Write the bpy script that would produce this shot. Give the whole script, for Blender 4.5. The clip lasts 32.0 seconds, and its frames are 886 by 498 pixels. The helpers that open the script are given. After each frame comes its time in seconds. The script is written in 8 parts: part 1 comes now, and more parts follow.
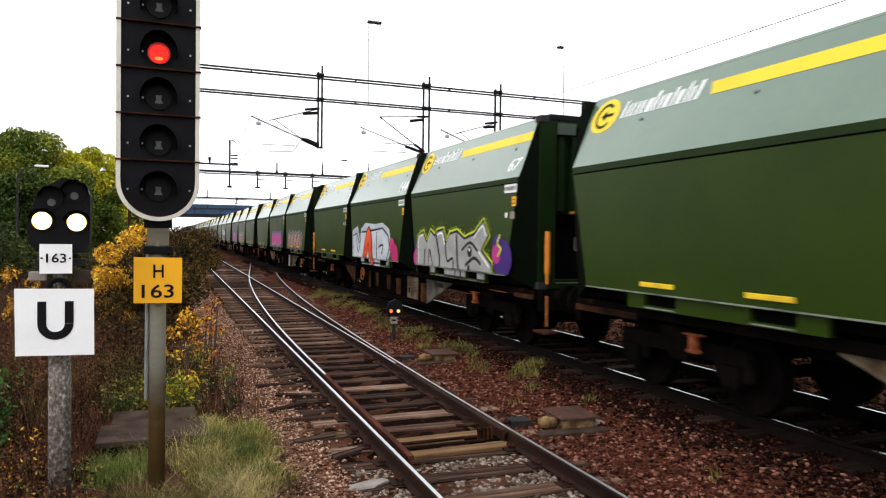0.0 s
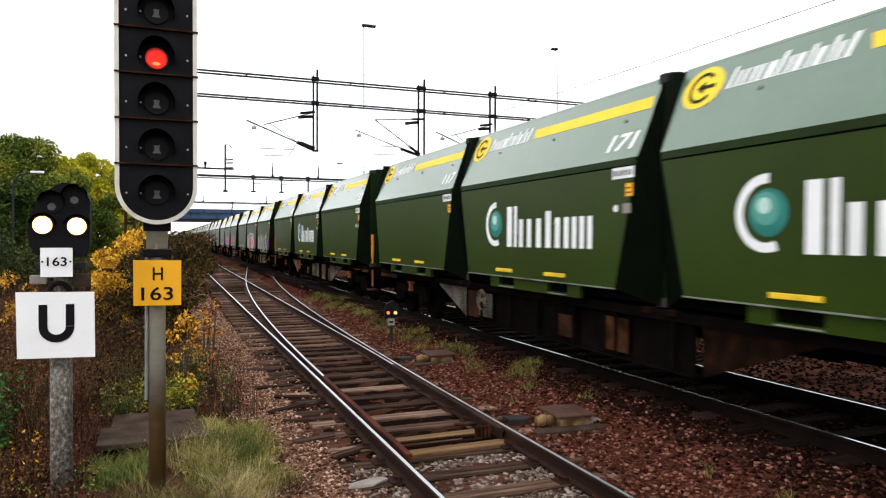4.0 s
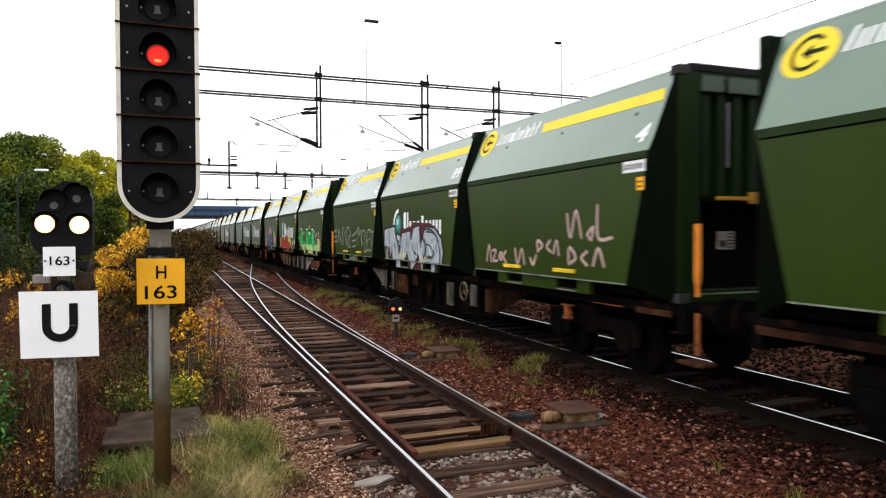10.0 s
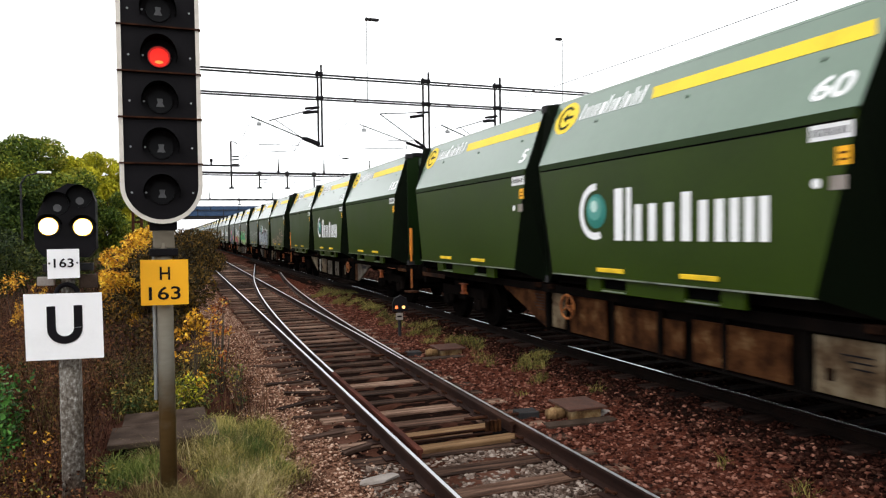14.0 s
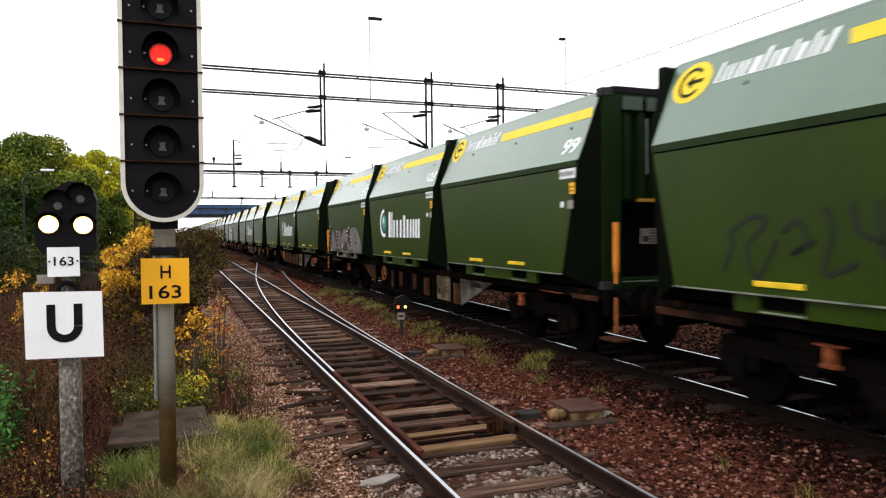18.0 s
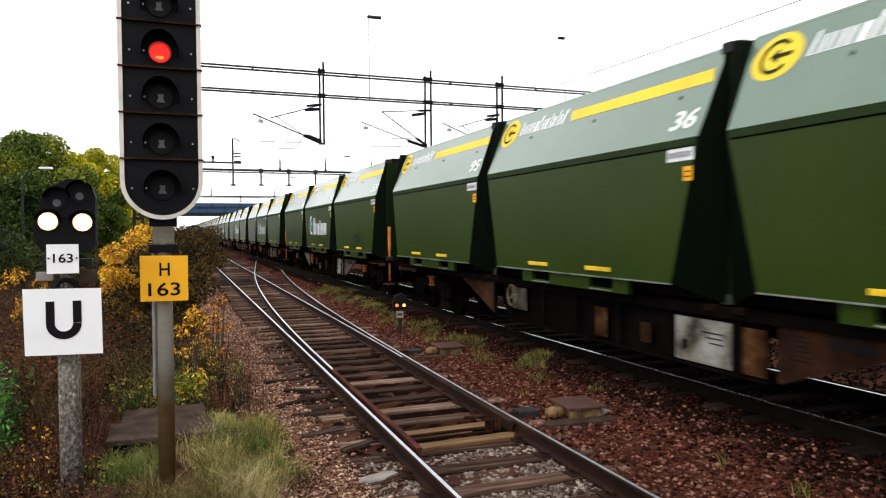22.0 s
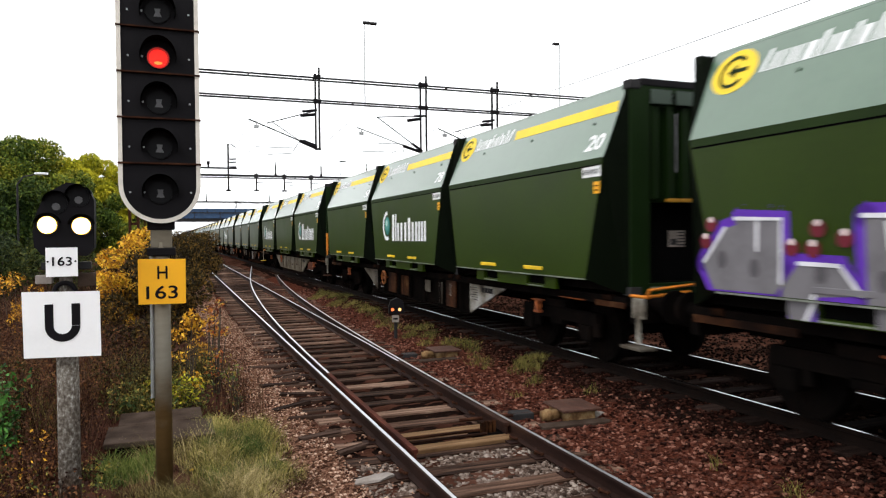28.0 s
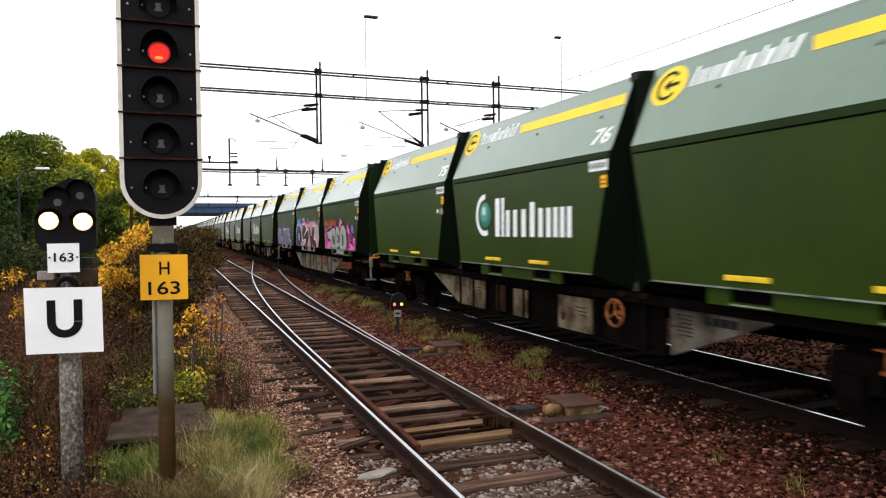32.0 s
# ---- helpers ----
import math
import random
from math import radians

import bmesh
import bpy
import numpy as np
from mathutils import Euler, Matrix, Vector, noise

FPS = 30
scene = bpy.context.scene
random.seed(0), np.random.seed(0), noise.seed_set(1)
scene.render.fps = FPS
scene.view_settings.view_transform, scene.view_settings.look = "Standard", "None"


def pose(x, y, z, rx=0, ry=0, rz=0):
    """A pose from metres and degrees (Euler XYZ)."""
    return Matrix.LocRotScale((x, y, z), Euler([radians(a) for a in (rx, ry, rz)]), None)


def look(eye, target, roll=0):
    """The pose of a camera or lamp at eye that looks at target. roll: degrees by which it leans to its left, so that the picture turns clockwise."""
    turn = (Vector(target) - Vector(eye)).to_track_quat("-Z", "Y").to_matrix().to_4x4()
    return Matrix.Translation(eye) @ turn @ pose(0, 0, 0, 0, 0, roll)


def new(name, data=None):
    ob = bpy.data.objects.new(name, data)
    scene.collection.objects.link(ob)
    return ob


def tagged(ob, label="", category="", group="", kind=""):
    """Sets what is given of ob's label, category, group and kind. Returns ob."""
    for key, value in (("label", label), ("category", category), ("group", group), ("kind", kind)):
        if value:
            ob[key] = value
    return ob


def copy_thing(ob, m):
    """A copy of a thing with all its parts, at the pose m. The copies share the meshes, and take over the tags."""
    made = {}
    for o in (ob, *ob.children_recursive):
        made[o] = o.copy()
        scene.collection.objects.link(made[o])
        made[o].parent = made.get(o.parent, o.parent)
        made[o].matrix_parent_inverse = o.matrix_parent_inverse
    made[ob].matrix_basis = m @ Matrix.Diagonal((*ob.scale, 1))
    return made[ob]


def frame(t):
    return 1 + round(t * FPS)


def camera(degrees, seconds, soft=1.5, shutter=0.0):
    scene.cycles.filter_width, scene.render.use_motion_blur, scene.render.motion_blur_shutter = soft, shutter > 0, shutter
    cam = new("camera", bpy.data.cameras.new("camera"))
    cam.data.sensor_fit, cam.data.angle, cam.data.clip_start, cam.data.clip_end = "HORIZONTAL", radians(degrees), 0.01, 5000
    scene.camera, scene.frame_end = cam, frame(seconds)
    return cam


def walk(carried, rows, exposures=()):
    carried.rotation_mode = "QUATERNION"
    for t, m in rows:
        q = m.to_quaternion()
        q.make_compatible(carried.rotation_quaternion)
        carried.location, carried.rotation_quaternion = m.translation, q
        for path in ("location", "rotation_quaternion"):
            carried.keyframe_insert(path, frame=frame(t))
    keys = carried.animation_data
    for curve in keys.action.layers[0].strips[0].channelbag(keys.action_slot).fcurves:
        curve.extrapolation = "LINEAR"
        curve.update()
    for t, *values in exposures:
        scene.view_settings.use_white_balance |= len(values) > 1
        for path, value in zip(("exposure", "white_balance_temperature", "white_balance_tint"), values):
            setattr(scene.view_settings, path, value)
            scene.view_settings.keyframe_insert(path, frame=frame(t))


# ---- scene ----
# A freight train runs past a signal and a turnout under an overcast sky.
# The train's track runs along +y; the top of its rails is z = 0.
TRACK_X = 7.111        # centre line of the train's track
SIDING_Z = -0.20       # top of the rails of the near track
WAGON = 19.76          # length over buffers
STEP = 6.166           # distance between containers on one wagon


def aim(x, y, z, yaw, pitch, roll):
    return Matrix.Translation((x, y, z)) @ pose(0, 0, 0, 0, 0, -yaw) @ pose(0, 0, 0, 90 + pitch) @ pose(0, 0, 0, 0, 0, roll)


cam = camera(64.82, 32.0, soft=1.2, shutter=0.35)
walk(cam, [
    (0, aim(0.004, 0.015, 2.018, 21.52, -1.04, 0.72)),
    (0.5, aim(-0.001, 0.009, 2.017, 21.57, -1.01, 0.65)),
    (1, aim(-0.002, -0.004, 2.009, 21.59, -0.96, 0.48)),
    (1.5, aim(-0.005, -0.018, 2.006, 21.64, -0.93, 0.37)),
    (2, aim(-0.011, -0.034, 2.004, 21.69, -0.91, 0.26)),
    (2.5, aim(-0.011, -0.045, 2.000, 21.70, -0.87, 0.12)),
    (3, aim(-0.019, -0.055, 1.997, 21.77, -0.84, 0.12)),
    (3.5, aim(-0.022, -0.064, 1.998, 21.81, -0.83, 0.14)),
    (5.5, aim(-0.018, -0.040, 2.003, 21.74, -1.14, 0.24)),
    (6, aim(-0.020, -0.025, 2.006, 21.74, -1.27, 0.35)),
    (6.5, aim(-0.023, -0.029, 2.007, 21.78, -1.26, 0.34)),
    (7, aim(-0.028, -0.038, 2.008, 21.83, -1.17, 0.35)),
    (7.5, aim(-0.030, -0.057, 2.002, 21.88, -1.07, 0.23)),
    (8, aim(-0.035, -0.066, 1.997, 21.92, -0.99, 0.14)),
    (8.5, aim(-0.029, -0.070, 1.998, 21.86, -0.94, 0.03)),
    (9, aim(-0.023, -0.059, 2.001, 21.75, -0.96, -0.01)),
    (9.5, aim(-0.012, -0.039, 2.003, 21.60, -1.05, -0.18)),
    (10, aim(-0.008, -0.015, 2.009, 21.46, -1.23, -0.21)),
    (10.5, aim(-0.001, -0.011, 2.009, 21.36, -1.41, -0.39)),
    (11, aim(0.009, -0.009, 2.010, 21.23, -1.59, -0.61)),
    (11.5, aim(0.018, 0.003, 2.010, 21.10, -1.74, -0.79)),
    (12, aim(0.020, 0.005, 2.008, 21.02, -1.85, -0.94)),
    (12.5, aim(0.018, 0.001, 2.012, 21.04, -1.85, -1.01)),
    (13, aim(0.008, -0.008, 2.013, 21.12, -1.71, -0.96)),
    (13.5, aim(0.001, -0.011, 2.010, 21.16, -1.56, -0.93)),
    (14, aim(-0.009, -0.021, 2.013, 21.23, -1.42, -0.84)),
    (14.5, aim(-0.012, -0.018, 2.009, 21.26, -1.34, -0.82)),
    (16.5, aim(-0.004, -0.010, 2.015, 21.20, -1.45, -0.63)),
    (17, aim(-0.000, -0.002, 2.015, 21.15, -1.46, -0.60)),
    (17.5, aim(0.001, 0.006, 2.015, 21.11, -1.46, -0.59)),
    (18, aim(0.005, 0.014, 2.015, 21.05, -1.45, -0.56)),
    (18.5, aim(0.003, 0.006, 2.016, 21.07, -1.44, -0.48)),
    (19, aim(0.005, 0.012, 2.013, 21.09, -1.44, -0.50)),
    (19.5, aim(0.007, 0.003, 2.012, 21.09, -1.46, -0.47)),
    (20, aim(0.009, 0.003, 2.013, 21.07, -1.47, -0.46)),
    (20.5, aim(0.007, -0.001, 2.009, 21.10, -1.49, -0.48)),
    (21, aim(0.005, -0.003, 2.012, 21.12, -1.53, -0.47)),
    (21.5, aim(0.002, -0.004, 2.007, 21.15, -1.53, -0.44)),
    (22, aim(0.004, -0.005, 2.006, 21.13, -1.54, -0.46)),
    (22.5, aim(0.001, -0.002, 2.010, 21.15, -1.59, -0.39)),
    (23, aim(-0.000, -0.000, 2.010, 21.16, -1.59, -0.37)),
    (23.5, aim(0.003, 0.001, 2.013, 21.14, -1.62, -0.33)),
    (24, aim(-0.003, 0.004, 2.013, 21.18, -1.66, -0.29)),
    (24.5, aim(-0.009, -0.014, 2.007, 21.27, -1.45, -0.25)),
    (25, aim(-0.018, -0.027, 2.006, 21.37, -1.15, -0.21)),
    (25.5, aim(-0.025, -0.040, 2.004, 21.46, -0.90, -0.25)),
    (27.5, aim(-0.030, -0.078, 1.989, 21.56, -0.93, -0.38)),
    (28, aim(-0.021, -0.076, 1.987, 21.50, -1.10, -0.53)),
    (28.5, aim(-0.016, -0.069, 1.987, 21.45, -1.23, -0.56)),
    (29, aim(-0.008, -0.042, 1.995, 21.29, -1.45, -0.61)),
    (29.5, aim(0.006, -0.019, 1.999, 21.11, -1.61, -0.62)),
    (30, aim(0.010, -0.005, 2.004, 21.04, -1.76, -0.65)),
    (30.5, aim(0.003, -0.017, 2.000, 21.10, -1.76, -0.63)),
    (31, aim(-0.001, -0.030, 2.000, 21.17, -1.72, -0.65)),
    (31.5, aim(-0.012, -0.036, 1.997, 21.28, -1.66, -0.61)),
    (32, aim(-0.023, -0.052, 1.996, 21.38, -1.58, -0.61)),
], exposures=[(0, 0.08), (32, 0.08)])

# ---- sky and light: high overcast ----
SUN_TURN, SUN_HEIGHT = radians(229), radians(50)
world = bpy.data.worlds.new("overcast_sky")
scene.world = world
world.use_nodes = True
wn, wl = world.node_tree.nodes, world.node_tree.links
sky = wn.new("ShaderNodeTexSky")
sky.sky_type, sky.sun_disc, sky.sun_elevation, sky.sun_rotation = "NISHITA", False, SUN_HEIGHT, SUN_TURN
sky.dust_density, sky.air_density, sky.ozone_density = 6.0, 1.0, 0.5
pale = wn.new("ShaderNodeHueSaturation")
pale.inputs["Saturation"].default_value = 0.10
wl.new(sky.outputs[0], pale.inputs["Color"])
cloud = wn.new("ShaderNodeMix")
cloud.data_type = "RGBA"
cloud.inputs[0].default_value = 0.72
cloud.inputs[7].default_value = (15.4, 15.7, 16.0, 1)
wl.new(pale.outputs[0], cloud.inputs[6])
wl.new(cloud.outputs[2], wn["Background"].inputs[0])
wn["Background"].inputs[1].default_value = 0.13
sun_data = bpy.data.lights.new("sun", "SUN")
sun_data.energy, sun_data.angle, sun_data.color = 0.7, radians(25), (1.0, 0.96, 0.9)
sun = new("sun", sun_data)
sun.matrix_world = look((-14, -12, 22), (0, 0, 0))


# ---- materials ----
def material(name, stops, rough=0.7, metal=0.0, scale=6.0, bump=0.0, fine=60.0, coat=0.0, random_by="", spread=0.0, emit=0.0, stretch=(1, 1, 1), rough_var=0.12, spec=0.2):
    """Noise at two scales blends the colours in stops; random_by adds variation from piece to piece."""
    m = bpy.data.materials.new(name)
    m.use_nodes = True
    n, l = m.node_tree.nodes, m.node_tree.links
    b = n["Principled BSDF"]
    tc, mp = n.new("ShaderNodeTexCoord"), n.new("ShaderNodeMapping")
    mp.inputs["Scale"].default_value = stretch
    l.new(tc.outputs["Object"], mp.inputs[0])
    big, small, ramp = n.new("ShaderNodeTexNoise"), n.new("ShaderNodeTexNoise"), n.new("ShaderNodeValToRGB")
    big.inputs["Scale"].default_value, big.inputs["Detail"].default_value = scale, 5
    small.inputs["Scale"].default_value, small.inputs["Detail"].default_value = fine, 3
    l.new(mp.outputs[0], big.inputs["Vector"])
    l.new(mp.outputs[0], small.inputs["Vector"])
    mix = n.new("ShaderNodeMath")
    mix.operation = "MULTIPLY_ADD"
    mix.inputs[1].default_value = 0.35
    l.new(small.outputs["Fac"], mix.inputs[0])
    half = n.new("ShaderNodeMath")
    half.operation = "MULTIPLY_ADD"
    half.inputs[1].default_value, half.inputs[2].default_value = 1.3, -0.325
    l.new(big.outputs["Fac"], half.inputs[0])
    l.new(half.outputs[0], mix.inputs[2])
    value = mix.outputs[0]
    if random_by:
        if random_by == "object":
            src = n.new("ShaderNodeObjectInfo").outputs["Random"]
        else:
            src = n.new("ShaderNodeNewGeometry").outputs["Random Per Island"]
        add = n.new("ShaderNodeMath")
        add.operation = "MULTIPLY_ADD"
        add.inputs[1].default_value = spread
        l.new(src, add.inputs[0])
        off = n.new("ShaderNodeMath")
        off.operation = "ADD"
        off.inputs[1].default_value = -spread / 2
        l.new(value, off.inputs[0])
        l.new(off.outputs[0], add.inputs[2])
        value = add.outputs[0]
    l.new(value, ramp.inputs[0])
    el = ramp.color_ramp.elements
    while len(el) < len(stops):
        el.new(0.5)
    for i, c in enumerate(stops):
        el[i].position = 0.2 + 0.65 * i / max(1, len(stops) - 1)
        el[i].color = (*c, 1)
    l.new(ramp.outputs[0], b.inputs["Base Color"])
    rr = n.new("ShaderNodeMath")
    rr.operation = "MULTIPLY_ADD"
    rr.inputs[1].default_value, rr.inputs[2].default_value = rough_var, rough - rough_var / 2
    l.new(big.outputs["Fac"], rr.inputs[0])
    l.new(rr.outputs[0], b.inputs["Roughness"])
    b.inputs["Metallic"].default_value = metal
    b.inputs["Specular IOR Level"].default_value = spec
    b.inputs["Coat Weight"].default_value = coat
    b.inputs["Coat Roughness"].default_value = 0.25
    if emit:
        l.new(ramp.outputs[0], b.inputs["Emission Color"])
        b.inputs["Emission Strength"].default_value = emit
    if bump:
        bp = n.new("ShaderNodeBump")
        bp.inputs["Strength"].default_value, bp.inputs["Distance"].default_value = bump, 0.02
        l.new(mix.outputs[0], bp.inputs["Height"])
        l.new(bp.outputs[0], b.inputs["Normal"])
    return m


def stained(m, tint, top, soft):
    """A rusty stain that covers the foot of a mast up to an uneven line."""
    n, l = m.node_tree.nodes, m.node_tree.links
    shader = next(x for x in n if x.type == "BSDF_PRINCIPLED")
    base = shader.inputs["Base Color"].links[0].from_socket
    pos = n.new("ShaderNodeNewGeometry")
    xyz = n.new("ShaderNodeSeparateXYZ")
    l.new(pos.outputs["Position"], xyz.inputs[0])
    noise = n.new("ShaderNodeTexNoise")
    noise.inputs["Scale"].default_value = 7.0
    noise.inputs["Detail"].default_value = 5.0
    l.new(pos.outputs["Position"], noise.inputs["Vector"])
    add = n.new("ShaderNodeMath")
    add.operation = "MULTIPLY_ADD"
    add.inputs[1].default_value = soft * 2.2
    l.new(noise.outputs["Fac"], add.inputs[0])
    l.new(xyz.outputs["Z"], add.inputs[2])
    edge = n.new("ShaderNodeMapRange")
    edge.inputs["From Min"].default_value = top + soft * 1.6
    edge.inputs["From Max"].default_value = top + soft * 0.6
    edge.inputs["To Max"].default_value = 0.9
    l.new(add.outputs[0], edge.inputs["Value"])
    mix = n.new("ShaderNodeMix")
    mix.data_type = "RGBA"
    mix.blend_type = "MULTIPLY"
    l.new(edge.outputs[0], mix.inputs["Factor"])
    colours = [x for x in mix.inputs if x.type == "RGBA"]
    l.new(base, colours[0])
    colours[1].default_value = (*tint, 1)
    l.new([x for x in mix.outputs if x.type == "RGBA"][0], shader.inputs["Base Color"])
    return m


def shades(r, g, b, lo=0.75, hi=1.2):
    return [(r * lo, g * lo, b * lo), (r, g, b), (r * hi, g * hi, b * hi)]


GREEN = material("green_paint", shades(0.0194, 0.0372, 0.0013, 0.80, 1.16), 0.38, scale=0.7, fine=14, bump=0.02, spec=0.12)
# Same green as the sides; shade on ends and facets is mixed into it.
GREEN_SHADED = material("green_paint_end_shaded", shades(0.0052, 0.0138, 0.0026, 0.8, 1.15), 0.5, scale=1.2, fine=20, spec=0.06)
GREEN_DEEP_SHADE = material("green_paint_facet_shaded", shades(0.0028, 0.0058, 0.0020, 0.8, 1.15), 0.5, scale=1.2, fine=20, spec=0.05)
GREEN_HEAD = material("green_paint_header", shades(0.036, 0.052, 0.04, 0.8, 1.15), 0.5, scale=1.2, fine=20, spec=0.2)
# Paler than the side paint: light from the sky is put into the colour.
GREEN_SKYLIT = material("green_paint_skylit", [(0.050, 0.106, 0.061), (0.067, 0.130, 0.078), (0.086, 0.154, 0.098)], 0.33, scale=0.8, fine=9, coat=1.0, spec=0.6)
GREEN_RAIL = material("green_paint_rail", shades(0.0125, 0.0265, 0.0045), 0.55, scale=1.5, fine=30, spec=0.1)
ROOF = material("roof_tarpaulin", shades(0.09, 0.13, 0.10), 0.6, scale=1.5, fine=20)
BLACK = material("black_paint", shades(0.0075, 0.0068, 0.008), 0.6, scale=4, spec=0.06)
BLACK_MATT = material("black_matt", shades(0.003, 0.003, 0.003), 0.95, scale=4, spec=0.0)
# Sooty rust, lowered towards black for the shade under the wagons.
UNDER_RUST = material("shaded_sooty_rust", [(0.005, 0.003, 0.0022), (0.011, 0.0055, 0.0038), (0.028, 0.012, 0.006)], 0.95, scale=6, fine=40, spec=0.0)
# Sooty steel with the underframe's shade put into its near-black colour.
UNDER = material("shaded_sooty_steel", [(0.0030, 0.0026, 0.0024), (0.0044, 0.0036, 0.0033), (0.008, 0.0055, 0.0045)], 0.95, scale=3, bump=0.2, spec=0.0)
YELLOW = material("yellow_paint", shades(0.78, 0.55, 0.03, 0.85, 1.05), 0.45, scale=2, fine=25)
PAD = material("yellow_pad", shades(0.72, 0.48, 0.02, 0.7, 1.05), 0.5, scale=4)
ORANGE = material("orange_paint", shades(0.62, 0.20, 0.02, 0.6, 1.1), 0.55, scale=6)
WHITE = material("white_paint", shades(0.78, 0.79, 0.8, 0.88, 1.02), 0.5, scale=2, fine=30)
GREY_PANEL = material("grey_wagon_paint", [(0.010, 0.006, 0.004), (0.048, 0.037, 0.027), (0.092, 0.081, 0.066), (0.122, 0.113, 0.096)], 0.75, scale=2.6, fine=22, bump=0.1, spec=0.1)
GIRDER = material("worn_girder_paint", [(0.030, 0.016, 0.008), (0.092, 0.074, 0.051), (0.132, 0.115, 0.088), (0.155, 0.141, 0.113)], 0.75, scale=1.5, fine=16, bump=0.1, spec=0.1)
PINK_BED = material("fine_pinkish_gravel", [(0.034, 0.0145, 0.0085), (0.115, 0.054, 0.033), (0.21, 0.112, 0.075), (0.37, 0.245, 0.18)], 0.95, scale=34, fine=150, bump=0.9, spec=0.0)
RED_BED = material("fine_rusty_ballast", [(0.012, 0.0036, 0.0025), (0.042, 0.0125, 0.008), (0.085, 0.028, 0.0175), (0.15, 0.062, 0.042)], 0.97, scale=24, fine=110, bump=0.9, spec=0.0)
# Fine ballast with the shade near the train put into its colour.
SHADE_BED = material("fine_shaded_ballast", [(0.004, 0.0024, 0.002), (0.009, 0.005, 0.004), (0.016, 0.009, 0.007)], 0.97, scale=24, fine=110, bump=0.9, spec=0.0)
GREY_BED = material("fine_grey_ballast", [(0.018, 0.011, 0.008), (0.065, 0.042, 0.032), (0.135, 0.098, 0.08), (0.26, 0.21, 0.18)], 0.95, scale=26, fine=120, bump=0.9, spec=0.0)
WHITE_PANEL = material("dirty_white_wagon_paint", [(0.018, 0.011, 0.007), (0.13, 0.115, 0.092), (0.25, 0.24, 0.22), (0.31, 0.305, 0.295)], 0.7, scale=2.6, fine=22, bump=0.1, spec=0.1)
CREAM_PANEL = material("stained_cream_paint", [(0.010, 0.0055, 0.003), (0.058, 0.036, 0.019), (0.125, 0.098, 0.062), (0.16, 0.138, 0.10)], 0.75, scale=3.0, fine=22, bump=0.1, spec=0.1)
OCHRE_PANEL = material("rusty_ochre_paint", [(0.006, 0.003, 0.0018), (0.026, 0.0098, 0.0042), (0.058, 0.0235, 0.009), (0.125, 0.075, 0.034)], 0.85, scale=3.4, fine=24, bump=0.1, spec=0.03)
HOOK = material("hook_orange_paint", [(0.06, 0.014, 0.006), (0.19, 0.048, 0.013), (0.34, 0.095, 0.022)], 0.7, scale=12)
BRAKE_ORANGE = material("worn_orange_paint", [(0.06, 0.02, 0.008), (0.22, 0.068, 0.016), (0.36, 0.13, 0.03)], 0.7, scale=9)
RUST_PANEL = material("rusty_wagon_paint", [(0.006, 0.003, 0.0022), (0.017, 0.007, 0.004), (0.042, 0.016, 0.007), (0.085, 0.042, 0.02)], 0.85, scale=1.6, fine=14, bump=0.15, spec=0.05)
MACHINE = material("ochre_cream_paint", [(0.06, 0.026, 0.010), (0.19, 0.112, 0.05), (0.34, 0.25, 0.14)], 0.7, scale=7, fine=40, bump=0.2, spec=0.1)
LID = material("brown_rusty_lid", [(0.03, 0.012, 0.008), (0.062, 0.026, 0.017), (0.1, 0.045, 0.03)], 0.6, scale=9, fine=40, bump=0.3, spec=0.25)
TEAL = material("teal_disc", [(0.0, 0.09, 0.075), (0.02, 0.19, 0.16), (0.25, 0.45, 0.40)], 0.4, scale=1.2)
LIP = material("worn_edge_steel", shades(0.25, 0.27, 0.23, 0.3, 1.3), 0.4, 0.5, scale=3)
STEEL = material("galvanised_steel", shades(0.30, 0.31, 0.31, 0.7, 1.2), 0.5, 0.6, scale=5, fine=40)
DARK_STEEL = material("dark_steel", shades(0.026, 0.025, 0.026, 0.7, 1.4), 0.65, 0.3, scale=4, spec=0.1)
RAIL = material("rusty_rail", [(0.009, 0.004, 0.003), (0.02, 0.0085, 0.006), (0.045, 0.02, 0.012)], 0.8, 0.1, scale=3, fine=50, bump=0.2, stretch=(1, 0.3, 1), spec=0.1)
RAIL_TOP = material("polished_rail", shades(0.72, 0.73, 0.77, 0.9, 1.1), 0.40, 1.0, scale=3, fine=40, stretch=(1, 0.1, 1))
RAIL_TOP_MAIN = material("polished_main_rail", shades(0.4, 0.41, 0.44, 0.9, 1.1), 0.2, 1.0, scale=3, fine=40, stretch=(1, 0.1, 1), rough_var=0.05)
RUST = material("rust", [(0.016, 0.0065, 0.0045), (0.038, 0.0145, 0.008), (0.075, 0.032, 0.016)], 0.85, 0.1, scale=8, bump=0.3, spec=0.05)
WOOD = material("creosoted_timber", [(0.014, 0.0078, 0.0056), (0.055, 0.030, 0.0205), (0.125, 0.073, 0.051), (0.25, 0.162, 0.118)], 0.85, scale=3, fine=30, bump=0.5, random_by="object", spread=0.5, stretch=(0.35, 5, 1), spec=0.05)
WOOD_WET = material("dark_weathered_board", [(0.009, 0.005, 0.004), (0.028, 0.0155, 0.011), (0.06, 0.036, 0.027)], 0.85, scale=3, fine=30, bump=0.5, random_by="object", spread=0.5, stretch=(0.35, 5, 1), spec=0.05)
# Main-track timber and rail, coloured dark for the train's shade.
WOOD_SHADE = material("shaded_timber", [(0.006, 0.0036, 0.003), (0.015, 0.0092, 0.0076), (0.03, 0.019, 0.016)], 0.95, scale=3, fine=30, bump=0.4, random_by="object", spread=0.5, stretch=(0.35, 5, 1), spec=0.02)
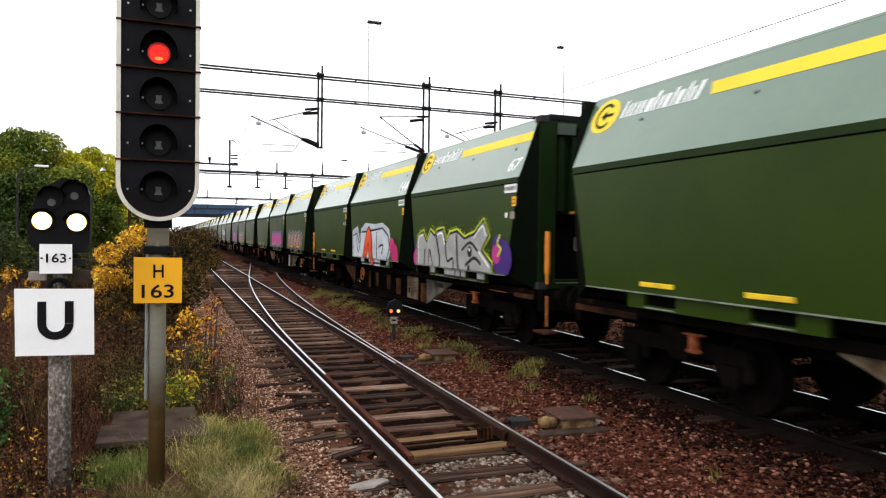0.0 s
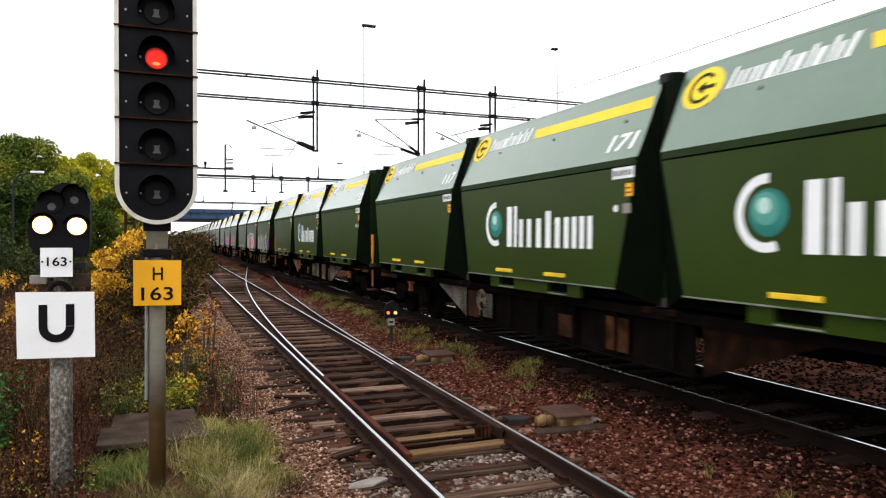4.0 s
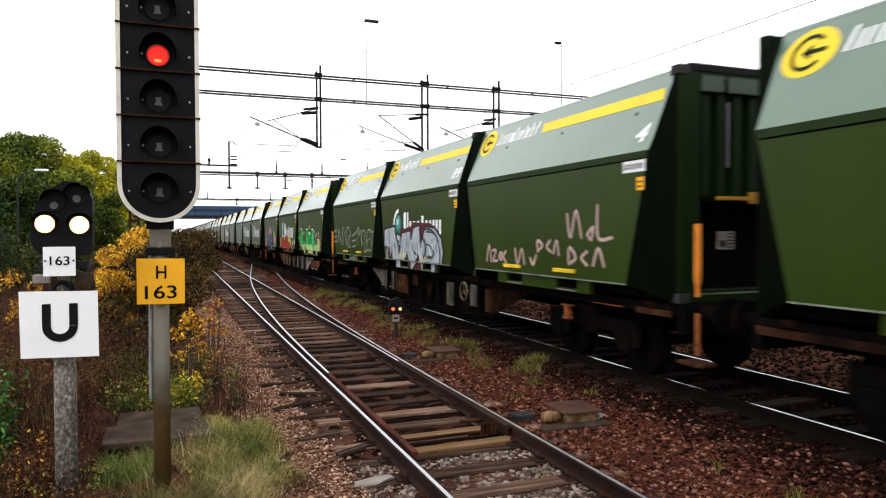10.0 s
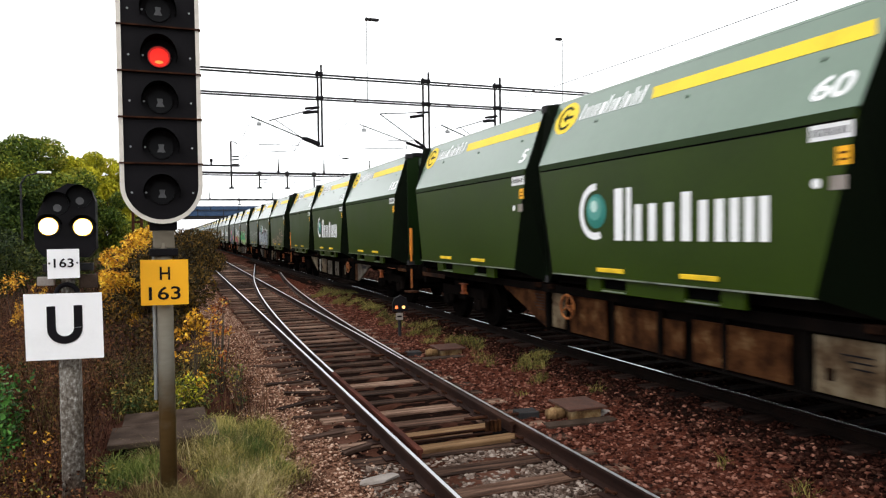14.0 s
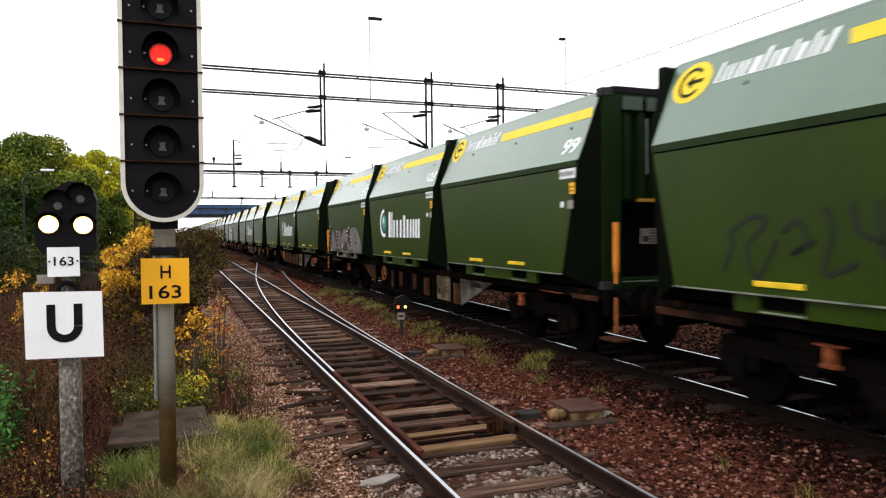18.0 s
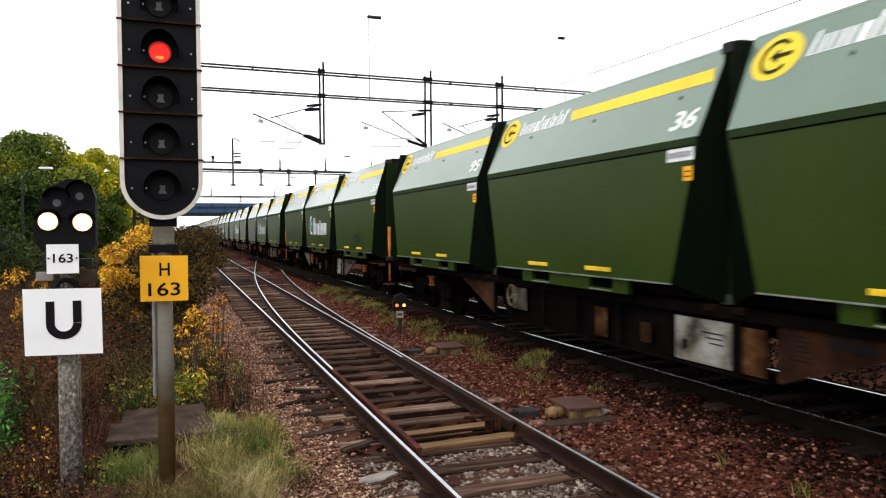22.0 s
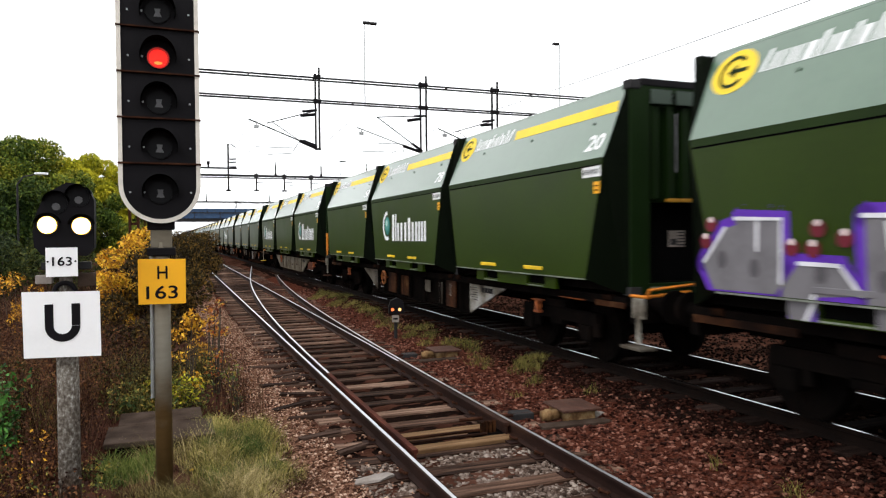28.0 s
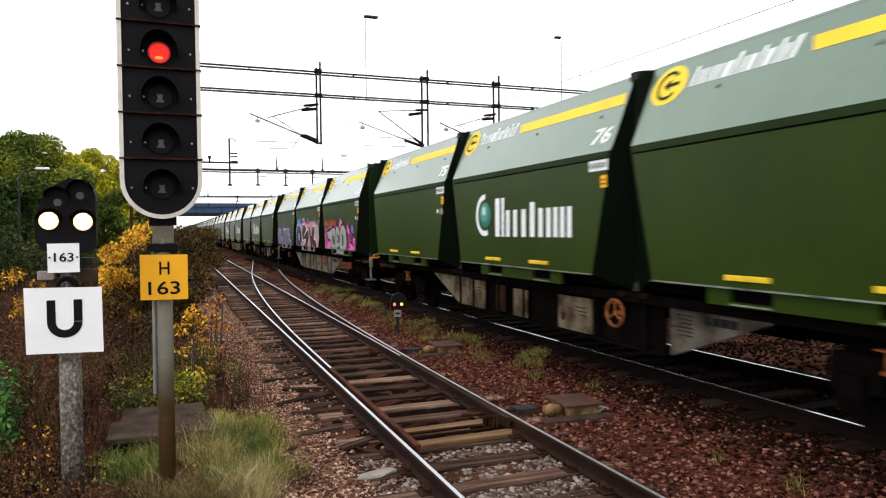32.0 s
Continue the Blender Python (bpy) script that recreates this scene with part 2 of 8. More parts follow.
RAIL_SHADE = material("shaded_rail", [(0.003, 0.002, 0.0016), (0.005, 0.003, 0.0024), (0.009, 0.005, 0.0036)], 0.9, scale=3, fine=50, spec=0.05)
BLADE = material("reddish_rust", [(0.022, 0.006, 0.004), (0.062, 0.0165, 0.010), (0.105, 0.032, 0.020)], 0.85, 0.1, scale=5, fine=50, bump=0.3, stretch=(1, 0.3, 1), spec=0.1)
WOOD_NEW = material("bare_timber", [(0.07, 0.036, 0.016), (0.145, 0.083, 0.04), (0.23, 0.145, 0.08)], 0.8, scale=3, fine=30, bump=0.5, stretch=(0.35, 5, 1), spec=0.1)
# Ballast colour halfway into the painted shade.
STONE_DIM = material("half_shaded_ballast", [(0.006, 0.0026, 0.002), (0.014, 0.0052, 0.0038), (0.027, 0.0102, 0.0072), (0.05, 0.023, 0.017)], 0.97, scale=9, fine=50, bump=0.4, random_by="island", spread=0.6, spec=0.0)
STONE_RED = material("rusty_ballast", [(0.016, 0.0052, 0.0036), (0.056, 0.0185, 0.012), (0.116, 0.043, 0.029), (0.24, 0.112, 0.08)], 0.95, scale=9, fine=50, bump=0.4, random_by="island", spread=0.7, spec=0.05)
# Ballast coloured near black for the shade under the train.
STONE_SHADE = material("sooty_ballast", [(0.0035, 0.0023, 0.0019), (0.007, 0.0044, 0.0036), (0.014, 0.0082, 0.0064), (0.034, 0.02, 0.015)], 0.97, scale=9, fine=50, random_by="island", spread=0.75, spec=0.0)
STONE_GREY = material("grey_ballast", [(0.03, 0.019, 0.014), (0.094, 0.065, 0.051), (0.155, 0.116, 0.096), (0.27, 0.222, 0.19)], 0.9, scale=9, fine=50, bump=0.4, random_by="island", spread=0.8, spec=0.05)
STONE_PINK = material("pinkish_gravel", [(0.048, 0.021, 0.0125), (0.14, 0.066, 0.041), (0.26, 0.142, 0.096), (0.5, 0.35, 0.265)], 0.9, scale=9, fine=50, bump=0.4, random_by="island", spread=0.8, spec=0.05)
CONCRETE = material("weathered_concrete", [(0.14, 0.115, 0.1), (0.23, 0.2, 0.18), (0.3, 0.27, 0.25)], 0.9, scale=4, fine=60, bump=0.3)
SLAB = material("brown_slab", [(0.024, 0.015, 0.011), (0.047, 0.032, 0.024), (0.075, 0.053, 0.042)], 0.9, scale=4, fine=60, bump=0.3, spec=0.05)
POST = material("stained_post", [(0.035, 0.026, 0.019), (0.085, 0.07, 0.056), (0.17, 0.155, 0.135), (0.42, 0.41, 0.385)], 0.85, scale=42, fine=90, bump=0.6, stretch=(1, 1, 0.7))
MAST = material("signal_mast_paint", [(0.085, 0.066, 0.042), (0.145, 0.125, 0.093), (0.185, 0.17, 0.138)], 0.55, 0.2, scale=1.6, fine=30, stretch=(0.3, 0.3, 1))
LOCK = material("ochre_paint", shades(0.34, 0.17, 0.015, 0.7, 1.1), 0.6, scale=6)
stained(MAST, (0.74, 0.47, 0.17), 0.55, 0.35)
stained(POST, (0.55, 0.33, 0.2), 0.0, 0.3)
SIGN_YELLOW = material("yellow_sign", shades(0.83, 0.40, 0.015, 0.93, 1.04), 0.45, scale=3, fine=40)
SIGN_WHITE = material("white_sign", shades(0.83, 0.83, 0.84, 0.94, 1.02), 0.45, scale=3, fine=40)
RIM = material("pale_signal_rim", shades(0.62, 0.58, 0.52, 0.8, 1.08), 0.5, scale=7)
GLASS_DARK = material("dark_lens", shades(0.004, 0.004, 0.005), 0.5, scale=3, spec=0.1)
LENS_MARK = material("dull_reflector", shades(0.10, 0.10, 0.105), 0.4, scale=9)
LAMP_RED = material("red_signal_light", [(1.0, 0.012, 0.006), (1.0, 0.015, 0.008), (1.0, 0.02, 0.01)], 0.4, emit=1.05)
LAMP_RED_DIM = material("red_signal_rim", [(0.5, 0.012, 0.008), (0.5, 0.014, 0.009), (0.5, 0.016, 0.01)], 0.4, emit=0.28)
LAMP_RED_CORE = material("red_signal_core", [(1.0, 0.12, 0.02), (1.0, 0.16, 0.03), (1.0, 0.2, 0.04)], 0.4, emit=2.0)
LAMP_WHITE = material("white_signal_light", [(1.0, 0.95, 0.78), (1.0, 0.96, 0.8), (1.0, 0.97, 0.84)], 0.4, emit=6.0)
LAMP_AMBER = material("amber_edge_light", [(1.0, 0.55, 0.06), (1.0, 0.6, 0.08), (1.0, 0.65, 0.1)], 0.4, emit=1.5)
LAMP_SMALL = material("small_signal_light", [(1.0, 0.5, 0.16), (1.0, 0.58, 0.22), (1.0, 0.62, 0.26)], 0.4, emit=1.5)
LAMP_EMBER = material("ember_signal_light", [(1.0, 0.16, 0.05), (1.0, 0.2, 0.06), (1.0, 0.25, 0.08)], 0.4, emit=1.4)
SOIL = material("ground_cover", [(0.015, 0.0068, 0.0045), (0.035, 0.0145, 0.0098), (0.062, 0.027, 0.018), (0.095, 0.048, 0.035)], 0.97, scale=1.3, fine=28, bump=0.8, spec=0.0)
BARK = material("bark", [(0.025, 0.02, 0.015), (0.06, 0.047, 0.035), (0.10, 0.08, 0.06)], 0.95, scale=5, bump=0.5)
STALK = material("dry_stalks", [(0.011, 0.0044, 0.003), (0.030, 0.0118, 0.007), (0.066, 0.029, 0.016), (0.14, 0.078, 0.045)], 0.9, random_by="island", spread=0.9, spec=0.05)
LEAF_GREEN = material("tree_leaves", [(0.022, 0.042, 0.006), (0.07, 0.112, 0.012), (0.185, 0.205, 0.02), (0.34, 0.31, 0.035)], 0.7, scale=0.3, random_by="island", spread=0.5, spec=0.15)
LEAF_DARK = material("dark_tree_leaves", [(0.010, 0.022, 0.005), (0.03, 0.056, 0.009), (0.07, 0.10, 0.015), (0.16, 0.17, 0.025)], 0.7, scale=0.3, random_by="island", spread=0.5, spec=0.12)
LEAF_HEDGE = material("dark_hedge_leaves", [(0.008, 0.014, 0.005), (0.022, 0.034, 0.010), (0.05, 0.065, 0.016), (0.11, 0.11, 0.025)], 0.75, scale=0.6, random_by="island", spread=0.6, spec=0.1)
LEAF_LIME = material("yellow_green_leaves", [(0.14, 0.16, 0.008), (0.36, 0.35, 0.014), (0.6, 0.52, 0.03)], 0.7, scale=0.4, random_by="island", spread=0.5)
LEAF_YELLOW = material("autumn_leaves", [(0.12, 0.05, 0.006), (0.42, 0.185, 0.012), (0.66, 0.34, 0.025), (0.75, 0.5, 0.06)], 0.7, scale=1.2, random_by="island", spread=0.7)
LEAF_BRIGHT = material("bright_yellow_leaves", [(0.16, 0.07, 0.006), (0.5, 0.23, 0.012), (0.75, 0.40, 0.025), (0.8, 0.55, 0.05)], 0.65, scale=1.2, random_by="island", spread=0.8)
LEAF_BROWN = material("brown_leaves", [(0.014, 0.005, 0.0035), (0.042, 0.0155, 0.0088), (0.088, 0.033, 0.016), (0.17, 0.075, 0.028)], 0.8, scale=0.7, random_by="island", spread=0.7, spec=0.1)
LEAF_ORANGE = material("orange_red_leaves", [(0.10, 0.02, 0.006), (0.32, 0.07, 0.012), (0.5, 0.2, 0.03), (0.5, 0.36, 0.06)], 0.7, scale=1.2, random_by="island", spread=0.8)
LEAF_OLIVE = material("olive_brown_leaves", [(0.010, 0.0072, 0.0034), (0.024, 0.017, 0.005), (0.05, 0.034, 0.009), (0.15, 0.082, 0.015)], 0.8, scale=0.8, random_by="island", spread=0.8, spec=0.1)
STALK_OLIVE = material("olive_stalks", [(0.02, 0.016, 0.006), (0.06, 0.05, 0.014), (0.13, 0.11, 0.03), (0.25, 0.2, 0.07)], 0.9, random_by="island", spread=0.7, spec=0.05)
LEAF_WEED = material("weed_leaves", [(0.03, 0.055, 0.014), (0.075, 0.10, 0.025), (0.2, 0.17, 0.035), (0.36, 0.23, 0.04)], 0.75, scale=1.1, random_by="island", spread=0.75)
LEAF_DEEP = material("deep_green_leaves", [(0.010, 0.04, 0.007), (0.034, 0.115, 0.016), (0.08, 0.22, 0.035)], 0.6, scale=3, random_by="island", spread=0.6)
GRASS = material("dry_grass", [(0.05, 0.056, 0.010), (0.15, 0.145, 0.027), (0.29, 0.25, 0.065), (0.5, 0.41, 0.15)], 0.85, scale=0.9, random_by="island", spread=0.8)
BRIDGE = material("bridge_paint", shades(0.03, 0.062, 0.125), 0.6, scale=0.4)


# ---- mesh helpers ----
def mesh_of(bm, name):
    me = bpy.data.meshes.new(name)
    bm.normal_update()
    bm.to_mesh(me)
    bm.free()
    return me


def part(name, bm, mat, parent=None, label="", at=None, smooth=False):
    me = bm if isinstance(bm, bpy.types.Mesh) else mesh_of(bm, name)
    if not me.materials:
        me.materials.append(mat)
    if smooth:
        me.polygons.foreach_set("use_smooth", [True] * len(me.polygons))
    ob = new(name, me)
    if parent is not None:
        ob.parent = parent
    if at is not None:
        ob.matrix_basis = at
    if label:
        ob["label"] = label
    return ob


def box(bm, x0, x1, y0, y1, z0, z1, bevel=0.0):
    vs = [bm.verts.new((x, y, z)) for x in (x0, x1) for y in (y0, y1) for z in (z0, z1)]
    fs = [bm.faces.new([vs[i] for i in f]) for f in ((0, 1, 3, 2), (4, 6, 7, 5), (0, 4, 5, 1), (2, 3, 7, 6), (0, 2, 6, 4), (1, 5, 7, 3))]
    if bevel:
        es = list({e for f in fs for e in f.edges})
        bmesh.ops.bevel(bm, geom=es, offset=bevel, segments=2, affect="EDGES", profile=0.6)
    return bm


def boxes(*specs, bevel=0.0):
    bm = bmesh.new()
    for s in specs:
        box(bm, *s, bevel=bevel)
    return bm


def tube(bm, p0, p1, r0, r1=None, n=10, caps=True):
    p0, p1 = Vector(p0), Vector(p1)
    r1 = r0 if r1 is None else r1
    q = (p1 - p0).to_track_quat("Z", "Y")
    rings = []
    for p, r in ((p0, r0), (p1, r1)):
        rings.append([bm.verts.new(p + q @ Vector((r * math.cos(2 * math.pi * i / n), r * math.sin(2 * math.pi * i / n), 0))) for i in range(n)])
    for i in range(n):
        bm.faces.new((rings[0][i], rings[0][(i + 1) % n], rings[1][(i + 1) % n], rings[1][i]))
    if caps:
        bm.faces.new(rings[0][::-1])
        bm.faces.new(rings[1])
    return bm


def tubes(*specs, n=10):
    bm = bmesh.new()
    for s in specs:
        tube(bm, *s, n=n)
    return bm


def ring(bm, centre, axis, r, thick, n=20, m=6):
    q = Vector(axis).to_track_quat("Z", "Y")
    rows = []
    for i in range(n):
        a = 2 * math.pi * i / n
        rows.append([bm.verts.new(Vector(centre) + q @ Vector(((r + thick * math.cos(b)) * math.cos(a), (r + thick * math.cos(b)) * math.sin(a), thick * math.sin(b)))) for b in (2 * math.pi * j / m for j in range(m))])
    for i in range(n):
        for j in range(m):
            bm.faces.new((rows[i][j], rows[(i + 1) % n][j], rows[(i + 1) % n][(j + 1) % m], rows[i][(j + 1) % m]))
    return bm


def prism(bm, outline, x0, x1):
    """A plate of thickness x0..x1 with its outline in (y, z)."""
    a = [bm.verts.new((x0, y, z)) for y, z in outline]
    b = [bm.verts.new((x1, y, z)) for y, z in outline]
    bm.faces.new(a)
    bm.faces.new(b[::-1])
    k = len(outline)
    for i in range(k):
        bm.faces.new((a[i], b[i], b[(i + 1) % k], a[(i + 1) % k]))
    bmesh.ops.recalc_face_normals(bm, faces=bm.faces)
    return bm


def sweep(path, outline):
    """A bar along path (x, y, z), its outline in (across, up)."""
    bm = bmesh.new()
    rows = []
    for i, p in enumerate(path):
        a, b = Vector(path[max(0, i - 1)]), Vector(path[min(len(path) - 1, i + 1)])
        d = (b - a).normalized()
        side = Vector((d.y, -d.x, 0)).normalized()
        rows.append([bm.verts.new(Vector(p) + side * u + Vector((0, 0, v))) for u, v in outline])
    k = len(outline)
    for r0, r1 in zip(rows, rows[1:]):
        for i in range(k):
            bm.faces.new((r0[i], r0[(i + 1) % k], r1[(i + 1) % k], r1[i]))
    bm.faces.new(rows[0][::-1])
    bm.faces.new(rows[-1])
    bmesh.ops.recalc_face_normals(bm, faces=bm.faces)
    return bm


def from_arrays(name, verts, faces, mat, parent=None, label="", smooth=False):
    me = bpy.data.meshes.new(name)
    verts, faces = np.asarray(verts, dtype=np.float32), np.asarray(faces, dtype=np.int32)
    k = faces.shape[1]
    me.vertices.add(len(verts))
    me.vertices.foreach_set("co", verts.ravel())
    me.loops.add(faces.size)
    me.loops.foreach_set("vertex_index", faces.ravel())
    me.polygons.add(len(faces))
    me.polygons.foreach_set("loop_start", np.arange(0, faces.size, k, dtype=np.int32))
    me.update(calc_edges=True)
    return part(name, me, mat, parent, label, smooth=smooth)


_text_cache = {}


def text_outline(words, slant=0.0, bold=0.0):
    """Vertices and faces of words in the built-in font, one unit high, starting at 0."""
    key = (words, slant, bold)
    if key not in _text_cache:
        cu = bpy.data.curves.new("words", "FONT")
        cu.body, cu.size, cu.shear, cu.resolution_u, cu.offset = words, 1.0, slant, 3, bold
        ob = new("words", cu)
        bpy.context.view_layer.update()
        me = bpy.data.meshes.new_from_object(ob.evaluated_get(bpy.context.evaluated_depsgraph_get()))
        co = np.array([v.co[:] for v in me.vertices])
        fs = [list(f.vertices) for f in me.polygons]
        co[:, 0] -= co[:, 0].min()
        co[:, 1] -= co[:, 1].min()
        co /= co[:, 1].max()
        bpy.data.objects.remove(ob)
        bpy.data.curves.remove(cu)
        bpy.data.meshes.remove(me)
        _text_cache[key] = (co, fs)
    return _text_cache[key]


def flat_text(words, width, height, place, slant=0.0, lift=0.0, bold=0.0):
    """A bmesh of words; place(u, v, lift) gives the point for u to the right and v up."""
    co, fs = text_outline(words, slant, bold)
    bm = bmesh.new()
    sx = width / co[:, 0].max()
    vs = [bm.verts.new(place(x * sx, y * height, lift)) for x, y, _ in co]
    for f in fs:
        try:
            bm.faces.new([vs[i] for i in f])
        except ValueError:
            pass
    return bm


def flat_shapes(polys, place, lift=0.0):
    bm = bmesh.new()
    for poly in polys:
        bm.faces.new([bm.verts.new(place(u, v, lift)) for u, v in poly])
    bm.normal_update()
    bmesh.ops.triangulate(bm, faces=bm.faces)
    return bm


def rect(u0, u1, v0, v1, slant=0.0):
    return [(u0, v0), (u1, v0), (u1 + slant, v1), (u0 + slant, v1)]


def comb(bars, v0, foot=0.018):
    """Upright bars on a thin common foot, as one outline; bars: (from, to, height)."""
    pts = [(bars[0][0], v0)]
    pts.append((bars[-1][1], v0))
    for a, b, h in bars[::-1]:
        pts += [(b, v0 + foot), (b, v0 + h), (a, v0 + h), (a, v0 + foot)]
    return pts


def disc(u, v, r, n=24, rz=None):
    rz = rz or r
    return [(u + r * math.cos(2 * math.pi * i / n), v + rz * math.sin(2 * math.pi * i / n)) for i in range(n)]


def arc_band(u, v, r0, r1, a0, a1, n=20):
    out = []
    for i in range(n):
        a, b = radians(a0 + (a1 - a0) * i / n), radians(a0 + (a1 - a0) * (i + 1) / n)
        out.append([(u + r0 * math.cos(a), v + r0 * math.sin(a)), (u + r1 * math.cos(a), v + r1 * math.sin(a)), (u + r1 * math.cos(b), v + r1 * math.sin(b)), (u + r0 * math.cos(b), v + r0 * math.sin(b))])
    return out


def structure(name, label, category):
    return tagged(new(name), label, category, kind="structure")


# ---- ground ----
def ground_z(x, y):
    z = -0.40 + 0.0 * x
    z = np.where(x > 5.0, -0.40 + np.clip((x - 5.0) / 0.9, 0, 1) * 0.20, z)
    z = np.where(x > 8.6, -0.20 - np.clip((x - 8.6) / 1.2, 0, 1) * 0.3, z)
    z = np.where(x < 1.3, -0.40 + np.clip((1.3 - x) / 0.8, 0, 1) * 0.05, z)
    z = np.where(x < -2.0, -0.35 - np.clip((-2.0 - x) / 6.0, 0, 1) * 0.4, z)
    return z


def build_ground():
    def axis(near, far, step, growth):
        out, d, v = [near], step, near
        while v < far:
            d *= growth
            v += d
            out.append(v)
        return np.array(out)
    right = axis(9.0, 2500, 0.3, 1.18)
    xs = np.concatenate([-axis(3.0, 2500, 0.25, 1.18)[::-1], np.arange(-2.8, 9.0, 0.16), right])
    ys = np.concatenate([-axis(2.0, 2500, 0.5, 1.3)[::-1], np.arange(-1.8, 26, 0.2), axis(26, 4000, 0.3, 1.12)])
    gx, gy = np.meshgrid(xs, ys)
    gz = ground_z(gx, gy)
    rng = np.random.default_rng(3)
    gz = gz + rng.normal(0, 0.012, gz.shape) * (np.abs(gx) < 40)
    n, m = gx.shape
    verts = np.stack([gx, gy, gz], -1).reshape(-1, 3)
    i = np.arange(n * m).reshape(n, m)
    faces = np.stack([i[:-1, :-1], i[:-1, 1:], i[1:, 1:], i[1:, :-1]], -1).reshape(-1, 4)
    ob = from_arrays("ground", verts, faces, SOIL)
    tagged(ob, "brown trackside ground of soil and ballast", "ground", kind="structure")


build_ground()

STONE_V = np.array([(1, 0, 0), (-1, 0, 0), (0, 1, 0), (0, -1, 0), (0, 0, 1), (0, 0, -1), (0.6, 0.6, 0.6), (-0.6, 0.6, 0.55), (0.6, -0.6, 0.55), (-0.6, -0.6, 0.6)])
STONE_F = np.array([(0, 6, 8), (6, 4, 8), (0, 2, 6), (2, 7, 6), (6, 7, 4), (7, 1, 9), (7, 9, 4), (8, 4, 9), (3, 8, 9), (0, 8, 3), (1, 7, 2), (1, 3, 9), (0, 5, 2), (2, 5, 1), (1, 5, 3), (3, 5, 0)])


def stones(name, label, mat, n, x0, x1, y0, y1, size, seed, bias=1.8, lift=0.0, keep=None):
    rng = np.random.default_rng(seed)
    x = rng.uniform(x0, x1, n)
    y = y0 + (y1 - y0) * rng.uniform(0, 1, n) ** bias
    if keep is not None:
        ok = keep(x, y)
        x, y = x[ok], y[ok]
        n = len(x)
    s = size * rng.uniform(0.55, 1.35, (n, 1)) * rng.uniform(0.7, 1.25, (n, 3)) * np.array([1, 1, 0.6])
    v = STONE_V[None] * s[:, None, :] * rng.uniform(0.8, 1.2, (n, len(STONE_V), 1))
    a = rng.uniform(0, 2 * math.pi, n)
    t = rng.normal(0, 0.4, n)
    ca, sa, ct, st = np.cos(a)[:, None], np.sin(a)[:, None], np.cos(t)[:, None], np.sin(t)[:, None]
    vy, vz = v[..., 1] * ct - v[..., 2] * st, v[..., 1] * st + v[..., 2] * ct
    vx = v[..., 0] * ca - vy * sa
    vy = v[..., 0] * sa + vy * ca
    z = ground_z(x, y) + rng.uniform(0.0, 0.035, n) + lift
    out = np.stack([vx + x[:, None], vy + y[:, None], vz + z[:, None]], -1).reshape(-1, 3)
    f = (STONE_F[None] + (np.arange(n) * len(STONE_V))[:, None, None]).reshape(-1, 3)
    return tagged(from_arrays(name, out, f, mat), label, "ballast", kind="stuff")


def siding_x(y):
    return 2.875 + 0.0086 * y


def branch(y):
    """How far the diverging route has moved off the straight one at y."""
    return 0.0 if y < 5.8 else (y - 5.8) ** 2 / 672 if y < 41 else 1.844 + (y - 41) * 0.1048


def shade_share(x):
    """How much shade the ground's colour takes: 0 between the tracks, 1 beside the main rails."""
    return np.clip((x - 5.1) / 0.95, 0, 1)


chance = np.random.default_rng(4)
stones("ballast_between_tracks", "reddish-brown rusty ballast stones between the tracks", STONE_RED, 27000, 3.72, 6.5, 2.8, 30, 0.0255, 11, 1.8, keep=lambda x, y: chance.uniform(0, 1, len(x)) > shade_share(x))
# Darker stones thicken towards the rails, as the train's shade would.
stones("ballast_shoulder", "brown ballast stones on the main shoulder, colour darkened for shade", STONE_DIM, 16000, 5.0, 6.3, 2.8, 30, 0.0255, 17, 1.7, keep=lambda x, y: chance.uniform(0, 1, len(x)) < shade_share(x) * 1.6)
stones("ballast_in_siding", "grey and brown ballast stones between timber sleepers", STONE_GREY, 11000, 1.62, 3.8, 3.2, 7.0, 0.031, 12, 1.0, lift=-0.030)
# Darker stone colour stands in for shade in the sleeper gaps.
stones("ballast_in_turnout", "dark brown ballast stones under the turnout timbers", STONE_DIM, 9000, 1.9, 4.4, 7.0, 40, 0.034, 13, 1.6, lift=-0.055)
stones("ballast_main_track", "ballast stones under the train, shade put into their colour", STONE_SHADE, 22000, 6.25, 13.0, 2.0, 45, 0.034, 15, 1.6)
stones("gravel_shoulder", "pinkish grey gravel path beside the near track", STONE_PINK, 30000, 0.75, 1.68, 3.5, 34, 0.0165, 14, 1.9)
def bed(name, label, mat, left, right, y0, y1, lift, seed):
    """A thin uneven layer of fine gravel with a ragged edge."""
    rng = np.random.default_rng(seed)
    rows, cols = int((y1 - y0) / 0.09), 14
    yy = np.linspace(y0, y1, rows)[:, None] + np.zeros((rows, cols))
    f = np.linspace(0, 1, cols)[None, :]
    a = left + rng.normal(0, 0.05, (rows, 1))
    b = right + rng.normal(0, 0.04, (rows, 1))
    xx = a + (b - a) * f
    zz = ground_z(xx, yy) + lift + rng.uniform(0, 0.014, xx.shape)
    zz[:, 0] -= 0.05
    zz[:, -1] -= 0.05
    i = np.arange(rows * cols).reshape(rows, cols)
    faces = np.stack([i[:-1, :-1], i[:-1, 1:], i[1:, 1:], i[1:, :-1]], -1).reshape(-1, 4)
    tagged(from_arrays(name, np.stack([xx, yy, zz], -1).reshape(-1, 3), faces, mat), label, "gravel", kind="stuff")


bed("gravel_bed", "fine pinkish gravel bed beside the near track", PINK_BED, 0.8, 1.66, 2.5, 40, 0.012, 61)
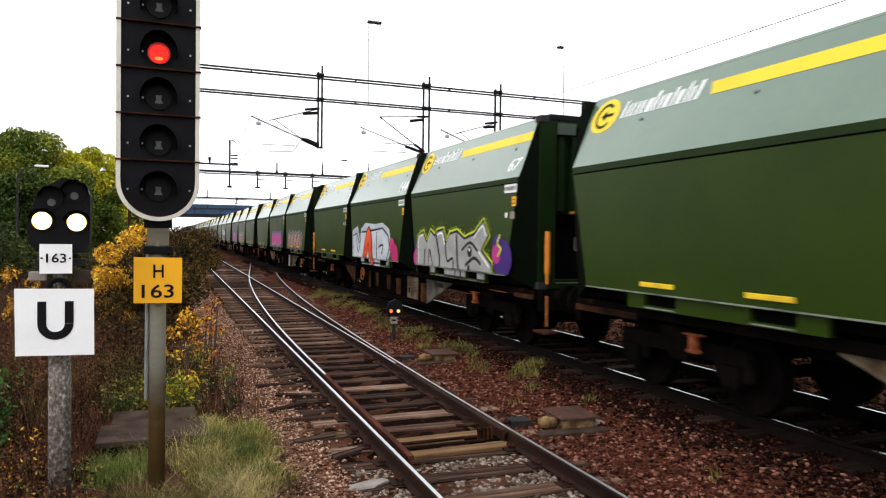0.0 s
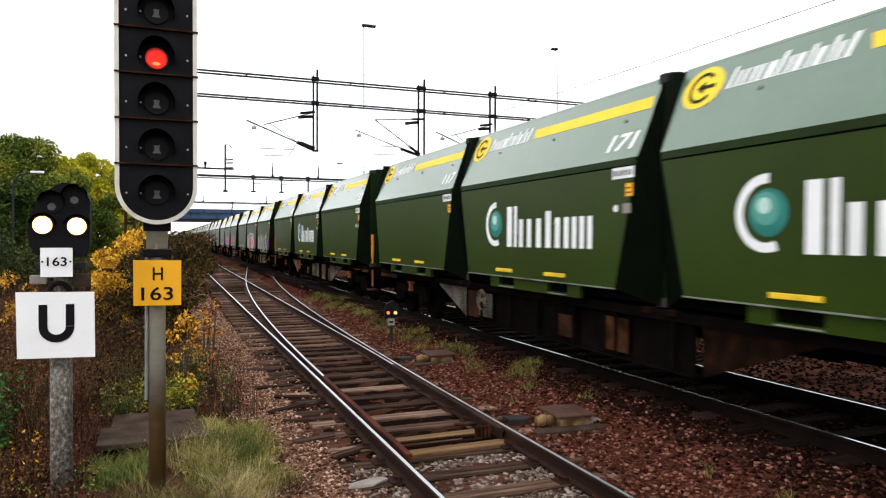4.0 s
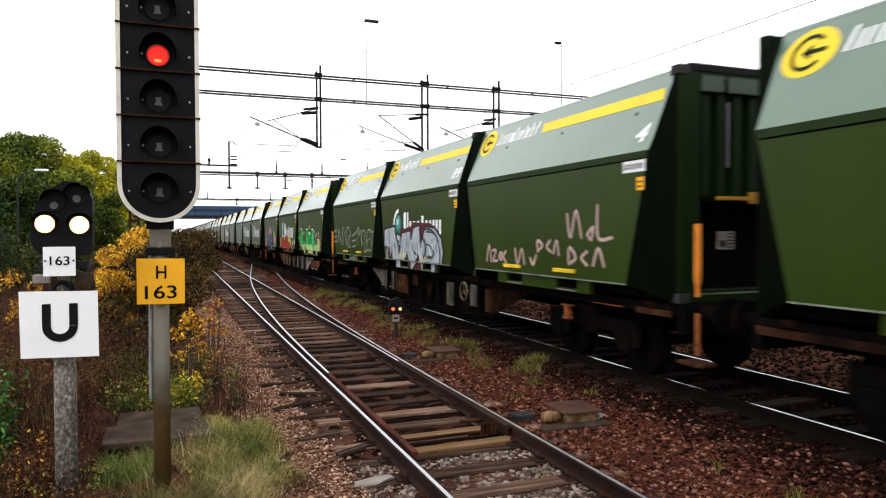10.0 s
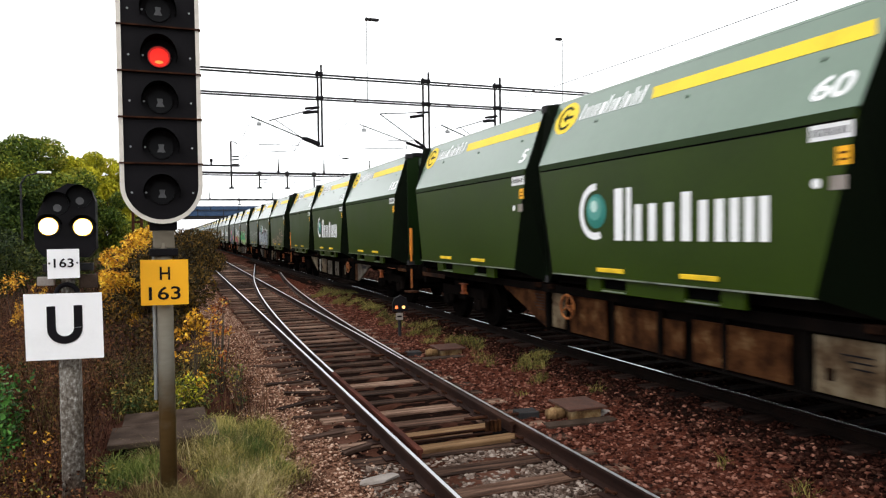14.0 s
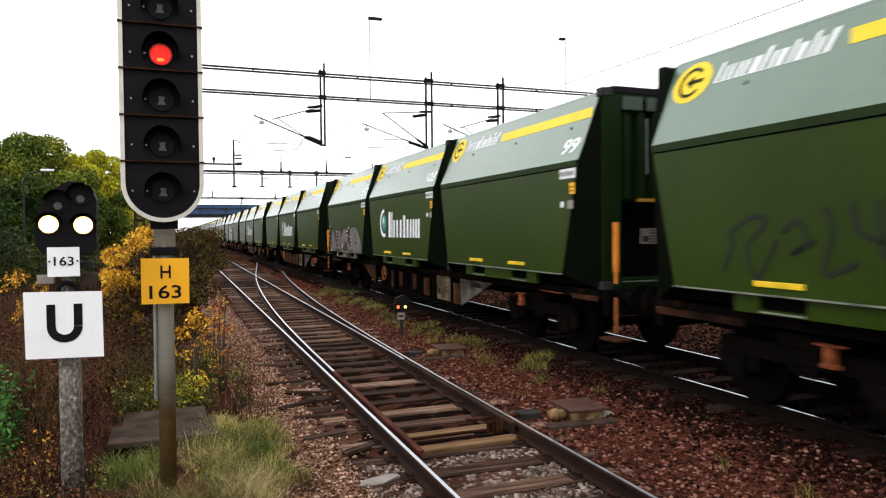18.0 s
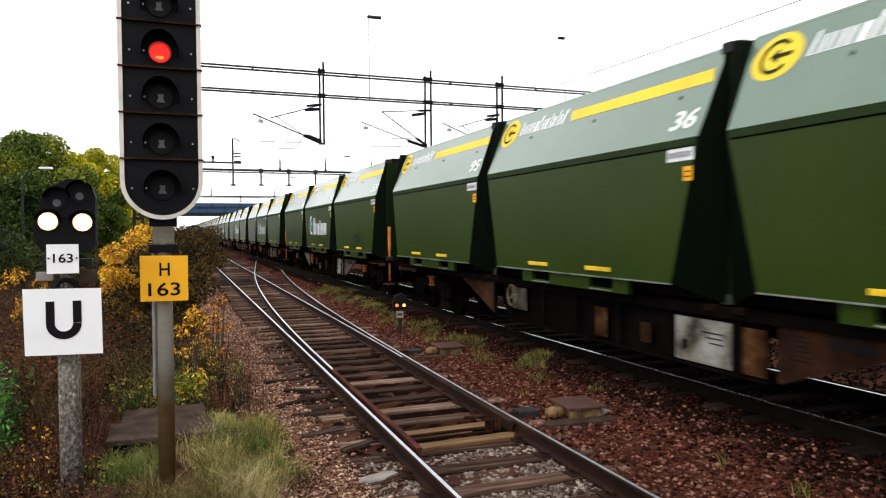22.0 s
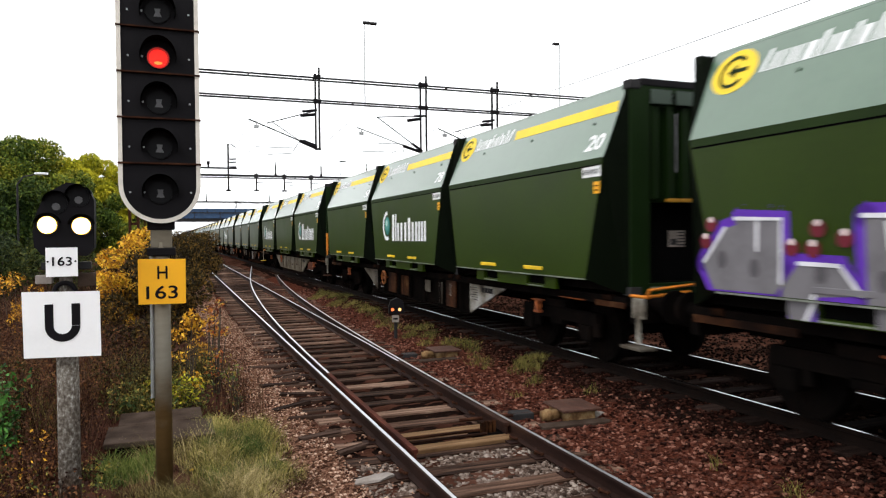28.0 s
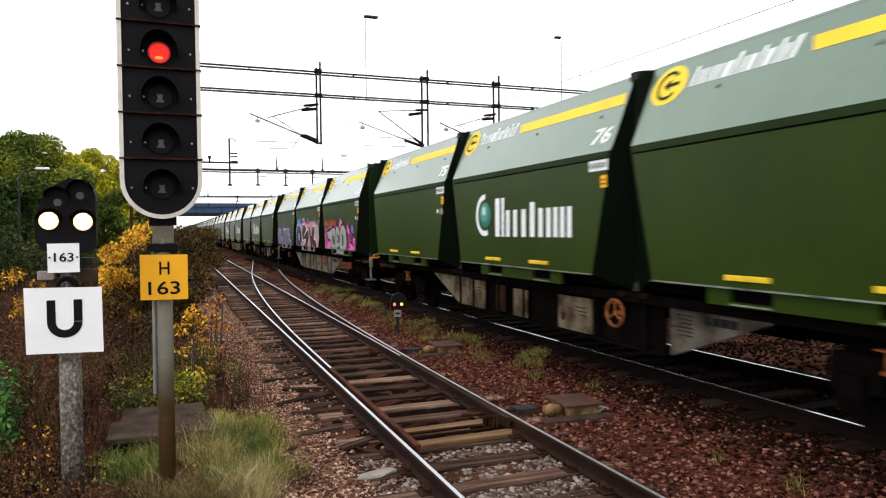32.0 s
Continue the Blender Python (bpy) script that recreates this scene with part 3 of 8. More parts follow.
bed("rusty_bed", "fine reddish-brown ballast bed between the tracks", RED_BED, 3.75, 5.62, 2.5, 40, 0.012, 63)
bed("sooty_bed", "fine ballast bed beside the main rails, shade in its colour", SHADE_BED, 5.45, 8.5, 2.0, 60, 0.009, 64)
# The shade-dark bed deepens the gaps between the timbers.
bed("turnout_bed", "fine dark ballast bed under the turnout timbers", SHADE_BED, 1.72, 3.75, 7.0, 40, -0.004, 65)
bed("ballast_bed", "fine grey-brown ballast bed between the near rails", GREY_BED, 1.7, 3.75, 2.5, 7.0, -0.004, 62)
stones("stray_gravel", "sparse gravel over the sleeper ends", STONE_PINK, 900, 1.5, 2.15, 3.5, 20, 0.019, 16, 1.5)

# ---- rails and sleepers ----
RAIL_OUTLINE = [(-0.0625, -0.16), (0.0625, -0.16), (0.0625, -0.148), (0.012, -0.13), (0.009, -0.045), (0.034, -0.034), (0.034, -0.006), (0.026, 0.0), (-0.026, 0.0), (-0.034, -0.006), (-0.034, -0.034), (-0.009, -0.045), (-0.012, -0.13), (-0.0625, -0.148)]
BAND = [(-0.017, 0.0005), (0.019, 0.0005), (0.019, 0.0015), (-0.017, 0.0015)]


def rail(parent, path, outline=RAIL_OUTLINE, band=-1e9, mat=None, top=None):
    ob = part("rail", sweep(path, outline), mat or RAIL, parent)
    if band < 1e9:
        part("running_surface", sweep([p for p in path if p[1] > band], BAND), top or RAIL_TOP, ob, "polished steel running surface")
    return ob


def ys(a, b, step=1.0):
    n = max(2, int((b - a) / step) + 1)
    return [a + (b - a) * i / (n - 1) for i in range(n)]


main_track = structure("track_main", "straight main track with steel rails under the train", "track")
for side in (-0.7535, 0.7535):
    rail(main_track, [(TRACK_X + side, y, 0) for y in (-60, 0, 30, 80, 200, 420)], mat=RAIL_SHADE, top=RAIL_TOP_MAIN)
siding = structure("track_siding", "turnout of rusty rails on dark timber sleepers", "track")
G = 0.7535
rail(siding, [(siding_x(y) - G, y, SIDING_Z) for y in (-20, 0, 20, 60, 120, 260)])
rail(siding, [(siding_x(y) + G + (branch(y) if y > 5.8 else 0), y, SIDING_Z) for y in [-20, 0] + ys(5.8, 66, 2.0)])
blade = [(-0.03, -0.16), (0.03, -0.16), (0.012, -0.13), (0.012, -0.045), (0.03, -0.034), (0.03, 0.0), (-0.03, 0.0), (-0.03, -0.034), (-0.012, -0.045), (-0.012, -0.13)]
def blade_x(y):
    return siding_x(y) - G + (branch(y) ** 2 + 0.125 ** 2) ** 0.5


rail(siding, [(blade_x(y), y, SIDING_Z - 0.004) for y in ys(6.65, 11, 0.8)], blade, 1e9, BLADE)
rail(siding, [(blade_x(y), y, SIDING_Z - 0.004) for y in ys(11.01, 66, 2.0)])
rail(siding, [(siding_x(y) + G - 0.062 * max(0.0, 1 - (y - 7.2) / 7), y, SIDING_Z - 0.004) for y in ys(7.2, 16, 2.0) + [20, 40, 80, 140, 260]], band=9.5)
# check rails opposite the crossing
for off, base in ((-G + 0.09, 0), (G - 0.09, 1)):
    part("check_rail", sweep([(siding_x(y) + off + (branch(y) if base else 0), y, SIDING_Z + 0.01) for y in ys(34, 44, 2.0)], blade), RAIL, siding)

sleeper_meshes = {}


def sleeper_mesh(length, seed):
    key = (round(length, 1), seed % 3)
    if key not in sleeper_meshes:
        rng = random.Random(seed)
        bm = bmesh.new()
        h = key[0] / 2
        box(bm, -h, h, -0.12, 0.12, -0.16, 0.0, bevel=0.018)
        for v in bm.verts:
            v.co += Vector((rng.uniform(-0.03, 0.03), rng.uniform(-0.008, 0.008), rng.uniform(-0.008, 0.004)))
        sleeper_meshes[key] = mesh_of(bm, "sleeper")
    return sleeper_meshes[key]


shaded_meshes = {}


def shaded_mesh(length, seed):
    if seed % 3 not in shaded_meshes:
        me = sleeper_mesh(length, seed).copy()
        me.materials.clear()
        shaded_meshes[seed % 3] = me
    return shaded_meshes[seed % 3]


rng = random.Random(5)
y, i = 2.2, 0
while y < 62:
    b = branch(y)
    wide = 2.6 + (b if y > 5 else 0)
    x = siding_x(y) + (b / 2 if y > 5 else 0)
    part("sleeper", sleeper_mesh(wide, i), WOOD, siding, "", pose(x + rng.uniform(-0.06, 0.06), y, SIDING_Z - 0.165 + rng.uniform(-0.008, 0.004), 0, 0, rng.uniform(-1.2, 1.2)))
    y += 0.60 if y < 30 else 0.65
    i += 1
clip_mesh = mesh_of(tubes(((0.07, -0.06, 0.0), (0.07, -0.06, 0.035), 0.016), ((0.07, -0.06, 0.035), (0.10, 0.0, 0.05), 0.016), ((0.10, 0.0, 0.05), (0.07, 0.06, 0.035), 0.016), ((0.07, 0.06, 0.035), (0.04, 0.05, 0.03), 0.016), n=6), "rail_clip")
plate_mesh = mesh_of(boxes((-0.17, 0.17, -0.09, 0.09, -0.012, 0.004), bevel=0.004), "tie_plate")
y = 2.2
while y < 15:
    for off in (-G, G):
        x = siding_x(y) + off + (branch(y) if off > 0 else 0)
        part("tie_plate", plate_mesh, RAIL, siding, "", pose(x, y, SIDING_Z - 0.158))
        part("rail_clip", clip_mesh, RUST, siding, "", pose(x - 0.02, y, SIDING_Z - 0.155, 0, 0, 180))
        if not (off < 0 and y > 6.4) and not (off > 0 and y > 7.0):
            part("rail_clip", clip_mesh, RUST, siding, "", pose(x + 0.02, y, SIDING_Z - 0.155))
    y += 0.60
for y0 in (7.12, 7.62):
    part("sleeper", boxes((-0.66, 0.70, -0.10, 0.10, -0.12, 0.012), bevel=0.012), WOOD_NEW, siding, "pale bare timber beam at the switch tips", pose(siding_x(y0) + 0.02, y0, SIDING_Z - 0.148, 0, 0, 1.5))
y, i = 1.0, 0
while y < 60:
    part("sleeper", shaded_mesh(2.6, i), WOOD_SHADE, main_track, "", pose(TRACK_X + 0.16 + rng.uniform(-0.04, 0.04), y, -0.138 + rng.uniform(-0.012, 0.006), 0, 0, rng.uniform(-1, 1)))
    y += 0.63
    i += 1

# ---- containers ----
def on_side(u, v, lift=0.0):
    """A point of a container's lower side; u runs towards the rear, v is the height over the rails."""
    return Vector((-1.500 - 0.012 * (3.055 - v) / 1.72 - lift, -u, v - BASE))


SLOPE = Vector((0.44, 0, 1.031)).normalized()
SLOPE_OUT = Vector((-SLOPE.z, 0, SLOPE.x))
BASE = 1.13            # height of the wagon's deck over the rails


def on_slope(u, v, lift=0.0):
    return Vector((-1.5, -u, 3.055 - BASE)) + SLOPE * v + SLOPE_OUT * lift


def plate_from(points_front, depth):
    """A closed plate from a planar outline, pushed inward by the vector depth."""
    bm = bmesh.new()
    a = [bm.verts.new(p) for p in points_front]
    b = [bm.verts.new(Vector(p) + depth) for p in points_front]
    bm.faces.new(a)
    bm.faces.new(b[::-1])
    k = len(a)
    for i in range(k):
        bm.faces.new((a[i], b[i], b[(i + 1) % k], a[(i + 1) % k]))
    bmesh.ops.recalc_face_normals(bm, faces=bm.faces)
    return bm


def container_master():
    c = new("freight_container")
    H = 4.10 - BASE
    # ends: corner posts, rails and a ribbed wall set back between them
    for s in (-1, 1):
        if s > 0:
            part("front_wall", boxes((-1.22, 1.22, 2.96, 3.10, 0, H), bevel=0.02), GREEN_DEEP_SHADE, c)
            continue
        e = part("end_frame", boxes((-1.22, -0.90, -3.10, -2.96, 0, H), (0.90, 1.22, -3.10, -2.96, 0, H), (-0.90, 0.90, -3.10, -2.96, H - 0.16, H - 0.07), (-0.90, 0.90, -3.10, -2.96, 0, 0.16), bevel=0.012), GREEN_SHADED, c)
        for x0, x1 in ((-0.89, -0.53), (-0.46, 0.46), (0.53, 0.89)):
            part("header_beam", boxes((x0, x1, -3.118, -3.09, H - 0.31, H - 0.11), bevel=0.006), GREEN_HEAD, e, "grey-green header plate")
        part("top_seal", boxes((-1.05, 1.05, -3.112, -2.95, H - 0.068, H + 0.035), bevel=0.012), BLACK, e, "black rubber seal along the top")
        part("end_wall", boxes((-0.90, 0.90, -2.97, -2.93, 1.30, H - 0.16)), GREEN_SHADED, e)
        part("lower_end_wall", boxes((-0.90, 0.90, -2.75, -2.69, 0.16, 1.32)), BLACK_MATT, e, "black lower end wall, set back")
        part("bottom_edge", boxes((-0.88, 0.88, -3.112, -3.10, 0.10, 0.118)), LIP, e, "worn bright lower edge")
        for i in range(7):
            x = -0.78 + 0.26 * i
            part("rib", boxes((x - 0.06, x + 0.06, -3.06, -2.97, 1.34, H - 0.32), bevel=0.02), GREEN_SHADED, e)
        part("locking_bar", boxes((-0.60, 0.62, -3.085, -3.055, 1.30, 1.35), bevel=0.006), LOCK, e, "ochre locking bar")
        part("lock_clasp", boxes((-0.08, 0.14, -3.11, -3.06, 1.255, 1.41), bevel=0.012), LOCK, e, "ochre clasp of the locking bar")
        for x in (-1.15, 1.15):
            for z in (0.0, H - 0.118):
                if x > 0 and z == 0.0:
                    continue
                part("corner_casting", boxes((x - 0.09, x + 0.09, -3.118, -2.945, z, z + 0.122), bevel=0.01), DARK_STEEL, e)
        part("data_plate", boxes((-0.31, -0.03, -2.775, -2.755, 0.66, 0.90)), CONCRETE, e, "pale printed data plate")
        part("print", flat_shapes([rect(-0.29, -0.17, 0.69, 0.78)] + [rect(-0.15, -0.05, 0.68 + 0.045 * i, 0.70 + 0.045 * i) for i in range(5)], lambda u, v, l: Vector((u, -2.779, v))), DARK_STEEL, e)
        part("vertical_marking", flat_shapes([rect(-0.44, -0.40, 1.72, 2.55)], lambda u, v, l: Vector((u, -3.064, v))), LENS_MARK, e, "faded grey marking")
    # bulged sides, one on either side
    for s in (-1, 1):
        flip = Matrix.Diagonal((-s, 1, 1, 1))
        lower = [on_side(-2.41, 1.335), on_side(2.41, 1.335), on_side(2.85, 3.03), on_side(-2.85, 3.03)]
        bm = plate_from(lower, Vector((0.04, 0, 0)))
        bm.transform(flip)
        side = part("side_panel", bm, GREEN, c)
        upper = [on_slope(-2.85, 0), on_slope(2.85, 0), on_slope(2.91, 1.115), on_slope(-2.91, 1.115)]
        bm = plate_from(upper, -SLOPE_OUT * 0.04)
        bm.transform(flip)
        slope = part("sloped_panel", bm, GREEN_SKYLIT, c, "sloped upper side, skylight put into its pale green")
        bm = bmesh.new()
        rim = ((1.112, 0.0), (1.118, 0.003), (1.15, 0.001), (1.165, -0.012), (1.165, -0.05), (1.112, -0.05))
        ends = [[bm.verts.new(on_slope(u, v, l)) for v, l in rim] for u in (-2.905, 2.905)]
        for k in range(6):
            bm.faces.new((ends[0][k], ends[0][(k + 1) % 6], ends[1][(k + 1) % 6], ends[1][k]))
        bm.faces.new(ends[0][::-1])
        bm.faces.new(ends[1])
        bmesh.ops.recalc_face_normals(bm, faces=bm.faces)
        bm.transform(flip)
        part("top_rail", bm, GREEN_SKYLIT, slope)
        bm = plate_from([on_side(-2.85, 3.06, 0.012), on_side(-2.80, 2.97, 0.012), on_side(2.80, 2.97, 0.012), on_side(2.85, 3.06, 0.012)], Vector((0.03, 0, 0)))
        bm.transform(flip)
        part("seam_rail", bm, GREEN_RAIL, side)
        bm = plate_from([on_side(-2.80, 2.968, 0.006), on_side(-2.795, 2.952, 0.006), on_side(2.795, 2.952, 0.006), on_side(2.80, 2.968, 0.006)], Vector((0.02, 0, 0)))
        bm.transform(flip)
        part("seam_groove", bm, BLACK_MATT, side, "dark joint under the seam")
        bm = bmesh.new()
        box(bm, -1.53, -1.49, -2.41, 2.41, 1.325 - BASE, 1.342 - BASE)
        bm.transform(flip)
        part("bottom_lip", bm, LIP, side, "worn bright bottom edge")
        if s > 0:
            continue
        # facets that lead from the bulged side to the corner posts
        for e in (-1, 1):
            bm = bmesh.new()
            top, kink, low = on_slope(2.91, 1.115), on_side(2.85, 3.03), on_side(2.41, 1.335)
            post_t, post_b = Vector((-1.22, -3.06, H - 0.02)), Vector((-1.22, -3.06, 0.0))
            under = Vector((-1.22, -2.41, 1.335 - BASE))
            vs = [bm.verts.new(p) for p in (top, kink, low, post_t, post_b, under)]
            for f in ((0, 3, 1), (3, 4, 1), (4, 2, 1), (4, 5, 2)):
                bm.faces.new([vs[j] for j in f])
            bmesh.ops.solidify(bm, geom=bm.faces[:], thickness=0.02)
            bmesh.ops.recalc_face_normals(bm, faces=bm.faces)
            bm.transform(flip @ Matrix.Diagonal((1, e, 1, 1)))
            part("end_facet", bm, GREEN_DEEP_SHADE, side)
        # skirt with fork pockets
        bm = prism(bmesh.new(), [(-1.5, 0), (1.5, 0), (1.5, 0.2), (1.16, 0.2), (1.16, 0.045), (0.57, 0.045), (0.57, 0.2), (-0.57, 0.2), (-0.57, 0.045), (-1.16, 0.045), (-1.16, 0.2), (-1.5, 0.2)], -1.47, -1.40)
        bm.transform(flip)
        skirt = part("skirt", bm, GREEN, c)
        for a, b in ((-1.16, -0.57), (0.57, 1.16)):
            bm = boxes((-1.395, -1.36, a, b, 0.0, 0.20))
            bm.transform(flip)
            # Black backing plate stands in for the shade inside the opening.
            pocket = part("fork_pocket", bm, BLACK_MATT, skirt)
            bm = boxes((-1.476, -1.465, a + 0.02, b - 0.02, 0.012, 0.03))
            bm.transform(flip)
            part("pocket_edge", bm, LIP, skirt)
            bm = boxes((-1.535, -1.50, a - 0.01, b + 0.01, 1.415 - BASE, 1.475 - BASE), bevel=0.008)
            bm.transform(flip)
            part("guard_strip", bm, PAD, side, "yellow strip over a fork pocket")
    part("floor_frame", boxes((-1.2, 1.2, -2.95, 2.95, 0.03, 0.17)), UNDER, c)
    bm = bmesh.new()
    prism(bm, [(-1.06, H - 0.03), (-1.0, H + 0.0), (-0.5, H + 0.02), (0.5, H + 0.02), (1.0, H + 0.0), (1.06, H - 0.03), (1.02, H - 0.08), (-1.02, H - 0.08)], -2.93, 2.93)
    bm.transform(Matrix.Rotation(radians(90), 4, "Z"))
    part("roof_cover", bm, ROOF, c)
    # markings on the sloped side
    part("stripe", flat_shapes([rect(-0.32, 2.80, 0.715, 0.895, -0.05)], on_slope, 0.004), YELLOW, c, "yellow stripe")
    badge = part("badge", flat_shapes([disc(-2.48, 0.80, 0.33, 28, 0.275)], on_slope, 0.004), YELLOW, c, "round yellow badge")
    part("badge_mark", flat_shapes(arc_band(-2.49, 0.80, 0.16, 0.205, 40, 320, 18) + [rect(-2.52, -2.28, 0.775, 0.825), [(-2.57, 0.80), (-2.45, 0.71), (-2.45, 0.89)]], on_slope, 0.009), GREEN_RAIL, badge)
    for u in (-1.55, 0.4, 2.3):
        part("knob", tubes((on_slope(u, 0.60, 0.0), on_slope(u, 0.60, 0.015), 0.025), n=8), ROOF, c)
    # plain slanted bars where the maker's word stands
    u, bars = -2.08, []
    for k, (w, h) in enumerate(((0.045, 0.26), (0.05, 0.2), (0.05, 0.2), (0.05, 0.2), (0.05, 0.2), (0.11, 0.2), (0.05, 0.28), (0.05, 0.2), (0.09, 0.2), (0.045, 0.26), (0.09, 0.2), (0.045, 0.28), (0.05, 0.2), (0.06, 0.26))):
        bars.append((u, u + w, h))
        u += w + (0.045 if k % 2 else 0.06)
    part("word_shape", flat_shapes([[(a + 0.25 * (b - 0.7), b) for a, b in comb(bars, 0.70, 0.006)]], on_slope, 0.004), WHITE, c, "row of slanted white bars")
    # small plates at the rear of the lower side
    pl = part("strip_label", flat_shapes([rect(2.34, 2.80, 2.80, 2.95)], on_side, 0.005), WHITE, c, "white strip label")
    part("print", flat_shapes([rect(2.37 + 0.05 * i, 2.40 + 0.05 * i, 2.84, 2.91) for i in range(8)], on_side, 0.009), LENS_MARK, pl)
    og = part("warning_plate", flat_shapes([rect(2.63, 2.78, 2.56, 2.73)], on_side, 0.005), SIGN_YELLOW, c, "small orange plate")
    part("print", flat_shapes([rect(2.66, 2.75, 2.60, 2.62), rect(2.66, 2.75, 2.66, 2.68)], on_side, 0.009), RUST, og)
    return c


container = container_master()


def brand_mark(c):
    m = part("crescent", flat_shapes(arc_band(-1.23, 2.265, 0.30, 0.40, 85, 292, 20), on_side, 0.004), WHITE, c, "white crescent mark")
    part("globe", flat_shapes([disc(-1.20, 2.27, 0.245, 26)], on_side, 0.006), TEAL, m, "teal disc")
    part("globe_shade", flat_shapes([disc(-1.23, 2.31, 0.17, 22)], on_side, 0.008), paint(0.08, 0.28, 0.24), m, "lighter middle of the disc")
    part("globe_shine", flat_shapes([disc(-1.25, 2.34, 0.085, 18)], on_side, 0.011), paint(0.42, 0.6, 0.55), m, "paler spot on the disc")
    bars = ((-0.76, -0.57, 0.70), (-0.49, -0.38, 0.70), (-0.30, -0.15, 0.47), (-0.01, 0.14, 0.47), (0.31, 0.47, 0.47), (0.62, 0.79, 0.58), (0.92, 1.07, 0.47), (1.19, 1.33, 0.47), (1.42, 1.55, 0.47), (1.63, 1.76, 0.47), (1.84, 1.97, 0.47))
    for u0, u1, h in bars:
        part("brand_bar", flat_shapes([rect(u0 * 0.965 - 0.03, u1 * 0.965 - 0.03, 1.86, 1.86 + h)], on_side, 0.004), WHITE, m, "broad white upright bar")


def small_plates(c):
    part("round_label", flat_shapes([disc(2.42, 2.41, 0.05, 14)], on_side, 0.005), WHITE, c)
    part("grey_label", flat_shapes([rect(2.56, 2.74, 2.34, 2.47)], on_side, 0.005), CONCRETE, c)


def fleet_number(c, words):
    w = 0.195 * len(words) + 0.05
    part("fleet_number", flat_text(words, w, 0.26, lambda u, v, l: on_slope(2.73 - w + u, 0.14 + v, l), 0.2, 0.004, 0.022), WHITE, c)


PAINTS = {}


def paint(r, g, b):
    key = (r, g, b)
    if key not in PAINTS:
        PAINTS[key] = material("spray_paint", shades(r, g, b, 0.75, 1.1), 0.5, scale=2.5, fine=18)
    return PAINTS[key]


def smooth_line(pts, k=6):
    out = []
    n = len(pts)
    for i in range(n - 1):
        p0, p1, p2, p3 = pts[max(0, i - 1)], pts[i], pts[i + 1], pts[min(n - 1, i + 2)]
        for j in range(k):
            t = j / k
            out.append(tuple(0.5 * (2 * p1[d] + (p2[d] - p0[d]) * t + (2 * p0[d] - 5 * p1[d] + 4 * p2[d] - p3[d]) * t * t + (3 * p1[d] - p0[d] - 3 * p2[d] + p3[d]) * t ** 3) for d in (0, 1)))
    out.append(pts[-1])
    return out


def ribbon(pts, width, curved=True, taper=0.0):
    """Quads along a line, with round ends."""
    line = smooth_line(pts) if curved else pts
    polys = []
    n = len(line)
    sides = []
    for i, p in enumerate(line):
        a, b = line[max(0, i - 1)], line[min(n - 1, i + 1)]
        dx, dy = b[0] - a[0], b[1] - a[1]
        d = math.hypot(dx, dy) or 1
        w = width / 2 * (1 - taper * i / n)
        sides.append(((p[0] - dy / d * w, p[1] + dx / d * w), (p[0] + dy / d * w, p[1] - dx / d * w)))
    for (a, b), (c, e) in zip(sides, sides[1:]):
        polys.append([a, c, e, b])
    for p in (line[0], line[-1]):
        polys.append(disc(p[0], p[1], width / 2 * (0.98 if p is line[0] else 1 - taper), 10))
    return polys


def clip(poly, axis, limit, above):
    """The part of a polygon on one side of a line u = limit or v = limit."""
    out = []
    for a, b in zip(poly, poly[1:] + poly[:1]):
        ia, ib = (a[axis] >= limit) == above, (b[axis] >= limit) == above
        if ia:
            out.append(a)
        if ia != ib:
            t = (limit - a[axis]) / (b[axis] - a[axis])
            out.append((a[0] + (b[0] - a[0]) * t, a[1] + (b[1] - a[1]) * t))
    return out


def on_skirt(u, v, lift=0.0):
    return Vector((-1.471 - lift, -u, v - BASE))


def sprayed(c, layers, name="graffiti", top=None):
    """layers: (colour, list of polygons). Each layer lies a little over the one before, on the side and on the skirt below."""
    for i, (colour, polys) in enumerate(layers):
        high, low = [], []
        for poly in polys:
            q = clip(list(poly), 1, 1.352, True)
            if len(q) > 2:
                high.append(q)
            q = clip(clip(list(poly), 1, 1.318, False), 1, 1.14, True) if min(v for _, v in poly) < 1.3 else []
            for u0, u1 in ((-1.49, -1.165), (-0.565, 0.565), (1.165, 1.49)):
                r = clip(clip(q, 0, u0, True), 0, u1, False) if len(q) > 2 else []
                if len(r) > 2:
                    low.append(r)
        if high:
            ob = part("spray_layer" if top else name, flat_shapes(high, on_side, 0.006 + 0.004 * i), paint(*colour), top or c)
            top = top or ob
        if low:
            part("spray_on_skirt", flat_shapes(low, on_skirt, 0.004 + 0.004 * i), paint(*colour), top or c)
    return top


def mist(c, lines, colour, spread, n, seed=1, up=0.0):
    """Fine paint specks that soften the edge of a sprayed glow along the lines."""
    r = random.Random(seed)
    specks = []
    for _ in range(n * 3):
        line = r.choice(lines)
        k = r.randrange(len(line))
        a, b = line[k - 1], line[k]
        t = r.random()
        u, v = a[0] + (b[0] - a[0]) * t + r.gauss(0, spread * 0.7), a[1] + (b[1] - a[1]) * t + r.gauss(up, spread * 0.7)
        if 1.38 < v < 2.9 and abs(u) < 2.4 + 0.2 * (v - 1.3):
            specks.append(disc(u, v, r.uniform(0.004, 0.0125), 5))
    tagged(part("spray_mist", flat_shapes(specks, on_side, 0.0045), paint(*colour), c), kind="stuff")


def paint_over_strips(c, colour):
    """Spray paint covers the yellow strips too."""
    for o in c.children_recursive:
        if o.name.startswith("guard_strip"):
            o.material_slots[0].link = "OBJECT"
            o.material_slots[0].material = paint(*colour)


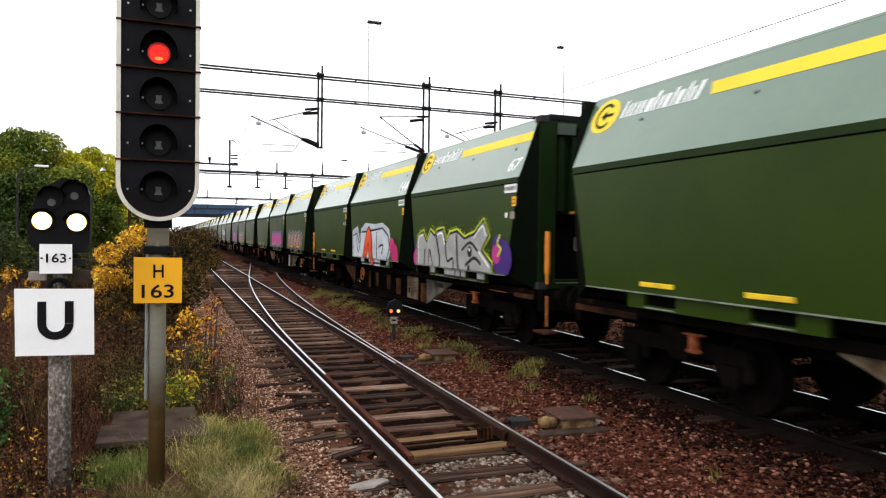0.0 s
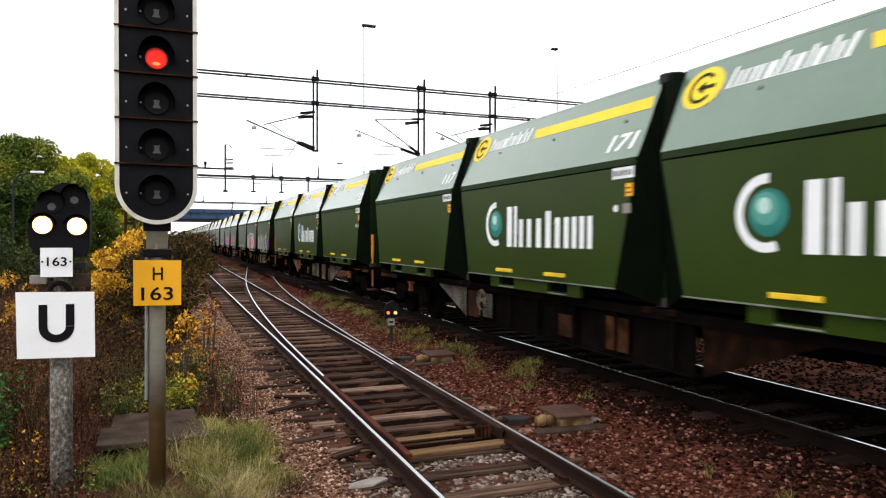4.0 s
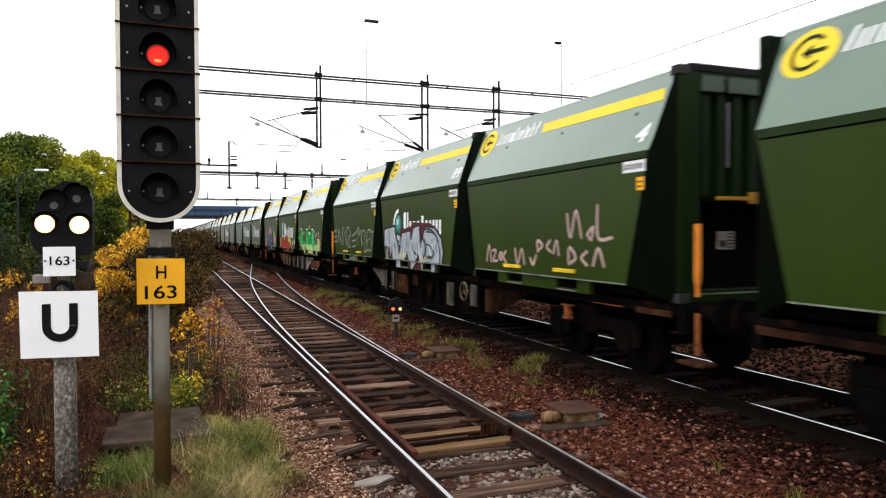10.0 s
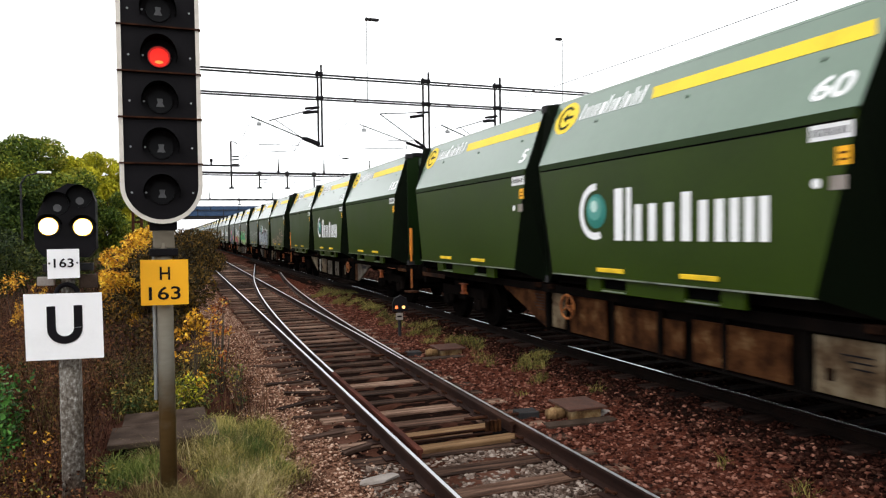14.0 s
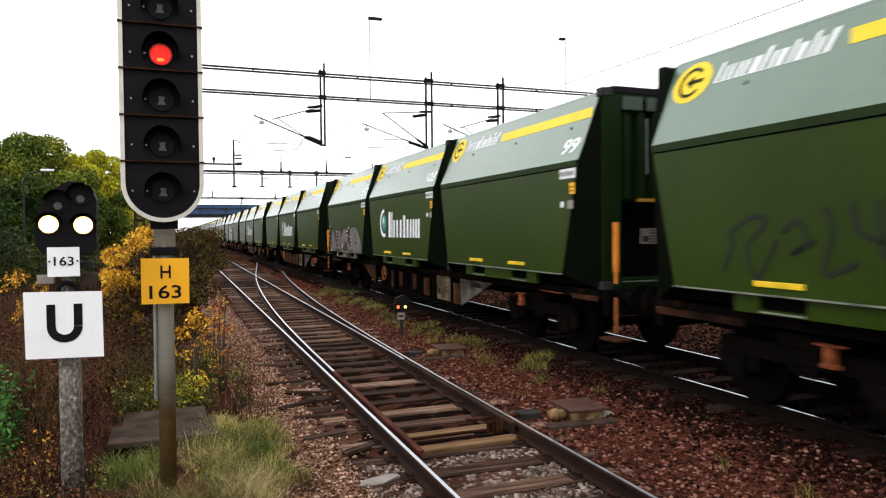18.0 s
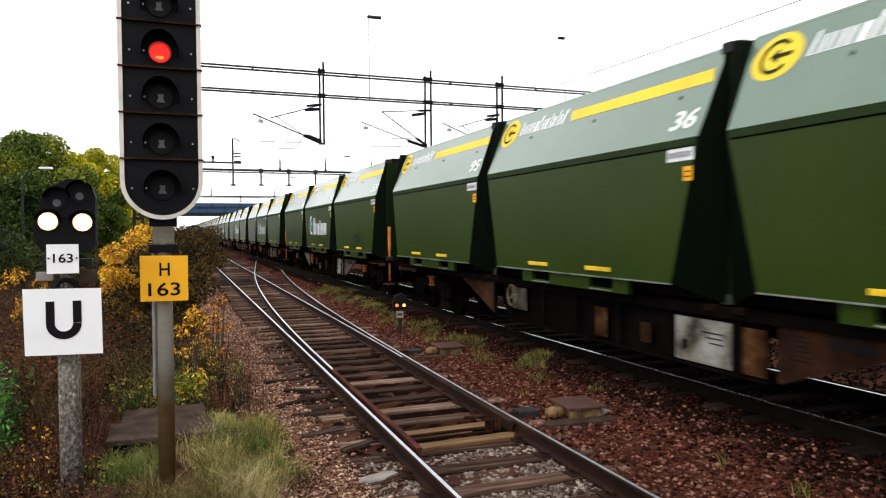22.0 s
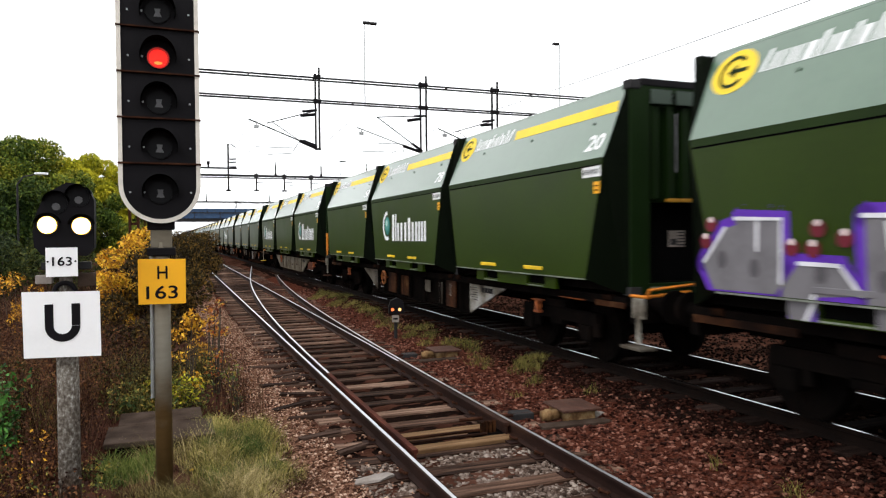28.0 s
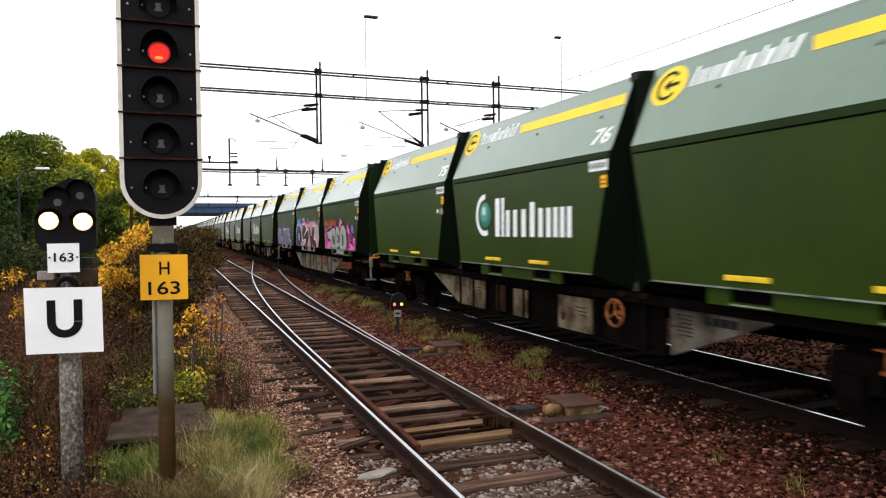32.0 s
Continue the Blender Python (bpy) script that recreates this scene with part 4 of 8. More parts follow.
def lettered(c, strokes, fill, outline, halo, width=0.3, shine=None, extra=(), rim=0.11):
    """Fat rounded strokes with an outline and a glow behind, as spray-can pieces have."""
    lay = []
    for col, grow in ((halo, rim + 0.13), (outline, rim), (fill, 0.0)):
        if col is None:
            continue
        polys = []
        for s in strokes:
            polys += ribbon(s, width + grow)
        lay.append((col, polys))
    if shine:
        polys = []
        for s in strokes:
            polys += ribbon([(u - width * 0.25, v + width * 0.12) for u, v in s[: max(2, len(s) // 2 + 1)]], width * 0.16)
        lay.append((shine, polys))
    sprayed(c, list(extra) + lay)


K = (0.008, 0.008, 0.01)
SILVER, CHROME = (0.30, 0.30, 0.29), (0.48, 0.5, 0.54)


def closed(poly, k=4):
    return smooth_line(list(poly) + [poly[0]], k)[:-1]


def outline_of(poly, width):
    return ribbon(list(poly) + [poly[0]], width, False)


def silhouette(c, poly, fills, outline, halo, lines=(), spots=(), back=(), over=None, jag=0.0, edge=0.11):
    """A piece as one outline: glow, contour, fills by height, inner lines and spots."""
    rng2 = random.Random(len(poly) * 7)
    lay = list(back)
    if halo:
        glow = [(u, v + (rng2.uniform(0, jag) if v > 1.7 else 0)) for u, v in poly]
        lay.append((halo, outline_of(glow, 0.30) + [glow]))
    lay.append((outline, outline_of(poly, edge) + [list(poly)]))
    for colour, v0, v1 in fills:
        part_of = clip(clip(list(poly), 1, v0, True), 1, v1, False)
        if len(part_of) > 2:
            lay.append((colour, [part_of]))
    inner = []
    for pts, w in lines:
        inner += ribbon(pts, w)
    if inner:
        lay.append((outline, inner))
    for colour, polys in spots:
        lay.append((colour, polys))
    sprayed(c, lay)
    if over:
        paint_over_strips(c, over)


def piece_silver_lime(c):
    body = [(-2.2, 1.2), (-2.2, 2.0), (-1.85, 2.1), (-1.6, 1.85), (-1.35, 2.12), (-1.1, 2.0), (-0.95, 2.1), (-0.6, 2.15), (-0.4, 1.85), (-0.2, 2.05), (0.2, 2.1), (0.6, 1.95), (1.1, 2.05), (1.5, 2.3), (1.72, 2.05), (1.4, 1.75), (1.85, 1.5), (2.0, 1.2)]
    lines = [([(-1.75, 1.2), (-1.7, 1.7)], 0.06), ([(-1.45, 1.2), (-1.4, 1.72), (-1.15, 1.3)], 0.05), ([(-1.0, 2.05), (-0.75, 1.5), (-0.85, 1.2)], 0.08), ([(-0.45, 1.9), (-0.3, 1.5), (0.0, 1.55), (0.05, 1.2)], 0.06), ([(0.2, 2.05), (0.25, 1.6), (0.35, 1.2)], 0.08), ([(0.5, 1.75), (0.9, 1.9), (1.25, 1.75)], 0.06), ([(0.7, 1.45), (1.1, 1.6), (1.4, 1.5)], 0.07), ([(0.8, 1.2), (0.85, 1.4)], 0.1)]
    spots = [((0.75, 0.75, 0.75), ribbon([(-2.12, 1.4), (-2.12, 1.95), (-1.85, 2.04)], 0.04) + ribbon([(-0.9, 2.05), (-0.62, 2.08), (-0.45, 1.85)], 0.04) + ribbon([(1.1, 2.0), (1.48, 2.22), (1.62, 2.05)], 0.04) + ribbon([(1.35, 1.72), (1.8, 1.45)], 0.04)), (K, [disc(0.9, 1.72, 0.11, 14)]), ((0.8, 0.8, 0.8), [disc(0.9, 1.76, 0.035, 8)])]
    back = [((0.045, 0.014, 0.15), [disc(2.3, 1.62, 0.36, 18), disc(2.1, 1.85, 0.22, 14), disc(-2.35, 1.75, 0.15, 12)]), ((0.4, 0.03, 0.2), [disc(-2.35, 1.5, 0.2, 12), disc(2.05, 1.7, 0.18, 12)]), ((0.5, 0.52, 0.04), ribbon([(2.2, 2.05), (2.1, 1.9), (2.25, 1.8), (2.12, 1.68)], 0.05))]
    silhouette(c, body, [(SILVER, 1.1, 2.4)], K, None, lines, spots, back + [((0.42, 0.48, 0.03), outline_of(body, 0.2))], over=SILVER)
    mist(c, [body[1:-1]], (0.42, 0.48, 0.03), 0.09, 420, 2, 0.06)
    mist(c, [[(2.0, 1.5), (2.35, 1.7), (2.3, 1.9)]], (0.045, 0.014, 0.15), 0.12, 160, 3)


def piece_white_red(c):
    body = [(-2.3, 1.2), (-2.35, 2.0), (-1.9, 2.05), (-1.6, 1.75), (-1.3, 2.1), (-0.9, 2.1), (0.1, 2.15), (0.9, 2.2), (1.45, 2.0), (1.6, 1.7), (1.3, 1.35), (0.7, 1.25)]
    spots = [((0.45, 0.02, 0.12), [disc(2.1, 1.5, 0.3, 16), disc(1.85, 1.75, 0.22, 14)]), (K, ribbon([(-0.95, 1.3), (-0.45, 2.1), (-0.2, 1.3)], 0.42)), ((0.75, 0.08, 0.02), ribbon([(-0.95, 1.3), (-0.45, 2.1), (-0.2, 1.3)], 0.3) + ribbon([(-0.8, 1.6), (-0.2, 1.62)], 0.2))]
    silhouette(c, body, [(CHROME, 1.1, 2.4)], K, (0.42, 0.46, 0.5), [([(-1.95, 2.0), (-1.7, 1.5), (-1.4, 1.9)], 0.05), ([(0.35, 2.1), (0.4, 1.3)], 0.07), ([(0.6, 1.7), (1.0, 1.75), (0.9, 1.5)], 0.06)], spots, over=CHROME, jag=0.15)


def piece_blue_pink(c):
    back = [((0.85, 0.16, 0.22), [disc(-1.9, 1.5, 0.24), disc(-1.35, 2.0, 0.28), disc(-0.2, 2.15, 0.3), disc(1.75, 1.72, 0.33), disc(1.55, 1.9, 0.15), disc(-1.1, 1.3, 0.1)]), ((0.13, 0.45, 0.02), [disc(-1.65, 1.75, 0.2), disc(-0.8, 2.12, 0.2), disc(0.35, 2.15, 0.22), disc(1.25, 1.98, 0.3), disc(1.3, 1.7, 0.25), disc(1.75, 2.08, 0.16, 14, 0.1), disc(1.55, 1.45, 0.32, 18, 0.16), disc(-1.98, 1.98, 0.1), disc(2.15, 1.5, 0.1)])]
    strokes = [[(-1.5, 1.25), (-1.25, 1.9), (-1.05, 2.15), (-0.95, 1.85), (-1.0, 1.3)], [(-0.75, 2.15), (-0.6, 1.6), (-0.45, 1.35)], [(-0.55, 2.1), (-0.2, 1.7), (0.2, 1.85)], [(0.45, 1.2), (0.5, 1.75), (0.8, 2.4), (1.0, 2.2), (1.2, 1.7), (1.45, 1.3)], [(0.1, 1.9), (0.3, 1.6), (0.15, 1.2)], [(0.5, 1.62), (1.1, 1.62)]]
    lettered(c, strokes, (0.006, 0.007, 0.03), (0.25, 0.28, 0.62), (0.012, 0.04, 0.10), 0.25, (0.42, 0.46, 0.72), back, 0.07)
    sprayed(c, [((0.85, 0.16, 0.22), [disc(-0.8, 1.5, 0.06, 10, 0.1), disc(-1.2, 1.44, 0.05, 10), disc(0.05, 1.5, 0.05, 10, 0.1)]), ((0.13, 0.45, 0.02), [disc(0.12, 1.62, 0.05, 10, 0.08)])], name="graffiti_front")
    scribble(c, [[(-2.4, 1.62), (-2.3, 1.5), (-2.2, 1.66), (-2.1, 1.52), (-2.0, 1.7)], [(1.85, 1.95), (1.9, 1.6), (2.05, 1.85)], [(1.6, 1.62), (1.9, 1.62)], [(1.6, 1.52), (1.9, 1.5)]], (0.7, 0.72, 0.75), 0.04)
    paint_over_strips(c, (0.02, 0.02, 0.08))


def piece_red_yellow(c):
    back = [((0.6, 0.58, 0.045), [[(-2.2, 1.36), (-2.1, 1.75), (-1.85, 1.9), (-1.5, 1.6), (-0.9, 1.7), (-0.72, 1.95), (-0.5, 1.75), (0.3, 1.80), (0.62, 1.84), (1.0, 1.86), (1.3, 1.6), (1.6, 1.3), (1.55, 1.15), (1.2, 1.4)]])]
    body = [(-2.0, 1.40), (-1.85, 1.74), (-1.45, 1.84), (-1.15, 1.78), (-0.85, 1.80), (-0.62, 1.66), (-0.42, 1.78), (-0.2, 1.88), (0.3, 1.86), (0.46, 1.60), (0.6, 1.56), (0.8, 1.62), (1.05, 1.55), (1.22, 1.42), (1.35, 1.15), (0.6, 1.15), (-0.9, 1.2), (-1.1, 1.36)]
    lines = [([(-1.7, 1.4), (-1.3, 1.55), (-1.6, 1.75)], 0.06), ([(-1.0, 1.3), (-0.95, 1.75)], 0.07), ([(-0.45, 1.7), (-0.4, 1.25)], 0.08), ([(0.05, 1.3), (0.05, 1.7)], 0.1), ([(0.45, 1.6), (0.5, 1.2)], 0.07), ([(0.8, 1.4), (1.3, 1.4)], 0.06)]
    spots = [((0.8, 0.62, 0.62), [disc(a, b, 0.035, 8) for a, b in ((-1.8, 1.6), (-1.45, 1.85), (-1.2, 1.5), (-0.9, 1.5), (-0.7, 1.4), (-0.15, 1.9), (0.2, 1.5), (0.25, 1.85), (0.7, 1.45), (1.0, 1.62), (1.2, 1.55), (-1.0, 1.82))])]
    silhouette(c, body, [((0.36, 0.004, 0.010), 1.1, 2.4)], (0.02, 0.003, 0.004), None, lines, spots, back, over=(0.40, 0.010, 0.018))
    scribble(c, [[(1.75, 1.85), (1.7, 1.55), (1.95, 1.6)], [(2.0, 1.55), (2.1, 1.7), (2.2, 1.55)], [(2.3, 1.7), (2.32, 1.52)], [(2.25, 1.7), (2.45, 1.72)]], (0.66, 0.68, 0.7), 0.04)


def piece_green(c):
    body = [(-2.62, 1.86), (-2.09, 2.02), (-2.06, 2.32), (-1.54, 2.31), (-1.49, 1.73), (-0.98, 1.75), (-0.77, 1.57), (-0.74, 2.29), (-0.19, 2.3), (-0.12, 2.08), (0.13, 2.15), (0.5, 2.05), (0.55, 2.29), (1.05, 2.28), (1.08, 1.7), (1.21, 1.73), (1.58, 1.57), (1.58, 1.2), (-1.4, 1.2), (-1.65, 1.4), (-2.2, 1.55)]
    ball = disc(1.9, 1.5, 0.34, 26, 0.36)
    pale, green = (0.42, 0.55, 0.2), (0.012, 0.32, 0.04)
    lines = [([(-1.5, 1.74), (-1.55, 1.5), (-1.7, 1.42)], 0.05), ([(-0.76, 1.6), (-0.72, 1.36)], 0.05), ([(-0.12, 2.08), (-0.3, 1.95), (-0.34, 1.75)], 0.05), ([(0.5, 2.05), (0.6, 1.9), (0.56, 1.7)], 0.05), ([(0.12, 1.95), (0.2, 1.85), (0.1, 1.75), (0.16, 1.6)], 0.06), ([(1.08, 1.7), (1.08, 1.45)], 0.05), ([(-1.15, 1.36), (-1.0, 1.5), (-0.8, 1.36)], 0.07)]
    rng2 = random.Random(3)
    rays = []
    for u, v, a0, a1, n, r in ((1.9, 1.5, 15, 150, 9, 0.46), (-2.2, 1.95, 95, 190, 5, 0.30), (-1.2, 1.75, 60, 120, 3, 0.22), (0.15, 2.15, 60, 120, 3, 0.1), (1.2, 1.8, 30, 100, 4, 0.22)):
        for k in range(n):
            a = radians(a0 + (a1 - a0) * k / max(1, n - 1))
            q, e = r + rng2.uniform(0, 0.05), r + rng2.uniform(0.12, 0.2)
            rays += ribbon([(u + q * math.cos(a), v + q * math.sin(a)), (u + e * math.cos(a), v + e * math.sin(a))], 0.035, False)
    spots = [((0.02, 0.42, 0.16), [disc(-1.8, 1.72, 0.17, 16, 0.2), disc(-0.45, 1.72, 0.2, 16, 0.22), disc(0.85, 1.75, 0.18, 16, 0.35)]), ((0.06, 0.5, 0.42), [disc(-1.78, 1.74, 0.09, 14, 0.13), disc(0.88, 1.85, 0.09, 14, 0.28), disc(-0.5, 1.62, 0.1, 14, 0.1)]),
             ((0.85, 0.9, 0.85), ribbon([(-2.02, 2.26), (-1.6, 2.25)], 0.035) + ribbon([(-0.68, 2.23), (-0.25, 2.24)], 0.035) + ribbon([(0.6, 2.22), (1.0, 2.22), (1.0, 1.85)], 0.035, False) + ribbon([(-0.08, 2.02), (0.14, 2.09), (0.42, 2.0)], 0.035)), ((0.7, 0.62, 0.55), rays)]
    halo = outline_of(body, 0.2) + outline_of(ball, 0.3)
    back = [((0.2, 0.022, 0.008), halo), (K, outline_of(ball, 0.09))]
    mist(c, [body[:17], ball], (0.24, 0.026, 0.009), 0.12, 620, 4, 0.04)
    silhouette(c, body, [(pale, 1.1, 1.66), (green, 1.58, 2.4)], K, None, lines, spots, back, over=pale)
    sprayed(c, [(K, outline_of(ball, 0.08)), (pale, [ball, [(1.12, 1.36), (1.12, 1.66), (1.22, 1.68), (1.6, 1.52), (1.7, 1.36)]]), ((0.85, 0.9, 0.8), ribbon([(1.72, 1.78), (1.95, 1.82), (2.14, 1.68)], 0.03))], name="graffiti_front")


def scribble(c, lines, colour, width=0.045):
    """Thin tag lines, each stroke by itself."""
    top = None
    for s in lines:
        top = sprayed(c, [(colour, ribbon(s, width))], "graffiti_tag", top) or top


def piece_white_scribble(c):
    lines = [[(-2.67, 2.13), (-2.23, 2.15)], [(-2.61, 1.92), (-2.2, 1.94)], [(-2.57, 1.75), (-2.18, 1.77)],
             [(-1.95, 1.76), (-1.92, 2.19), (-1.48, 1.7), (-1.24, 1.73), (-1.38, 2.18), (-1.19, 2.2), (-0.93, 1.89), (-0.69, 1.52)],
             [(-0.58, 1.69), (-0.76, 2.01), (-0.61, 2.26), (-0.28, 2.12), (-0.26, 1.95), (-0.44, 1.92), (-0.28, 1.7), (-0.35, 1.56), (-0.58, 1.69)],
             [(0.02, 1.97), (0.25, 2.0), (0.4, 2.07), (0.52, 2.08)], [(0.04, 1.78), (0.5, 1.83)], [(0.03, 1.61), (0.33, 1.62), (0.47, 1.66)],
             [(0.74, 1.64), (0.69, 2.08), (0.84, 2.23), (0.91, 1.98), (1.15, 2.13), (1.24, 2.08), (1.2, 1.82), (1.32, 1.72), (1.24, 1.67)],
             [(1.32, 2.01), (1.37, 2.14), (1.55, 2.11), (1.62, 2.08), (1.58, 1.87), (1.66, 1.81), (1.56, 1.46), (1.79, 1.53), (1.87, 1.47)],
             [(2.13, 2.17), (1.94, 2.1), (1.86, 1.97), (1.83, 1.77), (1.92, 1.58), (2.11, 1.53), (2.26, 1.52), (2.33, 1.6), (2.35, 1.81), (2.42, 1.93), (2.53, 2.09), (2.3, 2.07), (2.13, 2.17)],
             [(1.87, 1.79), (2.0, 1.82)], [(2.1, 1.84), (2.18, 1.89)]]
    scribble(c, lines, (0.36, 0.38, 0.35), 0.034)
    scribble(c, [[(-0.5, 1.17), (-0.43, 1.27), (-0.41, 1.17)], [(-0.34, 1.17), (-0.3, 1.25), (-0.18, 1.19), (-0.12, 1.28)], [(-0.03, 1.25), (0.14, 1.28), (0.16, 1.19), (-0.01, 1.17), (-0.03, 1.24)], [(0.21, 1.25), (0.45, 1.17)]], (0.36, 0.38, 0.35), 0.03)


def piece_chrome_red(c):
    back = [((0.075, 0.006, 0.010), [[(-2.3, 1.7), (-2.0, 1.7), (-1.9, 1.36), (-2.2, 1.36)], [(-1.1, 2.12), (-0.2, 2.2), (0.0, 2.3), (1.2, 2.26), (1.6, 2.1), (0.6, 1.5), (-0.9, 1.5)], [(-0.7, 1.3), (0.5, 1.5), (0.5, 1.15), (-0.4, 1.15)]])]
    body = [(-2.42, 2.13), (-1.54, 2.2), (-1.05, 1.5), (-0.87, 2.02), (-0.26, 2.07), (-0.18, 1.8), (0.06, 2.15), (0.43, 2.2), (0.58, 1.77), (0.91, 2.16), (1.47, 2.13), (1.87, 1.91), (2.0, 1.59), (1.93, 1.34), (1.42, 1.3), (1.36, 1.11), (0.51, 1.11), (0.44, 1.52), (-0.26, 1.11), (-0.43, 1.57), (-0.96, 1.13), (-1.44, 1.09), (-1.86, 1.67), (-2.42, 1.69)]
    lines = [([(-2.0, 2.12), (-1.95, 1.75)], 0.04), ([(-1.5, 2.1), (-1.25, 1.75), (-1.1, 1.5)], 0.03), ([(-0.55, 2.02), (-0.5, 1.62)], 0.04), ([(-0.15, 1.85), (0.0, 1.6), (0.35, 1.5)], 0.05), ([(0.45, 2.12), (0.55, 1.8), (0.5, 1.55)], 0.05), ([(0.95, 2.06), (1.4, 2.03), (1.72, 1.86), (1.84, 1.55), (1.8, 1.36)], 0.03)]
    rng2 = random.Random(12)
    hatch = []
    for k in range(60):
        u = -2.2 + 3.9 * rng2.random()
        v = rng2.uniform(1.6, 1.95)
        hatch += ribbon([(u, v), (u + rng2.uniform(-0.05, 0.08), v - rng2.uniform(0.1, 0.3))], rng2.uniform(0.02, 0.07), False)
    arcs = ribbon([(0.75, 2.12), (1.3, 2.1), (1.68, 1.92), (1.86, 1.6), (1.84, 1.36)], 0.05) + ribbon([(0.72, 1.95), (0.95, 1.7), (0.8, 1.45)], 0.07) + ribbon([(1.0, 1.78), (1.35, 1.7), (1.42, 1.5), (1.05, 1.48)], 0.035)
    tag = [q for u in (0.98, 1.08, 1.2, 1.32) for q in ribbon([(u, 1.52), (u + 0.02, 1.44), (u + 0.07, 1.47)], 0.022)]
    spots = [((0.22, 0.26, 0.30), hatch[::2]), ((0.55, 0.60, 0.64), hatch[1::2]), ((0.02, 0.022, 0.03), arcs + tag)]
    silhouette(c, body, [((0.34, 0.38, 0.42), 1.1, 2.4)], (0.016, 0.008, 0.01), None, lines, spots, back, over=(0.5, 0.42, 0.16), edge=0.14)


def piece_pink_tags(c):
    lines = [[(-1.9, 1.5), (-1.8, 1.8), (-1.7, 1.5)], [(-1.65, 1.7), (-1.5, 1.7), (-1.62, 1.52), (-1.45, 1.52)], [(-1.38, 1.6), (-1.28, 1.68), (-1.28, 1.54), (-1.38, 1.6)], [(-1.1, 1.7), (-1.2, 1.6), (-1.08, 1.5)], [(-0.75, 1.75), (-0.65, 1.5), (-0.5, 1.75), (-0.4, 1.5)], [(-0.2, 1.6), (-0.1, 1.5), (0.0, 1.65)], [(0.05, 1.75), (0.05, 1.9), (0.2, 1.82), (0.05, 1.72)], [(0.45, 1.9), (0.35, 1.8), (0.48, 1.72)], [(0.55, 1.7), (0.65, 1.9), (0.72, 1.68)], [(0.95, 2.3), (1.05, 1.95), (1.2, 2.35), (1.35, 1.95)], [(1.5, 2.0), (1.65, 2.1), (1.6, 1.92), (1.5, 2.0)], [(1.75, 2.4), (1.78, 1.95), (2.1, 1.95)], [(1.0, 1.55), (1.02, 1.8), (1.2, 1.65), (1.0, 1.55)], [(1.5, 1.75), (1.35, 1.65), (1.5, 1.55)], [(1.65, 1.55), (1.78, 1.8), (1.92, 1.55)]]
    scribble(c, lines, (0.45, 0.30, 0.28), 0.05)


DULL = (0.008, 0.0115, 0.006)


def piece_dark_scribble(c):
    scribble(c, [[(-1.6, 1.57), (-1.47, 1.87), (-1.52, 1.95), (-1.22, 2.13), (-1.03, 2.08), (-1.27, 1.81), (-1.13, 1.5), (-0.9, 1.87)], [(-0.81, 1.98), (-0.63, 2.09), (-0.55, 1.87), (-0.72, 1.76), (-0.45, 1.88)],
                 [(-0.34, 2.19), (-0.26, 1.98), (-0.34, 1.59), (-0.03, 1.68)], [(-0.07, 2.21), (0.01, 1.98), (0.22, 1.88)], [(0.19, 2.23), (0.26, 1.74), (0.46, 2.12)],
                 [(0.56, 1.98), (0.53, 1.55), (0.69, 1.49), (0.85, 1.7), (0.82, 2.02), (0.72, 2.1)], [(0.66, 2.07), (0.63, 1.84)], [(0.88, 2.15), (0.91, 2.14)]], DULL, 0.055)


def piece_dark_under_bars(c):
    scribble(c, [[(0.2, 1.75), (0.35, 1.5), (0.5, 1.78)], [(0.7, 1.8), (0.75, 1.5), (0.95, 1.7)], [(1.15, 1.78), (1.3, 1.55)], [(1.5, 1.8), (1.45, 1.5), (1.75, 1.6)], [(1.9, 1.75), (2.1, 1.5)]], DULL, 0.06)


def piece_dark_blot(c):
    scribble(c, [[(0.21, 1.87), (0.39, 1.64), (0.15, 1.47), (0.56, 1.72)], [(0.45, 1.91), (0.6, 1.7), (0.73, 1.57)], [(0.94, 2.02), (0.84, 1.65), (1.09, 1.77)], [(0.3, 1.8), (0.7, 1.85), (0.9, 1.75)], [(1.34, 1.67), (1.52, 1.54)], [(0.02, 1.8), (0.06, 1.78)]], DULL, 0.075)
    mist(c, [[(0.3, 1.9), (0.5, 1.6), (0.95, 1.9), (0.8, 1.65)]], DULL, 0.1, 130, 8)


